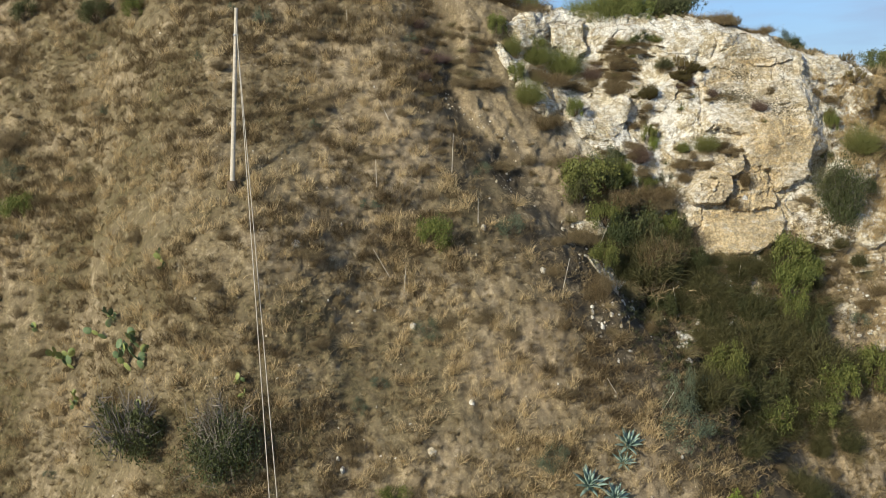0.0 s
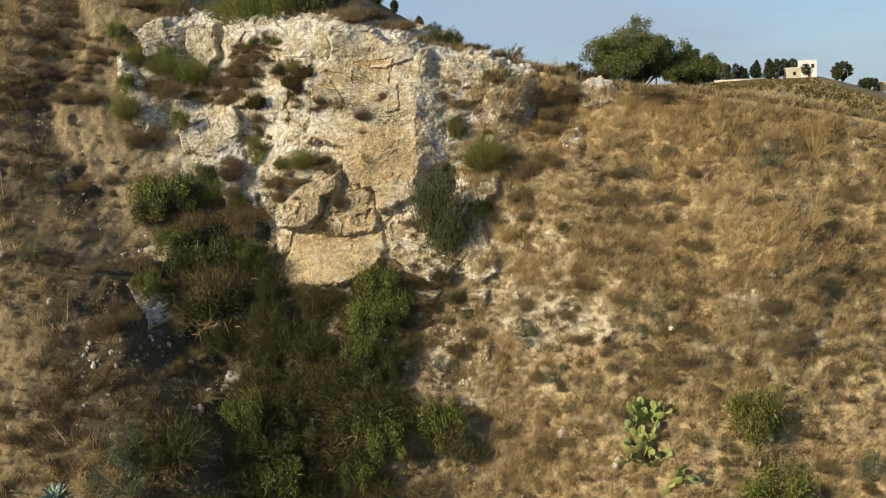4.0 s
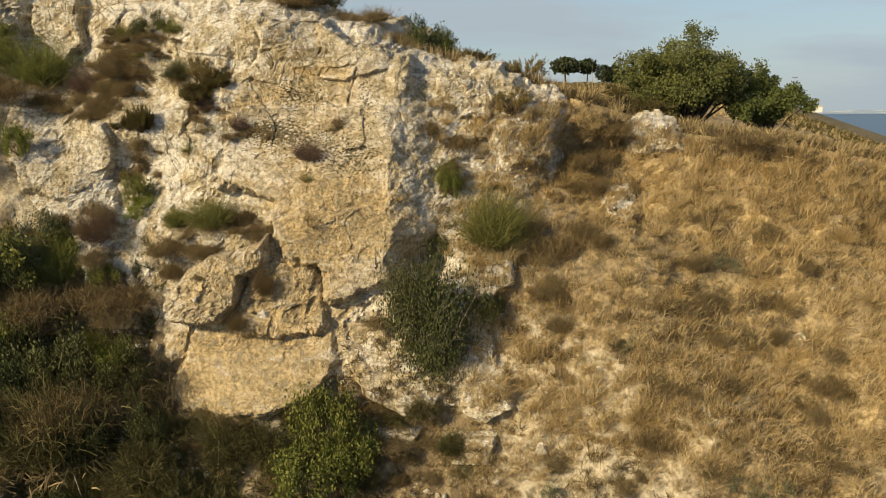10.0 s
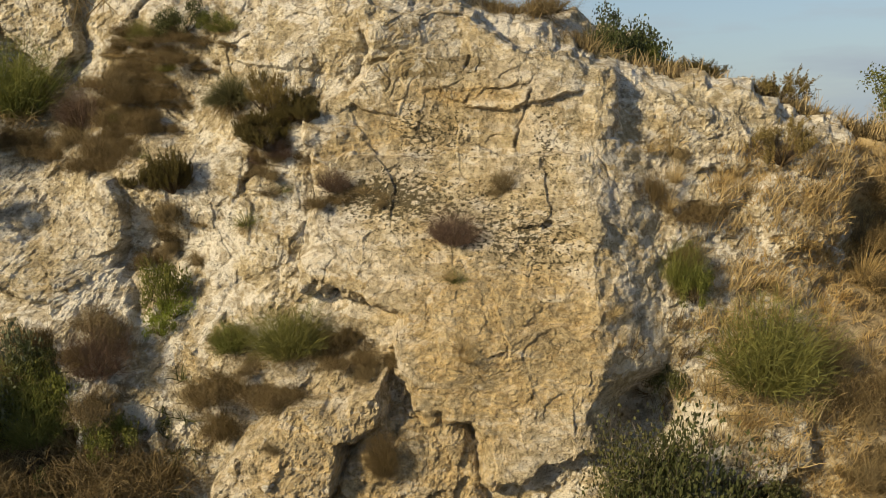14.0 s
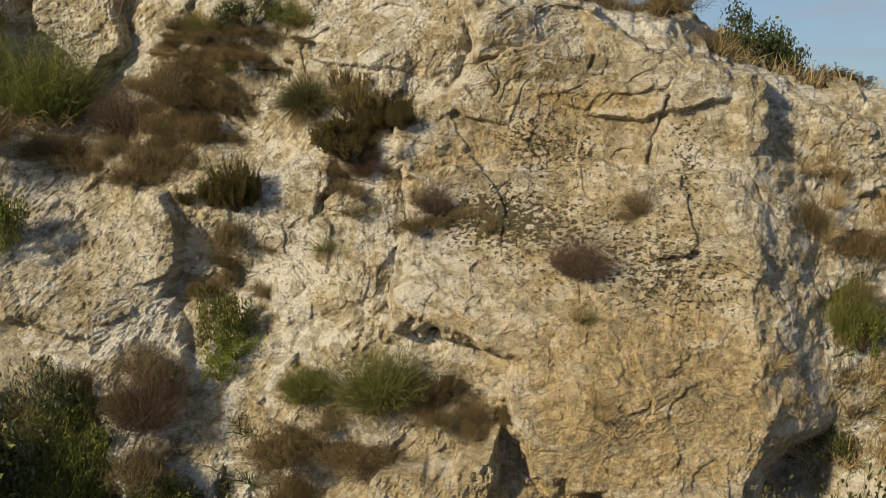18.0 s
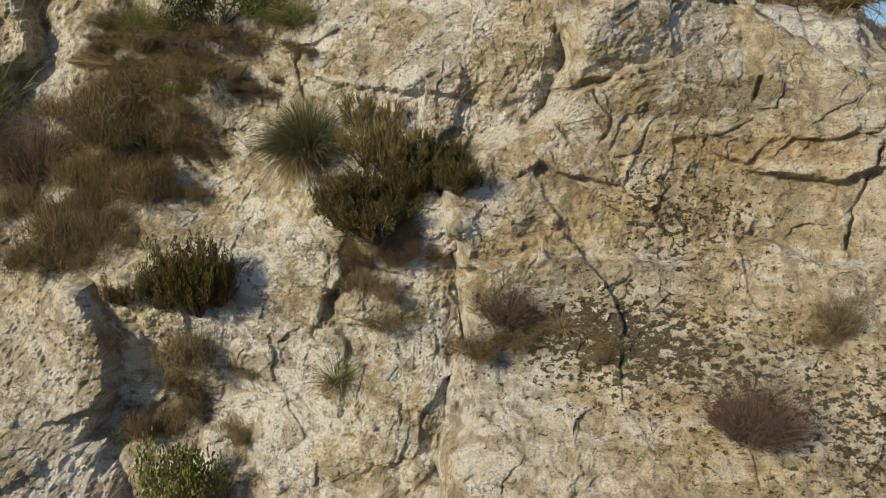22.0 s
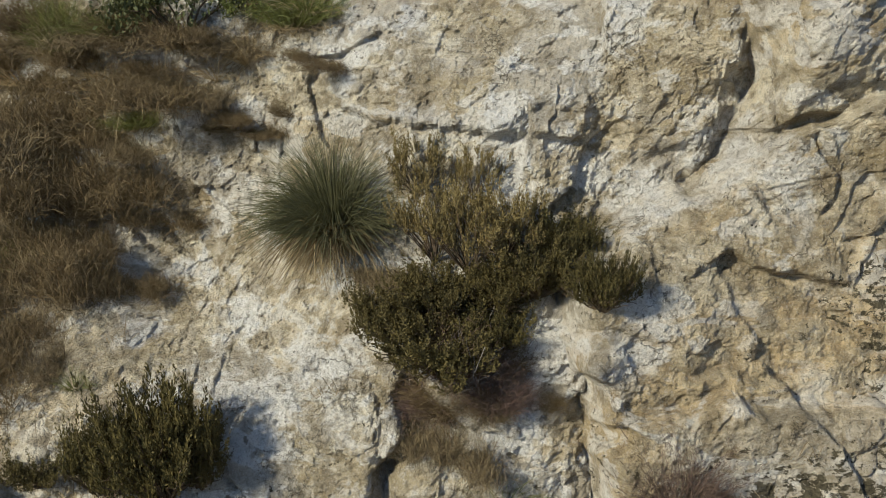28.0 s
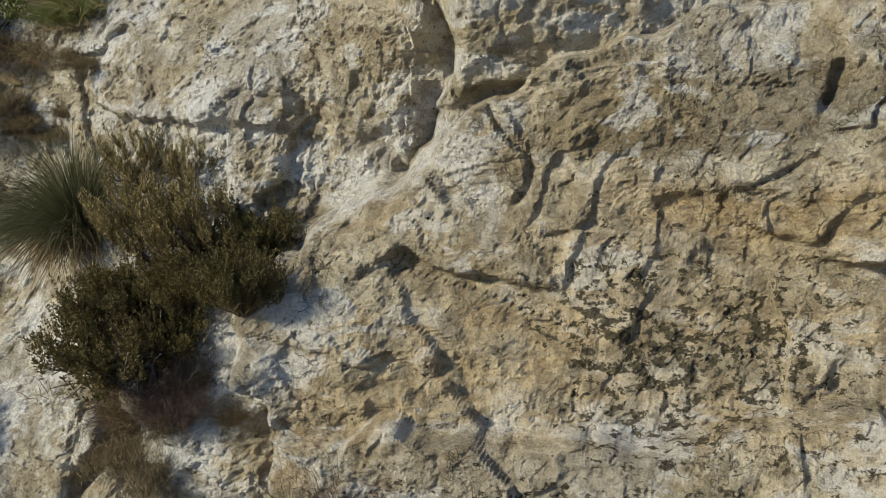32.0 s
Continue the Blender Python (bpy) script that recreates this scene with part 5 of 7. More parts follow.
plant("brown", 26.58, 8.13, 0.99, 0.66)
plant("brown", 28.39, 7.28, 0.99, 0.66)
plant("brown", 20.78, 8.41, 0.97, 0.65)
plant("brown", 29.53, 5.73, 1.16, 0.66)
plant("brown", 27.67, 5.84, 0.97, 0.57)
plant("broom", 4.32, 13.52, 1.98, 1.49)
plant("rusty", 3.00, 13.43, 1.48, 1.11)
plant("broom", 2.04, 14.48, 0.95, 1.12)
plant("rusty", 6.75, 13.35, 0.85, 0.7)
plant("rusty", 7.15, 13.85, 0.8, 0.7)
plant("mat", 7.05, 13.3, 0.7, 0.55)
plant("rusty", 6.6, 12.75, 0.7, 0.55)
plant("rusty", 0.58, 13.17, 1.49, 0.99)
plant("heath_brown", 17.37, 12.71, 0.95, 0.79)
plant("brown", 17.89, 9.34, 0.99, 0.99)
plant("rusty", 19.45, 11.50, 0.97, 0.97)
plant("gold", 18.89, 11.33, 0.56, 0.80)
plant("straw", 19.52, 12.54, 0.41, 0.73)
plant("rusty", 18.14, 8.42, 0.92, 1.38)
plant("brown", 18.45, 7.71, 0.73, 0.73)
plant("rusty", 19.13, 9.80, 0.93, 0.93)
plant("brown", 21.36, 9.19, 0.62, 0.50)
plant("straw", 25.22, 11.17, 0.65, 0.65)
plant("straw", 25.65, 11.03, 0.57, 0.65)
plant("gold", 25.89, 9.81, 0.97, 0.97)
plant("brown", 27.55, 10.11, 1.05, 0.59)
plant("brown", 22.12, 10.26, 0.75, 0.57)
plant("brown", 23.51, 9.94, 0.76, 0.57)
plant("gold", 23.69, 8.19, 0.77, 0.77)
plant("straw", 20.90, 9.79, 0.70, 0.94)
plant("straw", 22.12, 9.96, 0.70, 0.78)
plant("greygreen", 19.96, 7.38, 0.53, 0.45)
plant("brown", 23.96, 5.59, 0.71, 0.47)
plant("brown", 21.85, 5.21, 0.81, 0.58)
plant("brown", 18.33, 4.67, 0.59, 0.41)
plant("rusty", 16.61, 3.87, 1.03, 1.18)
plant("greygreen", 16.35, 4.50, 0.89, 0.59)
plant("brown", 14.82, 5.00, 1.06, 0.59)
plant("rusty", 14.48, 5.34, 0.60, 0.60)
plant("broom", 9.89, 9.96, 1.18, 0.91)
plant("broom", 8.92, 9.98, 0.61, 0.56)
plant("bright", 7.69, 10.05, 0.69, 0.59)
plant("leafy", 7.68, 10.42, 0.93, 0.98)
plant("purple", 6.89, 9.64, 0.94, 0.84)
plant("rusty", 8.79, 8.87, 0.89, 1.04)
plant("rusty", 10.58, 10.15, 0.86, 0.73)
plant("purple", 12.32, 11.66, 0.76, 0.62)
plant("purple", 10.47, 12.36, 0.60, 0.46)
plant("brown", 11.22, 12.19, 0.33, 0.25)
plant("straw", 12.54, 10.10, 0.34, 0.60)
plant("straw", 12.53, 9.29, 0.19, 0.34)
plant("tuft", 9.04, 11.83, 0.52, 0.38)
plant("rusty", 16.03, 12.02, 0.92, 0.74)
plant("leafy", 15.90, 10.70, 0.68, 0.81)
plant("brown", 17.80, 9.75, 0.61, 0.76)
plant("gold", 18.76, 10.88, 0.79, 1.08)
plant("straw", 15.55, 12.04, 0.37, 1.02)
plant("straw", 15.69, 12.47, 0.37, 0.75)
plant("rusty", 10.70, 7.65, 0.53, 0.44)
plant("rusty", 11.34, 8.44, 0.53, 0.71)
plant("brown", 9.81, 8.89, 0.34, 0.41)
plant("dark", 6.23, 7.6, 1.0, 0.8)
plant("rusty", 5.86, 10.03, 0.92, 0.82)
plant("brown", 8.08, 7.98, 0.46, 0.46)
plant("rusty", 11.11, 9.95, 0.53, 0.44)
plant("tuft", 12.37, 11.13, 0.31, 0.40)
plant("brown", 16.95, 10.91, 0.45, 0.45)
plant("rusty", 9.80, 9.43, 0.99, 0.45)
plant("twiggy", 15.12, 7.68, 2.29, 1.94)
plant("brown", 14.03, 7.73, 0.84, 0.63)
plant("dark", 16.69, 7.77, 1.36, 0.91)
plant("straw", 14.71, 10.25, 0.19, 0.35)
plant("straw", 15.11, 10.07, 0.20, 0.36)
plant("heath", 9.26, 13.02, 0.66, 0.52)
plant("heath", 9.00, 13.12, 0.46, 0.44)
plant("heath", 9.24, 13.28, 0.50, 0.44)
plant("heath", 9.90, 13.56, 0.40, 0.40)
plant("heath_brown", 9.62, 13.60, 0.40, 0.44)
plant("scrub", 9.05, 13.45, 0.5, 0.3)
plant("heath", 9.50, 13.10, 0.42, 0.42)
plant("heath", 9.78, 13.40, 0.46, 0.46)
plant("heath", 10.05, 13.40, 0.36, 0.40)
plant("heath", 9.60, 13.32, 0.36, 0.40)
plant("heath_brown", 9.42, 13.50, 0.52, 0.55)
plant("heath_brown", 9.24, 13.55, 0.40, 0.52)
plant("heath_brown", 9.16, 13.88, 0.32, 0.42)
plant("heath_brown", 9.46, 13.88, 0.28, 0.36)
plant("purple", 9.28, 12.78, 0.60, 0.32)
plant("heath", 7.45, 12.28, 0.42, 0.62)
plant("heath", 7.12, 12.34, 0.40, 0.32)
plant("mat", 6.85, 13.02, 0.6, 0.4)
plant("scrub", 7.12, 12.92, 0.5, 0.3)
plant("mat", 6.6, 12.85, 0.6, 0.4)
plant("tussock", 8.68, 13.70, 0.80, 0.72)
plant("heath", 7.80, 12.25, 0.62, 0.96)
plant("mat", 7.44, 14.51, 0.90, 0.42)
plant("mat", 6.95, 14.36, 0.98, 0.49)
plant("mat", 6.87, 13.90, 0.95, 0.52)
plant("mat", 7.36, 13.67, 0.54, 0.36)
plant("scrub", 6.88, 13.28, 0.81, 0.45)
plant("scrub", 6.45, 13.07, 0.80, 0.47)
plant("mat", 6.47, 12.67, 0.83, 0.50)
plant("mat", 7.26, 13.27, 0.57, 0.35)
plant("mat", 5.98, 14.05, 0.78, 0.47)
plant("scrub", 7.79, 14.43, 0.68, 0.32)
plant("mat", 8.03, 14.35, 0.49, 0.22)
plant("scrub", 8.26, 14.26, 0.43, 0.22)
plant("scrub", 7.13, 14.82, 0.88, 0.39)
plant("rusty", 7.53, 14.61, 0.60, 0.14)
plant("straw", 8.12, 14.65, 0.32, 0.50)
plant("straw", 7.91, 14.56, 0.27, 0.32)
plant("rusty", 8.51, 14.69, 0.42, 0.11)
plant("broom", 6.89, 14.73, 0.45, 0.45)
plant("straw", 7.50, 14.51, 0.28, 0.33)
plant("straw", 10.91, 12.34, 0.37, 0.27)
plant("brown", 9.42, 12.30, 0.37, 0.17)
plant("tuft", 7.25, 12.83, 0.21, 0.21)
plant("rusty", 7.54, 11.83, 0.49, 0.14)
plant("brown", 9.52, 12.80, 0.28, 0.26)
plant("rusty", 8.13, 14.26, 0.32, 0.06)
plant("brown", 8.35, 14.35, 0.21, 0.14)
plant("rusty", 6.08, 13.69, 0.49, 0.12)
plant("rusty", 7.78, 13.65, 0.21, 0.06)
plant("purple", 5.64, 13.32, 1.11, 0.77)
plant("rusty", 6.27, 12.93, 0.90, 0.66)
plant("rusty", 5.24, 12.85, 1.01, 0.50)
plant("brown", 7.62, 11.51, 0.57, 0.51)
plant("rusty", 6.84, 9.93, 0.90, 0.83)
plant("dark", 5.90, 9.57, 1.09, 0.65)
plant("rusty", 8.85, 9.43, 0.92, 0.59)
plant("brown", 10.75, 10.15, 0.47, 0.47)
plant("brown", 8.21, 11.79, 0.33, 0.22)
plant("bright", 7.85, 10.32, 0.76, 0.48)
plant("brown", 13.05, 12.45, 0.37, 0.26)
plant("straw", 12.28, 11.17, 0.26, 0.45)
plant("straw", 12.45, 10.26, 0.32, 0.57)
plant("straw", 14.57, 10.70, 0.41, 0.47)
plant("straw", 15.21, 10.57, 0.36, 0.43)
plant("scrub", 6.67, 14.13, 1.27, 0.93)
plant("mat", 4.81, 13.05, 1.48, 0.69)
plant("scrub", 5.56, 13.16, 1.27, 0.68)
plant("scrub", 7.63, 11.97, 0.79, 0.79)
plant("scrub", 7.56, 11.37, 0.78, 0.78)
plant("mat", 7.30, 11.11, 0.64, 0.57)
plant("scrub", 8.09, 11.16, 0.55, 0.55)
plant("scrub", 6.79, 10.27, 1.05, 0.91)
plant("scrub", 5.88, 9.69, 1.31, 0.80)
plant("mat", 8.84, 9.53, 0.99, 0.66)
plant("scrub", 9.28, 9.81, 0.65, 0.39)
plant("scrub", 8.91, 10.15, 0.73, 0.47)
plant("scrub", 9.97, 10.05, 0.84, 0.32)
plant("mat", 10.49, 9.95, 0.83, 0.38)
plant("scrub", 11.05, 9.79, 0.70, 0.45)
plant("mat", 9.62, 9.46, 0.96, 0.32)
plant("mat", 10.41, 12.23, 0.71, 0.32)
plant("scrub", 10.92, 12.38, 0.84, 0.26)
plant("scrub", 9.31, 12.58, 0.62, 0.42)
plant("tuft", 9.60, 12.34, 0.41, 0.27)
plant("scrub", 13.05, 12.39, 0.53, 0.26)
plant("mat", 15.23, 12.26, 0.60, 0.82)
plant("straw", 15.65, 12.90, 0.53, 1.14)
plant("mat", 15.67, 11.40, 0.66, 0.80)
plant("broom", 15.68, 10.91, 0.58, 0.87)
plant("dark", 15.64, 9.25, 1.15, 0.85)
plant("dead", 9.42, 12.89, 0.61, 0.45)
plant("dead", 9.16, 12.89, 0.47, 0.35)
plant("dead", 9.63, 13.05, 0.37, 0.29)
plant("brown", 9.62, 12.99, 0.27, 0.23)
plant("brown", 9.52, 12.83, 0.25, 0.17)
plant("heath", 7.94, 12.33, 0.37, 0.68)
plant("purple", 9.37, 13.00, 0.54, 0.41)
plant("purple", 9.56, 12.86, 0.45, 0.32)
plant("rusty", 9.31, 12.80, 0.41, 0.30)
plant("rusty", 9.83, 12.84, 0.23, 0.13)
plant("rusty", 8.81, 13.62, 0.37, 0.18)
plant("straw", 9.93, 13.53, 0.11, 0.16)
plant("leafy", 1.29, 15.46, 1.12, 1.12)
plant("leafy", 1.97, 13.24, 1.09, 1.09)
plant("broom", 2.31, 12.27, 1.31, 1.31)
plant("mat", 2.94, 11.30, 1.64, 1.41)
plant("scrub", 3.55, 9.55, 1.83, 1.37)
plant("dark", 3.97, 8.03, 1.77, 1.55)
plant("scrub", 3.69, 6.57, 1.76, 1.32)
plant("mat", 3.62, 4.86, 1.70, 1.27)
plant("leafy", 4.43, 5.52, 1.51, 1.30)
plant("dark", -13.71, 0.26, 3.64, 2.35)
plant("twiggy", -10.26, 0.25, 3.42, 2.21)
plant("scrub", 0.61, 9.66, 1.43, 0.95)
plant("scrub", -6.97, 7.11, 1.90, 0.85)
plant("dark", 7.72, 14.80, 1.13, 0.60)
plant("leafy", 8.23, 14.94, 0.65, 0.36)
plant("straw", 7.40, 14.81, 0.31, 0.43)
plant("weed", 8.31, -0.74, 1.43, 0.93)
plant("weed", 7.09, 0.91, 2.10, 1.81)
plant("scrub", 7.89, 5.68, 2.85, 2.54)
plant("scrub", 5.30, 8.08, 1.50, 1.22)
plant("leafy", 13.54, 0.08, 1.63, 1.53)
plant("weed", 12.74, 0.89, 2.56, 2.11)
plant("scrub", 14.62, -0.08, 1.45, 0.98)
plant("mat", 15.61, 0.28, 1.22, 0.84)
plant("greygreen", 6.86, 1.10, 1.89, 1.31)
plant("dark", 9.83, 3.37, 1.73, 1.11)
plant("mat", 6.96, 8.15, 2.76, 1.89)
plant("scrub", 15.71, 0.33, 1.99, 1.85)
plant("leafy", 9.73, -0.81, 2.60, 1.83)
plant("greygreen", 5.37, 9.01, 2.27, 1.65)
plant("leafy", 8.72, 0.93, 2.07, 2.05)
plant("scrub", 7.51, 7.81, 2.20, 1.59)
plant("weed", 14.03, 1.02, 1.80, 1.24)
plant("weed", 9.60, -1.08, 1.33, 0.86)
plant("leafy", 15.49, 0.24, 2.20, 2.18)
plant("mat", 5.47, 8.11, 1.41, 1.05)
plant("weed", 8.75, 4.26, 1.46, 1.24)
plant("weed", 9.19, 0.04, 2.44, 1.63)
plant("weed", 11.96, 0.14, 1.79, 1.15)
plant("weed", 10.20, 1.62, 2.32, 1.58)
plant("scrub", 6.26, 7.60, 1.37, 1.23)
plant("weed", 11.81, 1.66, 1.79, 1.56)
plant("weed", 9.19, 3.59, 1.60, 1.42)
plant("mat", 6.43, 5.81, 2.98, 2.09)
plant("dark", 5.07, 8.36, 1.93, 1.50)
plant("dark", 16.12, -0.30, 1.84, 1.21)
plant("weed", 11.98, 2.58, 1.62, 1.41)
plant("dark", 13.15, 2.13, 1.54, 1.42)
plant("scrub", 14.99, -0.97, 2.15, 1.48)
plant("leafy", 5.00, 7.03, 1.97, 1.32)
plant("weed", 6.61, 4.63, 2.70, 2.62)
plant("leafy", 6.78, 5.24, 1.00, 1.09)
plant("leafy", 6.14, 8.67, 1.22, 1.30)
plant("brown", 7.02, 9.19, 1.04, 0.92)
plant("broom", 3.17, 14.05, 1.34, 1.13)
plant("broom", 5.78, 9.13, 1.08, 1.07)
plant("brown", 4.70, 9.75, 0.94, 0.95)
plant("leafy", 7.75, 6.32, 1.24, 1.34)
plant("broom", 6.32, 6.11, 1.28, 0.97)
plant("leafy", 2.85, 14.11, 0.79, 0.76)
plant("broom", 7.08, 5.05, 0.90, 0.79)
plant("broom", 5.29, 7.78, 0.68, 0.75)
plant("brown", 6.43, 8.57, 0.83, 0.75)
plant("leafy", 3.19, 14.60, 1.06, 0.95)
plant("leafy", 4.43, 11.65, 0.98, 1.02)
plant("leafy", 7.16, 8.46, 1.13, 0.80)
plant("broom", 5.98, 8.60, 1.21, 1.12)
plant("broom", 7.04, 7.10, 0.75, 0.65)
plant("straw", 4.14, 3.30, 1.05, 0.62)
plant("straw", -2.58, 5.30, 0.74, 0.54)
plant("straw", -0.32, 6.17, 1.14, 0.64)
plant("scrub", -0.86, 4.40, 1.14, 0.84)
plant("greygreen", -9.02, 16.00, 1.22, 0.93)
plant("straw", 3.91, 4.42, 1.07, 0.58)
plant("scrub", 1.94, 5.76, 1.18, 0.76)
plant("straw", -0.00, 2.87, 0.92, 0.57)
plant("straw", 1.00, 8.21, 1.29, 0.84)
plant("scrub", 2.60, 6.68, 1.13, 0.82)
plant("straw", -1.77, 8.16, 1.18, 0.70)
plant("straw", 0.58, 0.41, 1.07, 0.76)
plant("scrub", -1.46, 8.71, 0.84, 0.54)
plant("greygreen", -4.88, 8.45, 1.00, 0.58)
plant("straw", -2.81, 11.54, 1.07, 0.63)
plant("straw", -5.96, 3.75, 1.11, 0.80)
plant("scrub", -6.68, 15.46, 1.27, 0.75)
plant("scrub", -6.85, 4.04, 0.96, 0.67)
plant("scrub", -0.58, 13.26, 1.22, 0.72)
plant("straw", -4.48, 10.85, 1.21, 0.62)
plant("scrub", 0.07, 3.90, 1.05, 0.52)
plant("scrub", -2.14, 0.12, 0.81, 0.48)
plant("greygreen", -0.20, 9.49, 1.30, 0.69)
plant("scrub", -6.57, 12.41, 1.07, 0.66)
plant("greygreen", -4.97, 2.37, 1.17, 0.59)
plant("straw", -7.92, 3.24, 0.63, 0.35)
plant("straw", -6.47, 1.60, 0.64, 0.42)
plant("scrub", -6.02, 0.70, 0.91, 0.65)
plant("scrub", -1.79, 10.45, 1.04, 0.53)
plant("straw", -3.20, 1.90, 0.87, 0.48)
plant("scrub", -7.83, 8.30, 0.67, 0.41)
plant("scrub", -1.89, 10.88, 0.94, 0.50)
plant("scrub", 1.63, 1.81, 0.98, 0.70)
plant("scrub", -4.76, 10.29, 0.98, 0.68)
plant("straw", -9.44, 14.82, 1.16, 0.58)
plant("straw", -6.13, 1.68, 0.66, 0.42)
plant("scrub", -3.37, 12.01, 0.87, 0.50)
plant("scrub", -6.32, 5.44, 0.85, 0.48)
plant("scrub", -6.49, 8.80, 0.84, 0.42)
plant("scrub", -5.90, 0.21, 0.65, 0.40)
plant("straw", -0.70, 4.18, 0.77, 0.57)
plant("scrub", 3.85, 3.55, 0.69, 0.49)
plant("scrub", 22.40, 3.70, 0.75, 0.39)
plant("scrub", 20.42, 3.82, 1.17, 0.68)
plant("mat", 27.56, 5.22, 0.61, 0.37)
plant("gold", 20.13, 5.99, 1.21, 0.70)
plant("mat", 20.82, 7.85, 0.50, 0.27)
plant("mat", 24.47, 6.79, 1.28, 0.70)
plant("mat", 23.78, 6.91, 0.73, 0.42)
plant("greygreen", 19.42, 2.44, 1.17, 0.83)
plant("straw", 26.63, 4.09, 0.55, 0.39)
plant("scrub", 20.20, 4.83, 0.64, 0.48)
plant("gold", 28.50, 6.23, 1.16, 0.75)
plant("scrub", 22.17, 6.16, 0.70, 0.39)
plant("scrub", 29.14, 6.55, 0.58, 0.29)
plant("gold", 22.53, 2.59, 0.88, 0.49)
plant("gold", 27.27, 9.25, 0.83, 0.57)
plant("gold", 28.28, 8.94, 0.54, 0.38)
plant("gold", 17.87, 3.50, 1.05, 0.79)
plant("straw", 18.91, 4.40, 0.76, 0.44)
plant("gold", 21.03, 8.54, 0.89, 0.56)
plant("scrub", 21.66, 8.39, 1.07, 0.82)
plant("straw", 24.24, 7.61, 1.26, 0.66)
plant("mat", 23.08, 3.21, 0.57, 0.35)
plant("straw", 25.64, 8.50, 1.08, 0.65)
plant("mat", 20.55, 5.57, 1.26, 0.92)
plant("straw", 25.47, 5.97, 1.13, 0.65)
plant("greygreen", 26.46, 4.99, 0.58, 0.31)
plant("scrub", 22.01, 7.66, 0.88, 0.64)
plant("scrub", 24.56, 7.44, 1.17, 0.62)
plant("greygreen", 27.56, 3.43, 0.83, 0.44)
plant("scrub", 27.42, 3.98, 1.25, 0.84)
plant("greygreen", 28.62, 5.96, 0.75, 0.45)
plant("gold", 23.30, 8.78, 0.89, 0.45)
plant("straw", 23.29, 4.07, 0.65, 0.43)
plant("mat", 23.07, 2.75, 0.75, 0.40)
plant("straw", 27.95, 7.46, 1.09, 0.55)
plant("mat", 26.56, 4.91, 1.27, 0.67)
plant("scrub", 26.20, 4.37, 0.79, 0.41)
plant("greygreen", 28.62, 4.93, 0.72, 0.49)
plant("greygreen", 22.88, 4.74, 1.01, 0.56)
plant("straw", 23.31, 2.92, 1.12, 0.55)
plant("mat", 23.82, 6.43, 0.57, 0.32)
plant("greygreen", 22.39, 9.01, 0.93, 0.56)
plant("greygreen", 27.02, 8.16, 0.70, 0.40)
plant("straw", 16.95, 9.20, 0.49, 0.45)
plant("gold", 16.03, 11.04, 0.57, 0.39)
plant("gold", 16.43, 12.47, 0.51, 0.39)
plant("gold", 16.51, 9.17, 0.49, 0.47)
plant("straw", 16.60, 12.63, 0.42, 0.40)
plant("straw", 15.29, 12.96, 0.51, 0.40)
plant("straw", 17.16, 10.46, 0.56, 0.40)
plant("scrub", 15.77, 12.90, 0.53, 0.52)
plant("straw", 17.28, 11.87, 0.43, 0.37)
plant("straw", 16.67, 12.38, 0.39, 0.38)
plant("straw", 17.04, 10.08, 0.44, 0.39)
plant("straw", 15.55, 13.15, 0.31, 0.27)
plant("straw", 6.98, 14.90, 0.52, 0.21)
plant("broom", 7.37, 14.28, 0.47, 0.18)
plant("scrub", 7.93, 14.75, 0.65, 0.25)
plant("rusty", 7.30, 14.85, 0.62, 0.28)
plant("broom", 8.42, 14.88, 0.63, 0.31)
plant("mat", 7.64, 14.85, 0.69, 0.35)
plant("broom", 7.50, 14.98, 0.52, 0.23)
plant("straw", 6.48, 14.53, 0.79, 0.31)
plant("brown", 6.73, 14.46, 0.51, 0.19)
plant("brown", 6.63, 14.12, 0.40, 0.16)
plant("scrub", 6.69, 14.99, 0.64, 0.26)
plant("broom", 6.64, 13.40, 0.54, 0.21)
plant("scrub", 7.32, 14.11, 0.64, 0.31)
plant("straw", 7.14, 14.58, 0.43, 0.16)
plant("broom", 7.24, 14.82, 0.52, 0.22)
plant("straw", 6.99, 14.22, 0.65, 0.26)
plant("brown", 7.54, 14.49, 0.38, 0.18)
plant("rusty", 6.64, 14.88, 0.75, 0.40)
plant("scrub", 6.55, 13.63, 0.67, 0.33)
plant("brown", 6.64, 14.77, 0.63, 0.24)
plant("straw", 8.48, 14.96, 0.60, 0.32)
plant("mat", 6.89, 13.55, 0.71, 0.33)
prickly_pear("prickly_pear", -16.89, 1.66, 0.66, 1.35, 14, 0, "small prickly pear clump on the dry slope", 1)
prickly_pear("prickly_pear", -17.04, 0.34, 0.60, 1.15, 10, 0, "small prickly pear clump on the dry slope", 2)
prickly_pear("prickly_pear", -14.77, 3.87, 0.68, 0.91, 14, 1, "small prickly pear clump on the dry slope", 3)
prickly_pear("prickly_pear", -13.37, 3.06, 1.19, 1.03, 26, 1, "small prickly pear clump on the dry slope", 4)
prickly_pear("prickly_pear", -9.96, 2.54, 0.36, 0.65, 7, 0, "small prickly pear clump on the dry slope", 5)
prickly_pear("prickly_pear", -12.72, 6.25, 0.55, 0.88, 9, 1, "small prickly pear clump on the dry slope", 6)
prickly_pear("prickly_pear", -18.66, 3.63, 0.44, 0.61, 6, 1, "small prickly pear clump on the dry slope", 7)
prickly_pear("prickly_pear", -13.04, 1.01, 0.53, 0.67, 8, 0, "small prickly pear clump on the dry slope", 8)
prickly_pear("prickly_pear", 22.22, 0.05, 0.38, 1.70, 150, 0, "tall yellow-green prickly pear with many pads", 40)
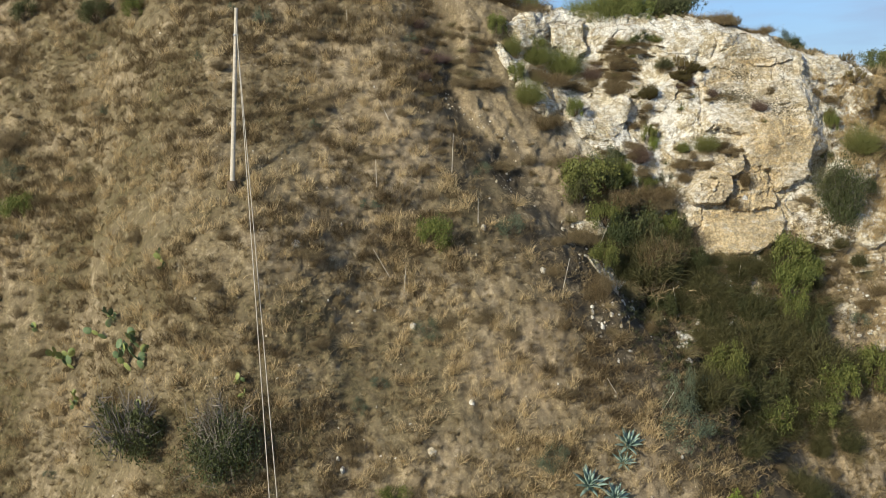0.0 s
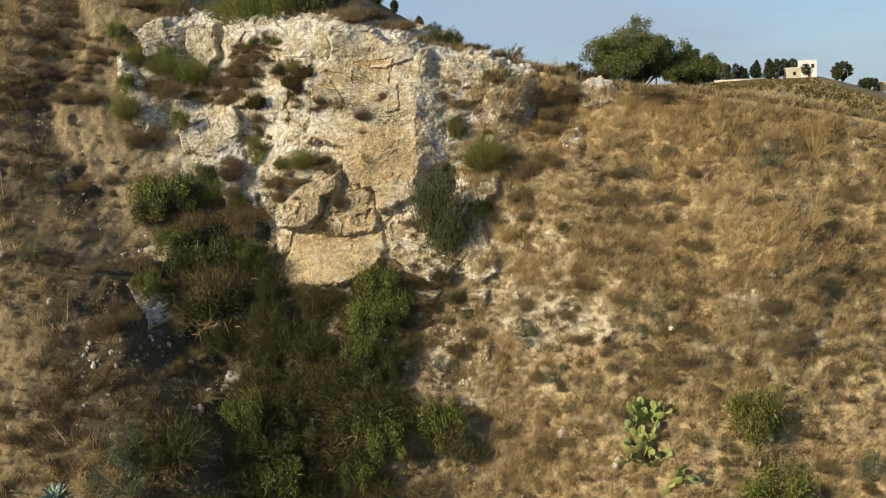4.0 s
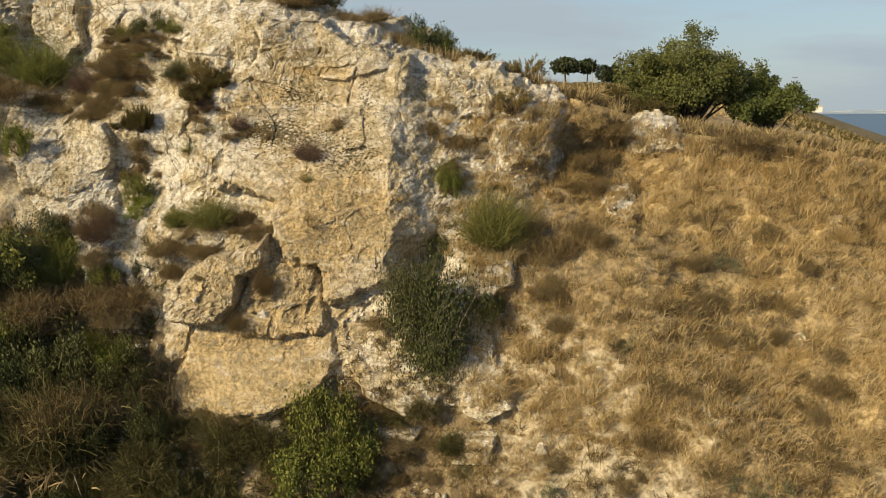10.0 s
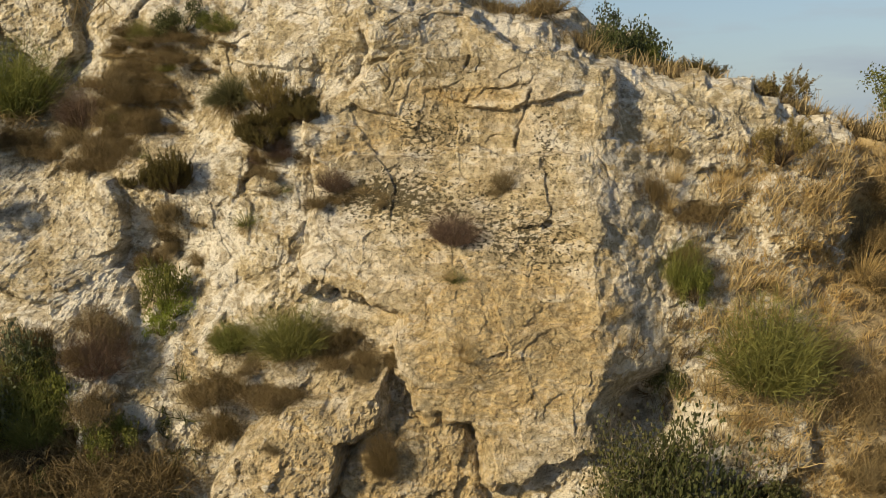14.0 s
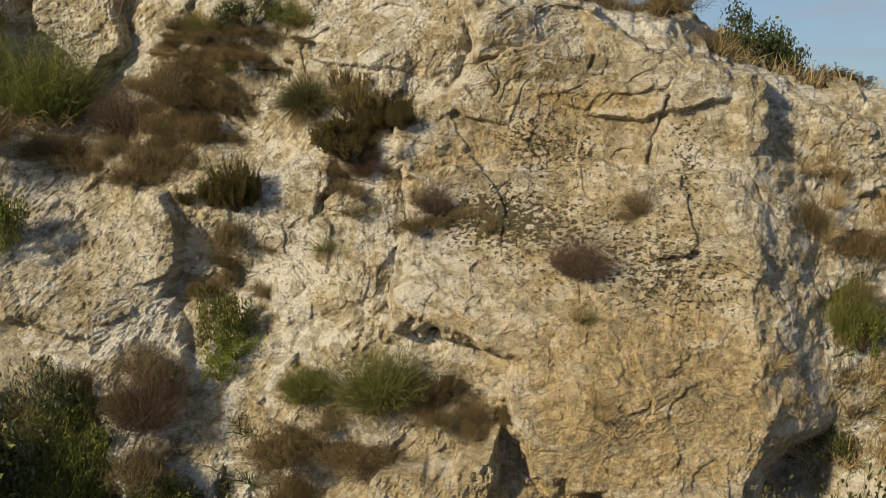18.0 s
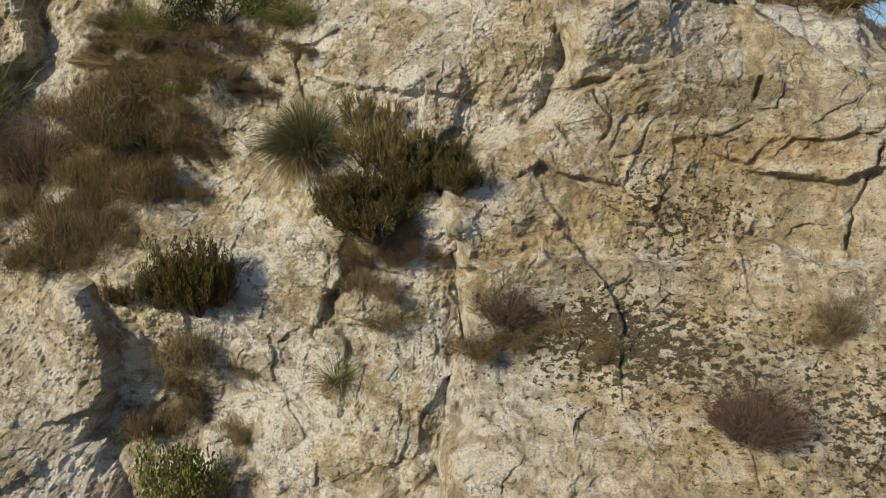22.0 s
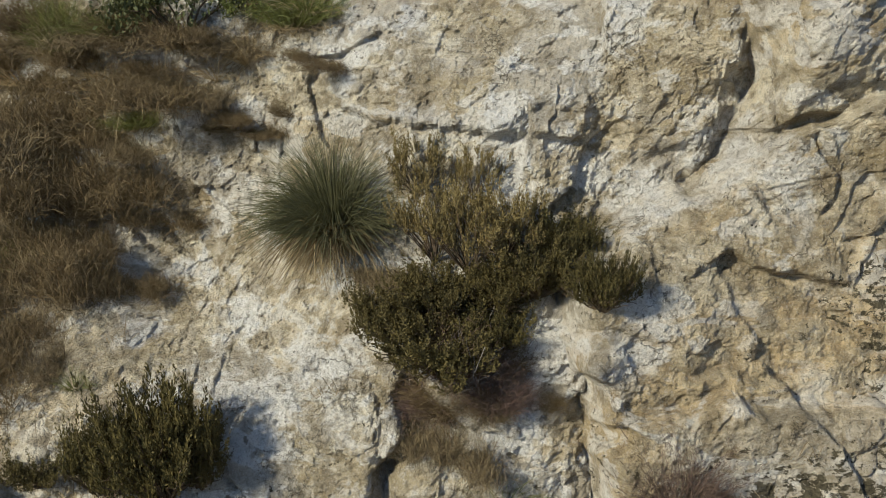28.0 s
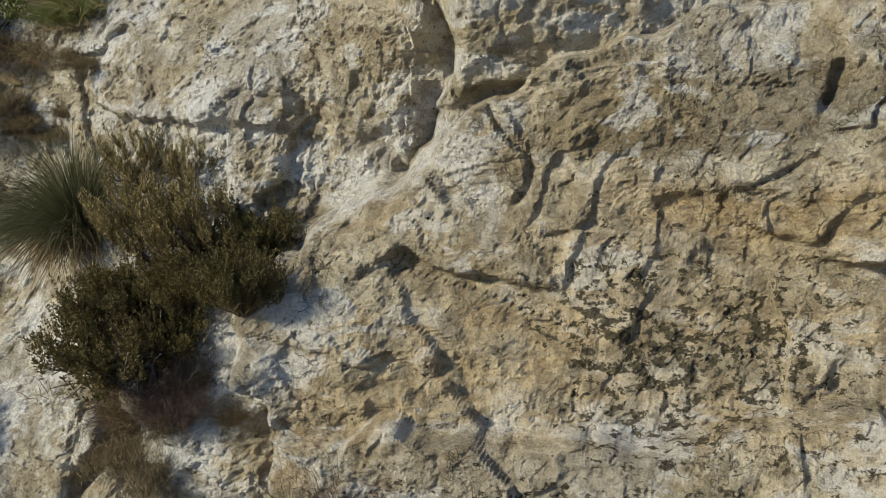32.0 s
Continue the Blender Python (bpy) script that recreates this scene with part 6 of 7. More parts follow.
prickly_pear("prickly_pear", 22.77, -0.70, 0.35, 0.70, 16, 0, "small prickly pear clump below a larger one", 41)
agave(3.59, 0.14, 0.91, 0)
agave(3.32, -0.35, 0.68, 1)
agave(1.97, -0.91, 1.00, 2)
agave(2.78, -1.28, 0.86, 3)

# weeds that choke the gully
rnd = random.Random(11)
for n in range(150):
    x, z = rnd.uniform(5.2, 13.8), rnd.uniform(-3.0, 6.6)
    if x < edge(z) + 0.9 or x > 14.2 - 0.35 * max(0.0, z - 1) or (x > 8.6 and z > 5.2):
        continue
    plant(rnd.choice(("weed", "weed", "weed", "weed", "rush", "scrub")), x, z, rnd.uniform(0.7, 1.4), rnd.uniform(0.7, 1.35))
for n in range(26):
    z = rnd.uniform(-2.5, 7.5)
    plant(rnd.choice(("weed", "mat", "scrub", "rush")), float(edge(z)) + rnd.uniform(0.9, 2.6), z, rnd.uniform(0.6, 1.1), rnd.uniform(0.5, 1.0))

rnd = random.Random(23)
for n in range(120):
    x, z = rnd.uniform(-24, -2), rnd.uniform(-3, 18)
    if rnd.random() < 0.35 + 0.65 * (x < -8):
        plant(rnd.choice(("scrub", "scrub", "brown", "rush", "mat", "greygreen")), x, z, rnd.uniform(0.45, 0.95), rnd.uniform(0.3, 0.6))
for n in range(90):
    x, z = rnd.uniform(17.5, 30.5), rnd.uniform(-2, 11)
    plant(rnd.choice(("scrub", "scrub", "brown", "mat", "rush", "straw")), x, z, rnd.uniform(0.35, 0.8), rnd.uniform(0.3, 0.55))

# shrubs over the head of the bare scar and down its rim
for n in range(30):
    z = rnd.uniform(13.2, 16.3)
    plant(rnd.choice(("purple", "scrub", "mat", "rush", "brown")), float(edge(z)) + rnd.uniform(-0.6, 2.6), z, rnd.uniform(0.5, 0.95), rnd.uniform(0.35, 0.6))
for n in range(16):
    z = rnd.uniform(8.6, 13.2)
    plant(rnd.choice(("scrub", "rush", "mat")), float(edge(z)) + rnd.uniform(1.0, 3.0), z, rnd.uniform(0.22, 0.45), rnd.uniform(0.18, 0.32))

# scrub along the foot of the ochre slab
for n in range(44):
    x = rnd.uniform(9.0, 16.4)
    z = rnd.uniform(3.4, 5.5 + 0.12 * abs(x - 11))
    plant(rnd.choice(("mat", "scrub", "weed", "rush", "rusty")), x, z, rnd.uniform(0.5, 1.0), rnd.uniform(0.4, 0.8))

# the bank of rust-brown stems beside the tussock
for n in range(24):
    z = rnd.uniform(12.95, 14.75)
    x = rnd.uniform(6.2, 6.95 + 0.55 * min(1.0, max(0.0, z - 13.3)))
    plant(rnd.choice(("mat", "mat", "mat", "scrub", "rusty")), x, z, rnd.uniform(0.34, 0.52), rnd.uniform(0.24, 0.42))

# shrubs on the hill's edge
plant("broom", 6.81, 15.68, 3.57, 2.25, y=41.73)
plant("leafy", 7.30, 15.70, 3.21, 2.04, y=41.45)
plant("dark", 9.76, 16.01, 2.18, 1.44, y=40.81)
plant("brown", 11.24, 15.71, 2.15, 1.24, y=40.60)
plant("mat", 12.77, 15.18, 1.82, 0.92, y=40.08)
plant("mat", 11.29, 15.69, 1.87, 0.94, y=40.49)
plant("dark", 9.20, 16.10, 2.54, 1.54, y=41.49)
plant("leafy", 8.27, 15.92, 1.92, 1.48, y=41.56)
plant("dark", 15.14, 14.27, 1.75, 1.12, y=40.56)
plant("leafy", 15.45, 14.2, 1.2, 0.85, y=40.4)
plant("tuft", 14.61, 14.36, 1.19, 1.03, y=40.32)
plant("heath_brown", 17.68, 13.61, 1.12, 0.77, y=40.39)
plant("heath", 16.15, 14.04, 1.35, 0.65, y=40.45)
plant("rusty", 13.79, 14.71, 1.35, 0.78, y=40.09)
plant("rusty", 12.54, 15.26, 0.83, 0.71, y=40.14)
plant("straw", 14.29, 14.49, 0.82, 0.79, y=40.10)
plant("tussock", 14.39, 14.44, 0.96, 0.71, y=40.10)
plant("straw", 15.41, 14.18, 0.81, 1.10, y=39.96)
plant("straw", 19.54, 13.01, 0.85, 1.31, y=39.88)
plant("heath", 16.15, 14.03, 0.97, 0.64, y=40.25)
plant("heath", 20.92, 12.60, 1.58, 0.91, y=40.69)
plant("rusty", 23.30, 12.17, 1.83, 0.79, y=40.71)
plant("rusty", 22.28, 12.29, 1.81, 0.92, y=40.66)
plant("heath", 19.89, 12.95, 1.34, 0.77, y=40.40)
plant("brown", 2.92, 16.61, 2.02, 1.36, y=41.73)
plant("leafy", 3.11, 16.55, 1.35, 1.17, y=41.83)
plant("rusty", 1.73, 17.05, 2.04, 1.37, y=41.55)
plant("rusty", 5.15, 16.04, 2.01, 1.35, y=42.48)
plant("broom", 5.65, 16.10, 2.04, 1.57, y=43.27)
plant("straw", 14.49, 14.40, 0.90, 1.03, y=40.00)
plant("heath", 11.92, 15.49, 1.53, 0.88, y=40.62)
plant("brown", 13.17, 15.00, 1.50, 0.86, y=40.17)
plant("rusty", 3.18, 16.54, 2.12, 1.22, y=41.86)
plant("dark", 9.07, 16.03, 1.44, 1.66, y=41.21)
plant("dark", 10.28, 16.06, 2.92, 1.90, y=41.56)

# dry grass over the slopes
grass_on("dry_grass", on_slope(17000, -27, 8, -5, 20, lambda x, z: step((edge(z) + 0.9 - x) / 1.2) * (0.25 + 0.75 * step(0.5 + 1.6 * rough(x * 0.5, z * 0.5, 3, 19)))), 0.25, 12, STRAW_DULL, "dull dry grass on the spur", width=0.008)
grass_on("dry_grass", on_slope(6500, -27, 8, -5, 20, lambda x, z: step((edge(z) + 0.9 - x) / 1.2) * step(0.35 + 2 * rough(x * 0.4, z * 0.4, 3, 29))), 0.34, 12, STRAW_DULL, "pale straw grass in patches on the spur")
grass_on("dry_grass", on_slope(19000, 15, 32, -5, 13, lambda x, z: step((x - 15) / 3) * (0.2 + 0.8 * step(0.5 + 1.8 * rough(x * 0.5, z * 0.5, 3, 37)))), 0.22, 14, STRAW, "dry straw grass on the sunny slope", width=0.006)
grass_on("dry_grass", on_slope(6000, 16, 32, 4, 13, lambda x, z: step((x - 15) / 3) * step(0.3 + 2 * rough(x * 0.45, z * 0.45, 3, 43)) * step((z - 4) / 3)), 0.28, 14, STRAW_GOLD, "golden dry grass on the sunny slope", width=0.0055)
grass_on("dry_scrub", on_slope(1600, 14.5, 32, -5, 13, lambda x, z: step((x - 15) / 2) * step(0.2 + 2.2 * rough(x * 0.6, z * 0.6, 3, 47))), 0.30, 26, BROWN, "brown withered scrub on the sunny slope", loose=0.8, width=0.008)
grass_on("dry_scrub", on_slope(6500, -27, 6, -5, 19.5, lambda x, z: step((edge(z) + 0.9 - x) / 1.2) * step(0.1 + 2.2 * rough(x * 0.6, z * 0.6, 3, 53))), 0.26, 24, BROWN, "brown withered scrub on the spur", loose=0.8, width=0.008)
grass_on("dry_grass", on_slope(2600, 6, 16, -5, 7.5, lambda x, z: 0.9 - 0.9 * step((x - 8.4) / 0.4) * step((z - 5.5) / 0.3) * step((13.4 - x) / 0.4)), 0.34, 16, STRAW_DULL, "withered grass in the gully", loose=0.7)
grass_on("green_weeds", on_slope(2600, 4.5, 14, -4, 9.5, lambda x, z: step(1.4 * bell(x, z, 8.6, 4, 3.6, 4.5) + rough(x * 0.7, z * 0.7, 2, 57) - 0.3 - 3 * step((x - 8.4) / 0.4) * step((z - 5.5) / 0.3))), 0.34, 20, DARK_GREEN, "dark green weeds in the shady gully", loose=0.9, width=0.009)
grass_on("dry_grass", on_slope(1100, 2, 19, 7, 15.5, lambda x, z: (1 - 0.9 * bell(x, z, 11.5, 12.5, 2.6, 2.4)) * step(2.4 * rough(x * 0.8, z * 0.8, 3, 59) - 0.1)), 0.16, 16, STRAW_DULL, "dry grass in the cracks of the rocks", width=0.0022)
grass_on("dry_grass", on_top(3800, -12, 32, 0.02, 14), 0.40, 14, STRAW_DULL, "dry grass along the hill's edge", lean=(0, -0.1, 1))
grass_on("dry_grass", on_top(500, 2, 30, 0.02, 3), 0.55, 9, STRAW, "tall pale grass along the hill's edge", lean=(0.1, -0.1, 1), loose=0.3)
grass_on("dry_scrub", on_top(1700, 4, 32, 0.05, 10), 0.42, 26, BROWN, "dark low scrub along the hill's edge", lean=(0, -0.1, 1), loose=0.7, width=0.007)
grass_on("field_scrub", on_top(2600, 14, 80, 60, 330), 0.9, 16, HEATH, "scrub on the far fields", lean=(0, 0, 1), loose=0.8, width=0.05)
grass_on("field_grass", on_top(4200, 14, 80, 40, 330), 0.6, 12, STRAW, "dry grass on the far fields", lean=(0, 0, 1), loose=0.6, width=0.04)
grass_on("dry_tufts", on_slope(2600, -27, 8, -5, 20, lambda x, z: step((edge(z) - 0.6 - x) / 1.0) * (0.15 + 0.85 * step(0.5 + 2 * rough(x * 0.3, z * 0.3, 3, 39)))), 0.58, 60, STRAW, "pale bunched tufts of dry grass on the spur", lean=(0.05, -0.4, 1.0), loose=0.42, width=0.007, spread=0.13)
grass_on("dry_tufts", on_slope(4200, -27, 8, -5, 20, lambda x, z: step((edge(z) + 0.9 - x) / 1.0) * step(0.4 + 2 * rough(x * 0.35, z * 0.35, 3, 49))), 0.5, 60, RUST, "brown bunched tufts of withered grass on the spur", loose=0.5, width=0.008, spread=0.16)
grass_on("dry_tufts", on_slope(2300, 15.5, 32, -5, 13, lambda x, z: step((x - 15) / 2) * (0.15 + 0.85 * step(0.5 + 2 * rough(x * 0.3, z * 0.3, 3, 59)))), 0.5, 56, STRAW, "pale bunched tufts of dry grass on the sunny slope", lean=(0.05, -0.4, 1.0), loose=0.42, width=0.006, spread=0.12)
grass_on("dry_tufts", on_slope(1700, 14.8, 32, -5, 13, lambda x, z: step((x - 14.5) / 1) * step(0.35 + 2 * rough(x * 0.4, z * 0.4, 3, 61))), 0.36, 46, RUST, "brown bunched tufts of withered grass on the sunny slope", loose=0.5, width=0.006, spread=0.12)


# loose stones
def pebble_shape():
    bm = bmesh.new()
    bmesh.ops.create_icosphere(bm, subdivisions=1, radius=1)
    v = np.array([p.co[:] for p in bm.verts])
    f = np.array([[q.index for q in p.verts] for p in bm.faces])
    bm.free()
    return v, f


def rubble(name, points, small, large, material, label):
    v, f = pebble_shape()
    n = len(points)
    size = (small + (large - small) * RNG.random(n) ** 3)[:, None, None]
    squash = RNG.uniform(0.5, 1.2, (n, 1, 3))
    lumps = RNG.uniform(0.7, 1.25, (n, len(v), 1))
    co = points[:, None] + v[None] * size * squash * lumps
    faces = (f[None] + (np.arange(n) * len(v))[:, None, None]).reshape(-1, 3)
    tagged(new(name, sheet(name, co, faces, material, False)), label, "rubble", kind="stuff")


rubble("rubble", on_slope(2600, 3, 17, 2, 8.3, lambda x, z: step(0.3 + bell(x, z, 7.5, 8, 2.6, 2.6) + bell(x, z, 11, 5.5, 4, 2) * 0.6 + rough(x, z, 2, 63) * 1.5 - 4 * step((x - 8.6) / 0.3) * step((13.3 - x) / 0.3) * step((z - 5.6) / 0.2))), 0.015, 0.13, ROCK_WHITE, "pale limestone rubble in the gully")
rubble("rubble", on_slope(1500, 15, 31, -5, 12, lambda x, z: step(0.2 + 2 * rough(x * 0.6, z * 0.6, 2, 69))), 0.015, 0.10, ROCK_WHITE, "pale stones on the sunny slope")
rubble("rubble", on_slope(700, -16, 6, -5, 18, lambda x, z: 0.8 * step((edge(z) + 2.5 - x) / 1.5)), 0.012, 0.08, ROCK, "small stones on the spur")

rubble("rubble", on_slope(2200, -2, 7, 8, 14.5, lambda x, z: bell(x - edge(z), z, 1.0 + 0.7 * np.sin(1.3 * z), 11, 0.55, 9) ** 2), 0.012, 0.07, ROCK_WHITE, "pale chips in streaks down the bare scar")


def single_stone(x, z, size, seed):
    v, f = pebble_shape()
    r = np.random.default_rng(seed)
    co = v * r.uniform(0.7, 1.3, (len(v), 1)) * r.uniform(0.6, 1.1, 3) * size
    ob = new("stone", sheet("stone", co, f, ROCK_WHITE, False))
    ob.location = (x, float(surface(x, z)[0]), z)
    tagged(ob, "pale angular limestone lying on the slope", "stone", "loose stones")


for n in range(46):
    rnd = random.Random(n)
    single_stone(rnd.choice((rnd.uniform(6, 16), rnd.uniform(15, 28), rnd.uniform(-8, 4))), rnd.uniform(0, 9), rnd.uniform(0.09, 0.22), n)


# ---- pole, cables and dry stalks on the spur ----
def post(name, foot, tip, r0, r1, material, label, category, sides=10):
    """A round tapering post; its parts hang on the returned thing."""
    top = new(name)
    top.location = foot
    way = Vector(tip) - Vector(foot)
    a, b = way.orthogonal().normalized(), way.cross(way.orthogonal()).normalized()
    v = [Vector((0, 0, 0)) + way * u + (a * math.cos(6.283 * s / sides) + b * math.sin(6.283 * s / sides)) * (r0 + (r1 - r0) * u) for u in (-0.04, 0.3, 0.65, 1.0) for s in range(sides)]
    f = [[k * sides + s, k * sides + (s + 1) % sides, (k + 1) * sides + (s + 1) % sides, (k + 1) * sides + s] for k in range(3) for s in range(sides)]
    v += [way * 1.0]
    part("shaft", (np.array([p[:] for p in v]), np.array(f)), material, top, smooth=True)
    return tagged(top, label, category)


def collar(name, parent, at, way, radius, long, material, label=""):
    way = Vector(way).normalized()
    a, b = way.orthogonal().normalized(), way.cross(way.orthogonal()).normalized()
    ring = [(radius, 0), (radius, long), (radius * 0.8, long), (radius * 0.8, 0)]
    v = [Vector(at) + way * h + (a * math.cos(6.283 * s / 12) + b * math.sin(6.283 * s / 12)) * r for r, h in ring for s in range(12)]
    f = [[k * 12 + s, k * 12 + (s + 1) % 12, ((k + 1) % 4) * 12 + (s + 1) % 12, ((k + 1) % 4) * 12 + s] for k in range(4) for s in range(12)]
    return part(name, (np.array([p[:] for p in v]), np.array(f)), material, parent, label, True)


foot_y = float(surface(-9.95, 9.35)[0])
pole = post("utility_pole", (-9.95, foot_y + 0.05, 9.35), (-9.38, foot_y - 0.1, 15.95), 0.095, 0.06, POLE_WOOD, "weathered pale wooden utility pole on the grassy spur", "pole")
collar("bracket", pole, (0.49, -0.12, 5.6), (0, 0, 1), 0.095, 0.07, STEEL, "dark steel band")
collar("base_sleeve", pole, (0, 0, -0.25), (0.03, 0, 1), 0.19, 0.62, TWIG, "dark tarred foot")


def cable(start, end, sag):
    t = np.linspace(0, 1, 40)[:, None]
    p = np.array(start) * (1 - t) + np.array(end) * t - np.array([0, 0, sag]) * 4 * t * (1 - t)
    ob = new("cable", sheet("cable", *twigs(p[None], 0.016, 0.016), CABLE))
    tagged(ob, "thin pale overhead cable running from the pole", "cable", "pole cables")


cable((-9.4, foot_y - 0.2, 15.8), (-7.0, 12.0, -21.3), 0.25)
cable((-9.4, foot_y - 0.2, 15.0), (-6.45, 12.0, -19.9), 0.25)


def stalk(x, z, long, lean, out=0.1):
    y = float(surface(x, z)[0])
    ob = post("dry_stalk", (x, y, z), (x + lean * long, y - out * long, z + long * (1 - abs(lean) * 0.3)), 0.02, 0.008, POLE_WOOD, "dry pale plant stalk standing in the grass", "stalk", 5)
    tagged(ob, group="dry stalks")


for x, z, long, lean in ((-4.57, 9.25, 1.05, 0.0), (-5.3, 15.9, 0.9, -0.05), (-0.73, 7.7, 1.0, 0.02), (-4.2, 5.8, 1.5, -0.45), (-3.8, 5.5, 1.0, 0.1), (-1.5, 9.6, 1.6, 0.06),
                         (-3.9, 11.8, 0.9, -0.4), (2.3, 5.2, 1.2, 0.2), (3.6, 1.6, 0.9, -0.5), (5.0, 1.0, 1.0, 0.5), (7.6, 3.4, 1.3, -0.2), (10.4, 4.2, 1.1, 0.1), (4.5, 6.2, 1.2, 0.35)):
    stalk(x, z, long, lean)


# ---- trees ----
def tree(name, x, y, wide, tall, n_leaf, leaf, mat, label, lobes=22, trunks=4, low=0.15, seed=1):
    rng = np.random.default_rng(seed)
    top = new(name)
    top.location = (x, y, float(land(np.array([x]), np.array([y]))[0]) - 0.1)
    a = rng.uniform(0, 6.283, lobes)
    q = rng.uniform(0, 1, lobes) ** 0.6
    hub = np.stack([np.cos(a) * q * wide * 0.4, np.sin(a) * q * wide * 0.33, tall * (low + 0.2 + (0.72 - low) * rng.uniform(0.1, 1, lobes) * (1.08 - 0.55 * q))], -1)
    t = np.linspace(0, 1, 8)[None, :, None]
    base = rng.normal(size=(trunks, 3)) * [0.05 * wide, 0.04 * wide, 0]
    start = base[rng.integers(0, trunks, lobes)][:, None]
    limbs = start * (1 - t) + hub[:, None] * t + np.array([0, 0, 0.12 * tall]) * (t * (1 - t)) + rng.normal(size=(lobes, 8, 3)) * 0.03 * wide * t * (1 - t)
    part("trunk", twigs(limbs[:trunks], 0.03 * tall, 0.012 * tall), BARK, top, smooth=True)
    part("limb_spread", twigs(limbs[trunks:], 0.016 * tall, 0.004 * tall), BARK, top, smooth=True)
    m = lobes * 7
    sub = hub[rng.integers(0, lobes, m)] + rng.normal(size=(m, 3)) * [0.08 * wide, 0.07 * wide, 0.055 * tall]
    pick = rng.integers(0, m, n_leaf)
    off = unit(rng.normal(size=(n_leaf, 3))) * rng.uniform(0, 1, (n_leaf, 1)) ** 0.6 * rng.uniform(0.05, 0.105, m)[pick][:, None] * wide
    at = sub[pick] + off
    at[:, 2] = np.maximum(at[:, 2], low * tall * rng.uniform(0.3, 1, n_leaf))
    part("crown", leaves(at, rng.uniform(0.7, 1.3, n_leaf) * leaf, 0.1), mat, top)
    return tagged(top, label, "tree")


tree("carob_tree", 22.7, 43.4, 4.2, 3.5, 62000, 0.075, CAROB, "broad dark green carob tree on the hill's edge", 46, 5, 0.0, 3)
tree("carob_tree", 25.0, 43.3, 2.9, 2.5, 28000, 0.075, CAROB, "smaller green tree beside a broad carob", 22, 4, 0.05, 8)


def cypress(x, y, wide, tall, seed, round_top=False):
    rng = np.random.default_rng(seed)
    top = new("pine_tree" if round_top else "cypress_tree")
    top.location = (x, y, float(land(np.array([x]), np.array([y]))[0]) - 0.2)
    n = 700
    h = rng.uniform(0, 1, n)
    r = wide * 0.5 * (np.sqrt(np.clip(1 - (2 * h - 1) ** 2, 0, 1)) if round_top else np.clip((1 - h) * 1.3, 0, 1) ** 0.6 * np.clip(h * 8, 0.3, 1))
    a = rng.uniform(0, 6.283, n)
    f = rng.uniform(0.3, 1, n) ** 0.5
    z = tall * ((0.48 + 0.52 * h) if tall > 7.3 else (0.2 + 0.8 * h)) if round_top else tall * (0.06 + 0.94 * h)
    part("crown", leaves(np.stack([np.cos(a) * r * f, np.sin(a) * r * f, z], -1), rng.uniform(0.5, 1.1, n) * 0.16 * wide + 0.2, 0.6), CYPRESS, top)
    part("trunk", twigs(np.array([[[0, 0, 0], [0.05, 0, tall * 0.3], [0, 0, tall * 0.6]]]), 0.05 * wide, 0.02 * wide), BARK, top)
    return tagged(top, "dark rounded pine near the white house" if round_top else "narrow dark cypress in a distant row", "tree", "trees by the white house")


rnd = random.Random(4)
for n in range(18):
    cypress(95 - 2.05 * n + rnd.uniform(-0.6, 0.6), 352 + rnd.uniform(-5, 9), rnd.uniform(2.4, 4.6), rnd.uniform(4.2, 7.4), n, rnd.random() < 0.35)
for x, y, w, h in ((106, 345, 6.5, 6.6), (103.5, 341, 3.5, 4.0), (112.5, 338, 6, 3.4), (43.5, 340, 10, 8.2), (51.5, 344, 7, 8), (57, 343, 6, 6)):
    cypress(x, y, w, h, int(x), True)
for n, (x, y, w, h) in enumerate(((-30, 205, 3, 4.5), (-24, 206, 2.2, 3.6), (-20, 204, 1.6, 3.0), (-36, 204, 3.5, 4.0), (-42, 206, 3, 5), (-15, 205, 2, 2.2))):
    cypress(x, y, w, h, 70 + n, n % 2 == 0)


# ---- the white house and what stands round it ----
def box(lo, hi):
    x0, y0, z0, x1, y1, z1 = *lo, *hi
    v = [(x0, y0, z0), (x1, y0, z0), (x1, y1, z0), (x0, y1, z0), (x0, y0, z1), (x1, y0, z1), (x1, y1, z1), (x0, y1, z1)]
    return np.array(v, float), np.array([(0, 3, 2, 1), (4, 5, 6, 7), (0, 1, 5, 4), (1, 2, 6, 5), (2, 3, 7, 6), (3, 0, 4, 7)])


def window(parent, x, y, z, w, h, name="window"):
    frame_part = part(name, joined(box((x - 0.08, y - 0.1, z - 0.08), (x + w + 0.08, y + 0.05, z)), box((x - 0.08, y - 0.1, z + h), (x + w + 0.08, y + 0.05, z + h + 0.08)), box((x - 0.08, y - 0.1, z), (x, y + 0.05, z + h)), box((x + w, y - 0.1, z), (x + w + 0.08, y + 0.05, z + h))), WALL_TAN, parent)
    part("pane", box((x, y - 0.04, z), (x + w, y + 0.02, z + h)), GLASS_DARK, frame_part)


def ground_at(x, y):
    return float(land(np.array([x]), np.array([y]))[0])


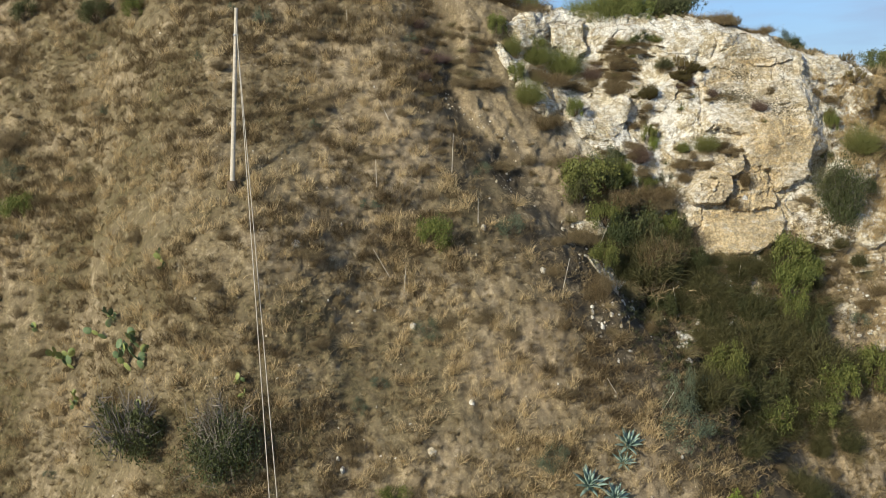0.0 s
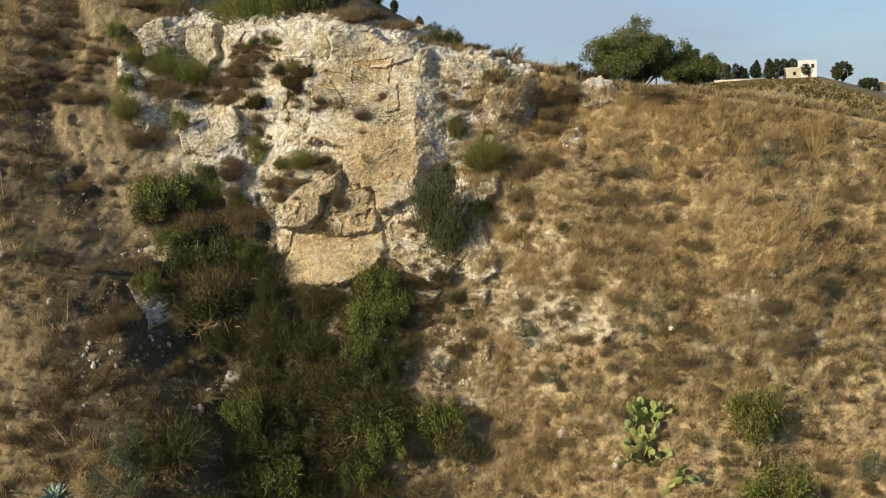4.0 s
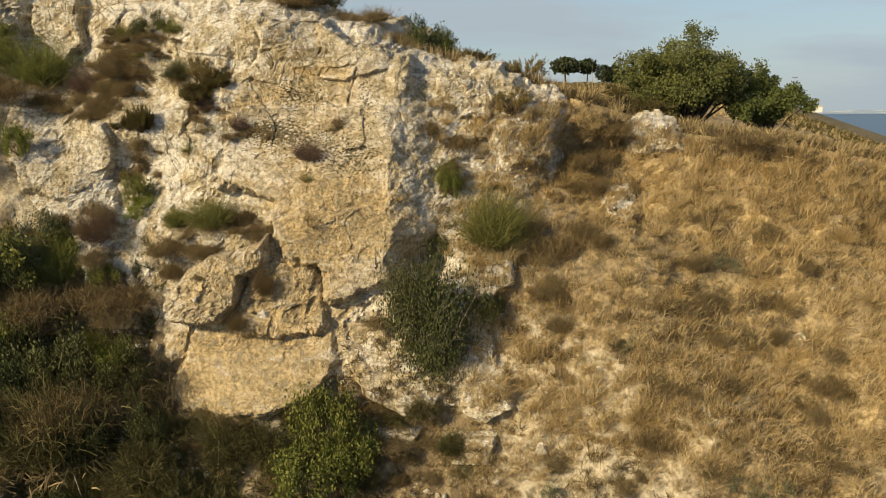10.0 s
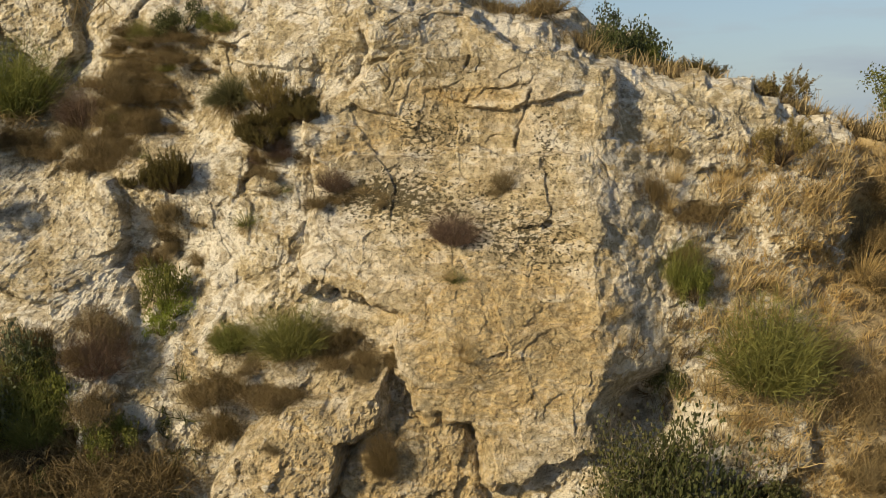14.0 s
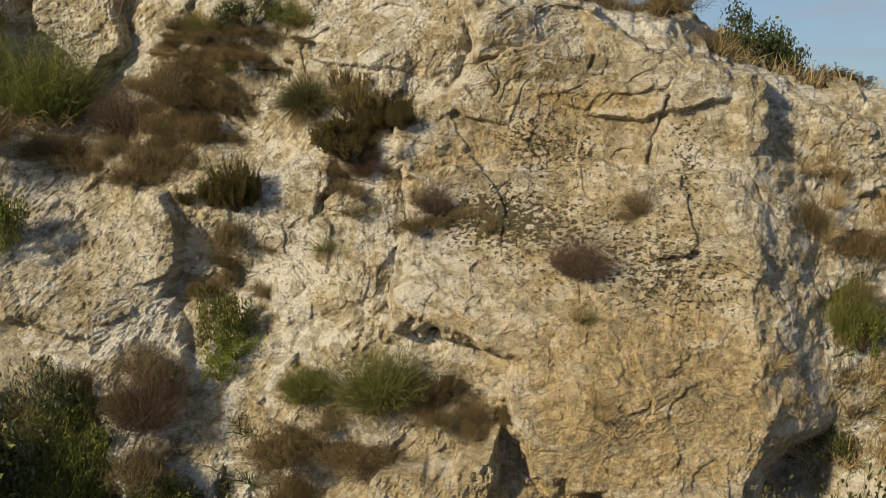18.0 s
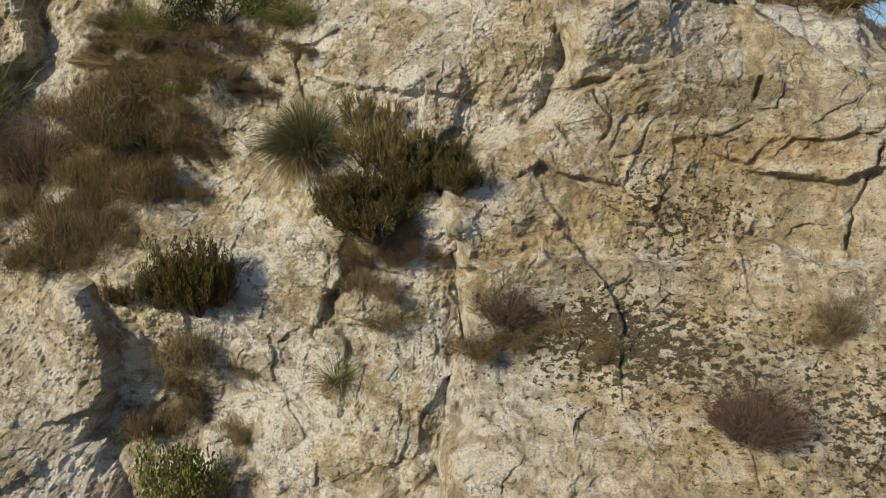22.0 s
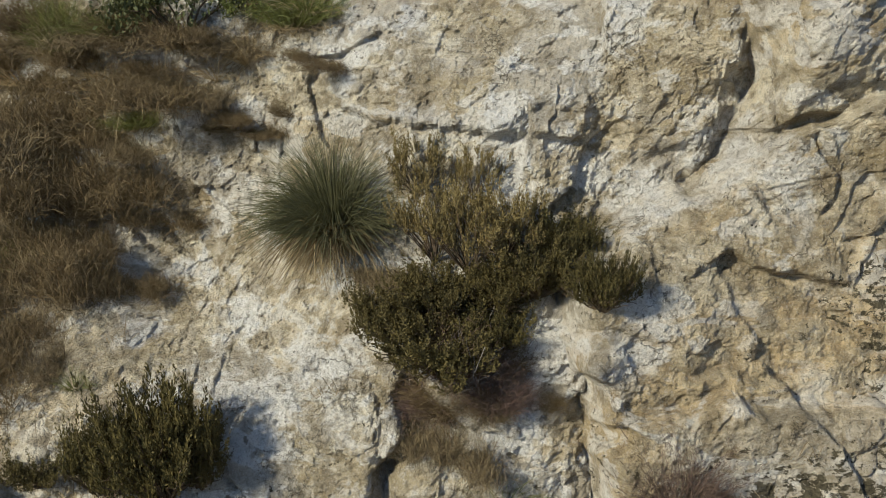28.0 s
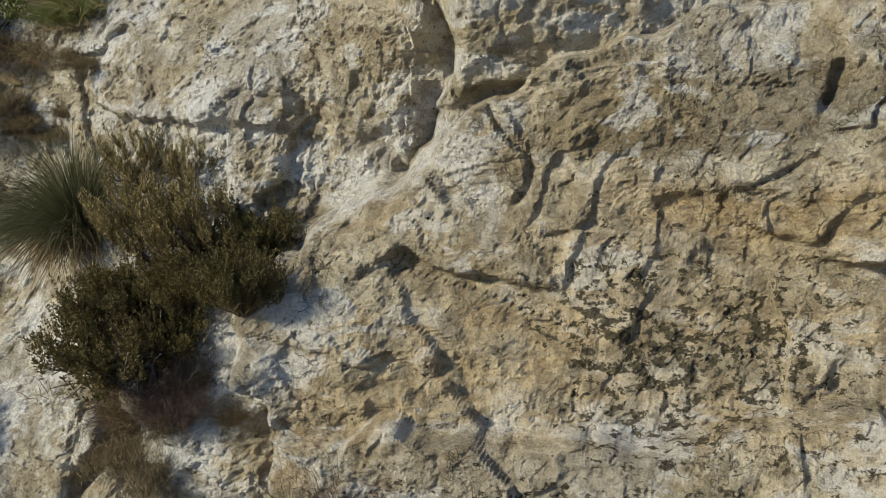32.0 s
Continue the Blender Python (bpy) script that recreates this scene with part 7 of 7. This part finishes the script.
house = new("white_house")
hz = ground_at(95, 350)
house.location = (93.4, 348, hz - 0.3)
top_z = 24.8 - (hz - 0.3)
part("tower", box((0, 0, 0), (5.0, 6, top_z)), WALL_WHITE, house, "white rendered tower block")
part("parapet", joined(box((-0.15, -0.15, top_z), (5.15, 0.15, top_z + 0.35)), box((-0.15, 5.85, top_z), (5.15, 6.15, top_z + 0.35)), box((-0.15, 0.15, top_z), (0.15, 5.85, top_z + 0.35)), box((4.85, 0.15, top_z), (5.15, 5.85, top_z + 0.35))), WALL_WHITE, house)
part("wing", box((-4.6, 0.4, 0), (-0.01, 6, top_z - 2.2)), WALL_TAN, house, "lower tan rendered wing")
part("wing_roof", box((-4.8, 0.2, top_z - 2.2), (-0.02, 6.2, top_z - 1.9)), WALL_WHITE, house)
window(house, 3.2, 0, top_z - 2.4, 0.9, 1.3)
window(house, 1.0, 0, top_z - 2.4, 0.9, 1.3)
window(house, -2.8, 0.4, top_z - 4.6, 1.0, 1.2)
part("door", box((2.0, -0.06, 0.2), (3.0, 0.0, 2.4)), BARK, house)
tagged(house, "white flat-roofed house with a lower tan wing on the far hilltop", "house")

hut = new("yellow_hut")
hut.location = (115.5, 340, ground_at(115.5, 340) - 0.3)
part("wall", box((0, 0, 0), (3.2, 3, 3.0)), WALL_YELLOW, hut)
part("roof", box((-0.3, -0.3, 3.0), (3.5, 3.3, 3.25)), WALL_TAN, hut)
part("door", box((0.4, -0.06, 0.2), (1.4, 0.0, 2.4)), BARK, hut)
tagged(hut, "small yellow hut on the far hillside", "hut")

shed = new("low_white_building")
shed.location = (126, 340, ground_at(126, 340) - 0.4)
part("wall", box((0, 0, 0), (4.5, 4, 2.0)), WALL_WHITE, shed)
part("roof", box((-0.2, -0.2, 2.0), (4.7, 4.2, 2.2)), WALL_TAN, shed)
tagged(shed, "low white flat-roofed building on the far hillside", "building")

lx, ly = 120.0, 338.0
lz = ground_at(lx, ly)
street_lamp = post("street_lamp", (lx, ly, lz), (lx + 0.1, ly, lz + 9.5), 0.16, 0.08, STEEL, "tall thin street lamp on the far hillside", "lamp")
part("lamp_head", box((-0.9, -0.3, 9.35), (0.9, 0.3, 9.6)), STEEL, street_lamp)
for x, y, h in ((62, 110, 4.5), (66, 122, 5), (58, 96, 3.2), (104, 330, 7)):
    z = ground_at(x, y)
    tagged(post("fence_post", (x, y, z), (x + 0.05, y, z + h * 0.6), 0.07, 0.06, POLE_WOOD, "thin pale post on the far hillside", "post"), group="far posts")
part_wall = new("field_wall", sheet("field_wall", *box((62, 332, 0), (78, 332.6, 1.0)), WALL_TAN))
part_wall.location = (0, 0, ground_at(80, 332) - 0.1)
tagged(part_wall, "low pale field wall before the distant trees", "wall")
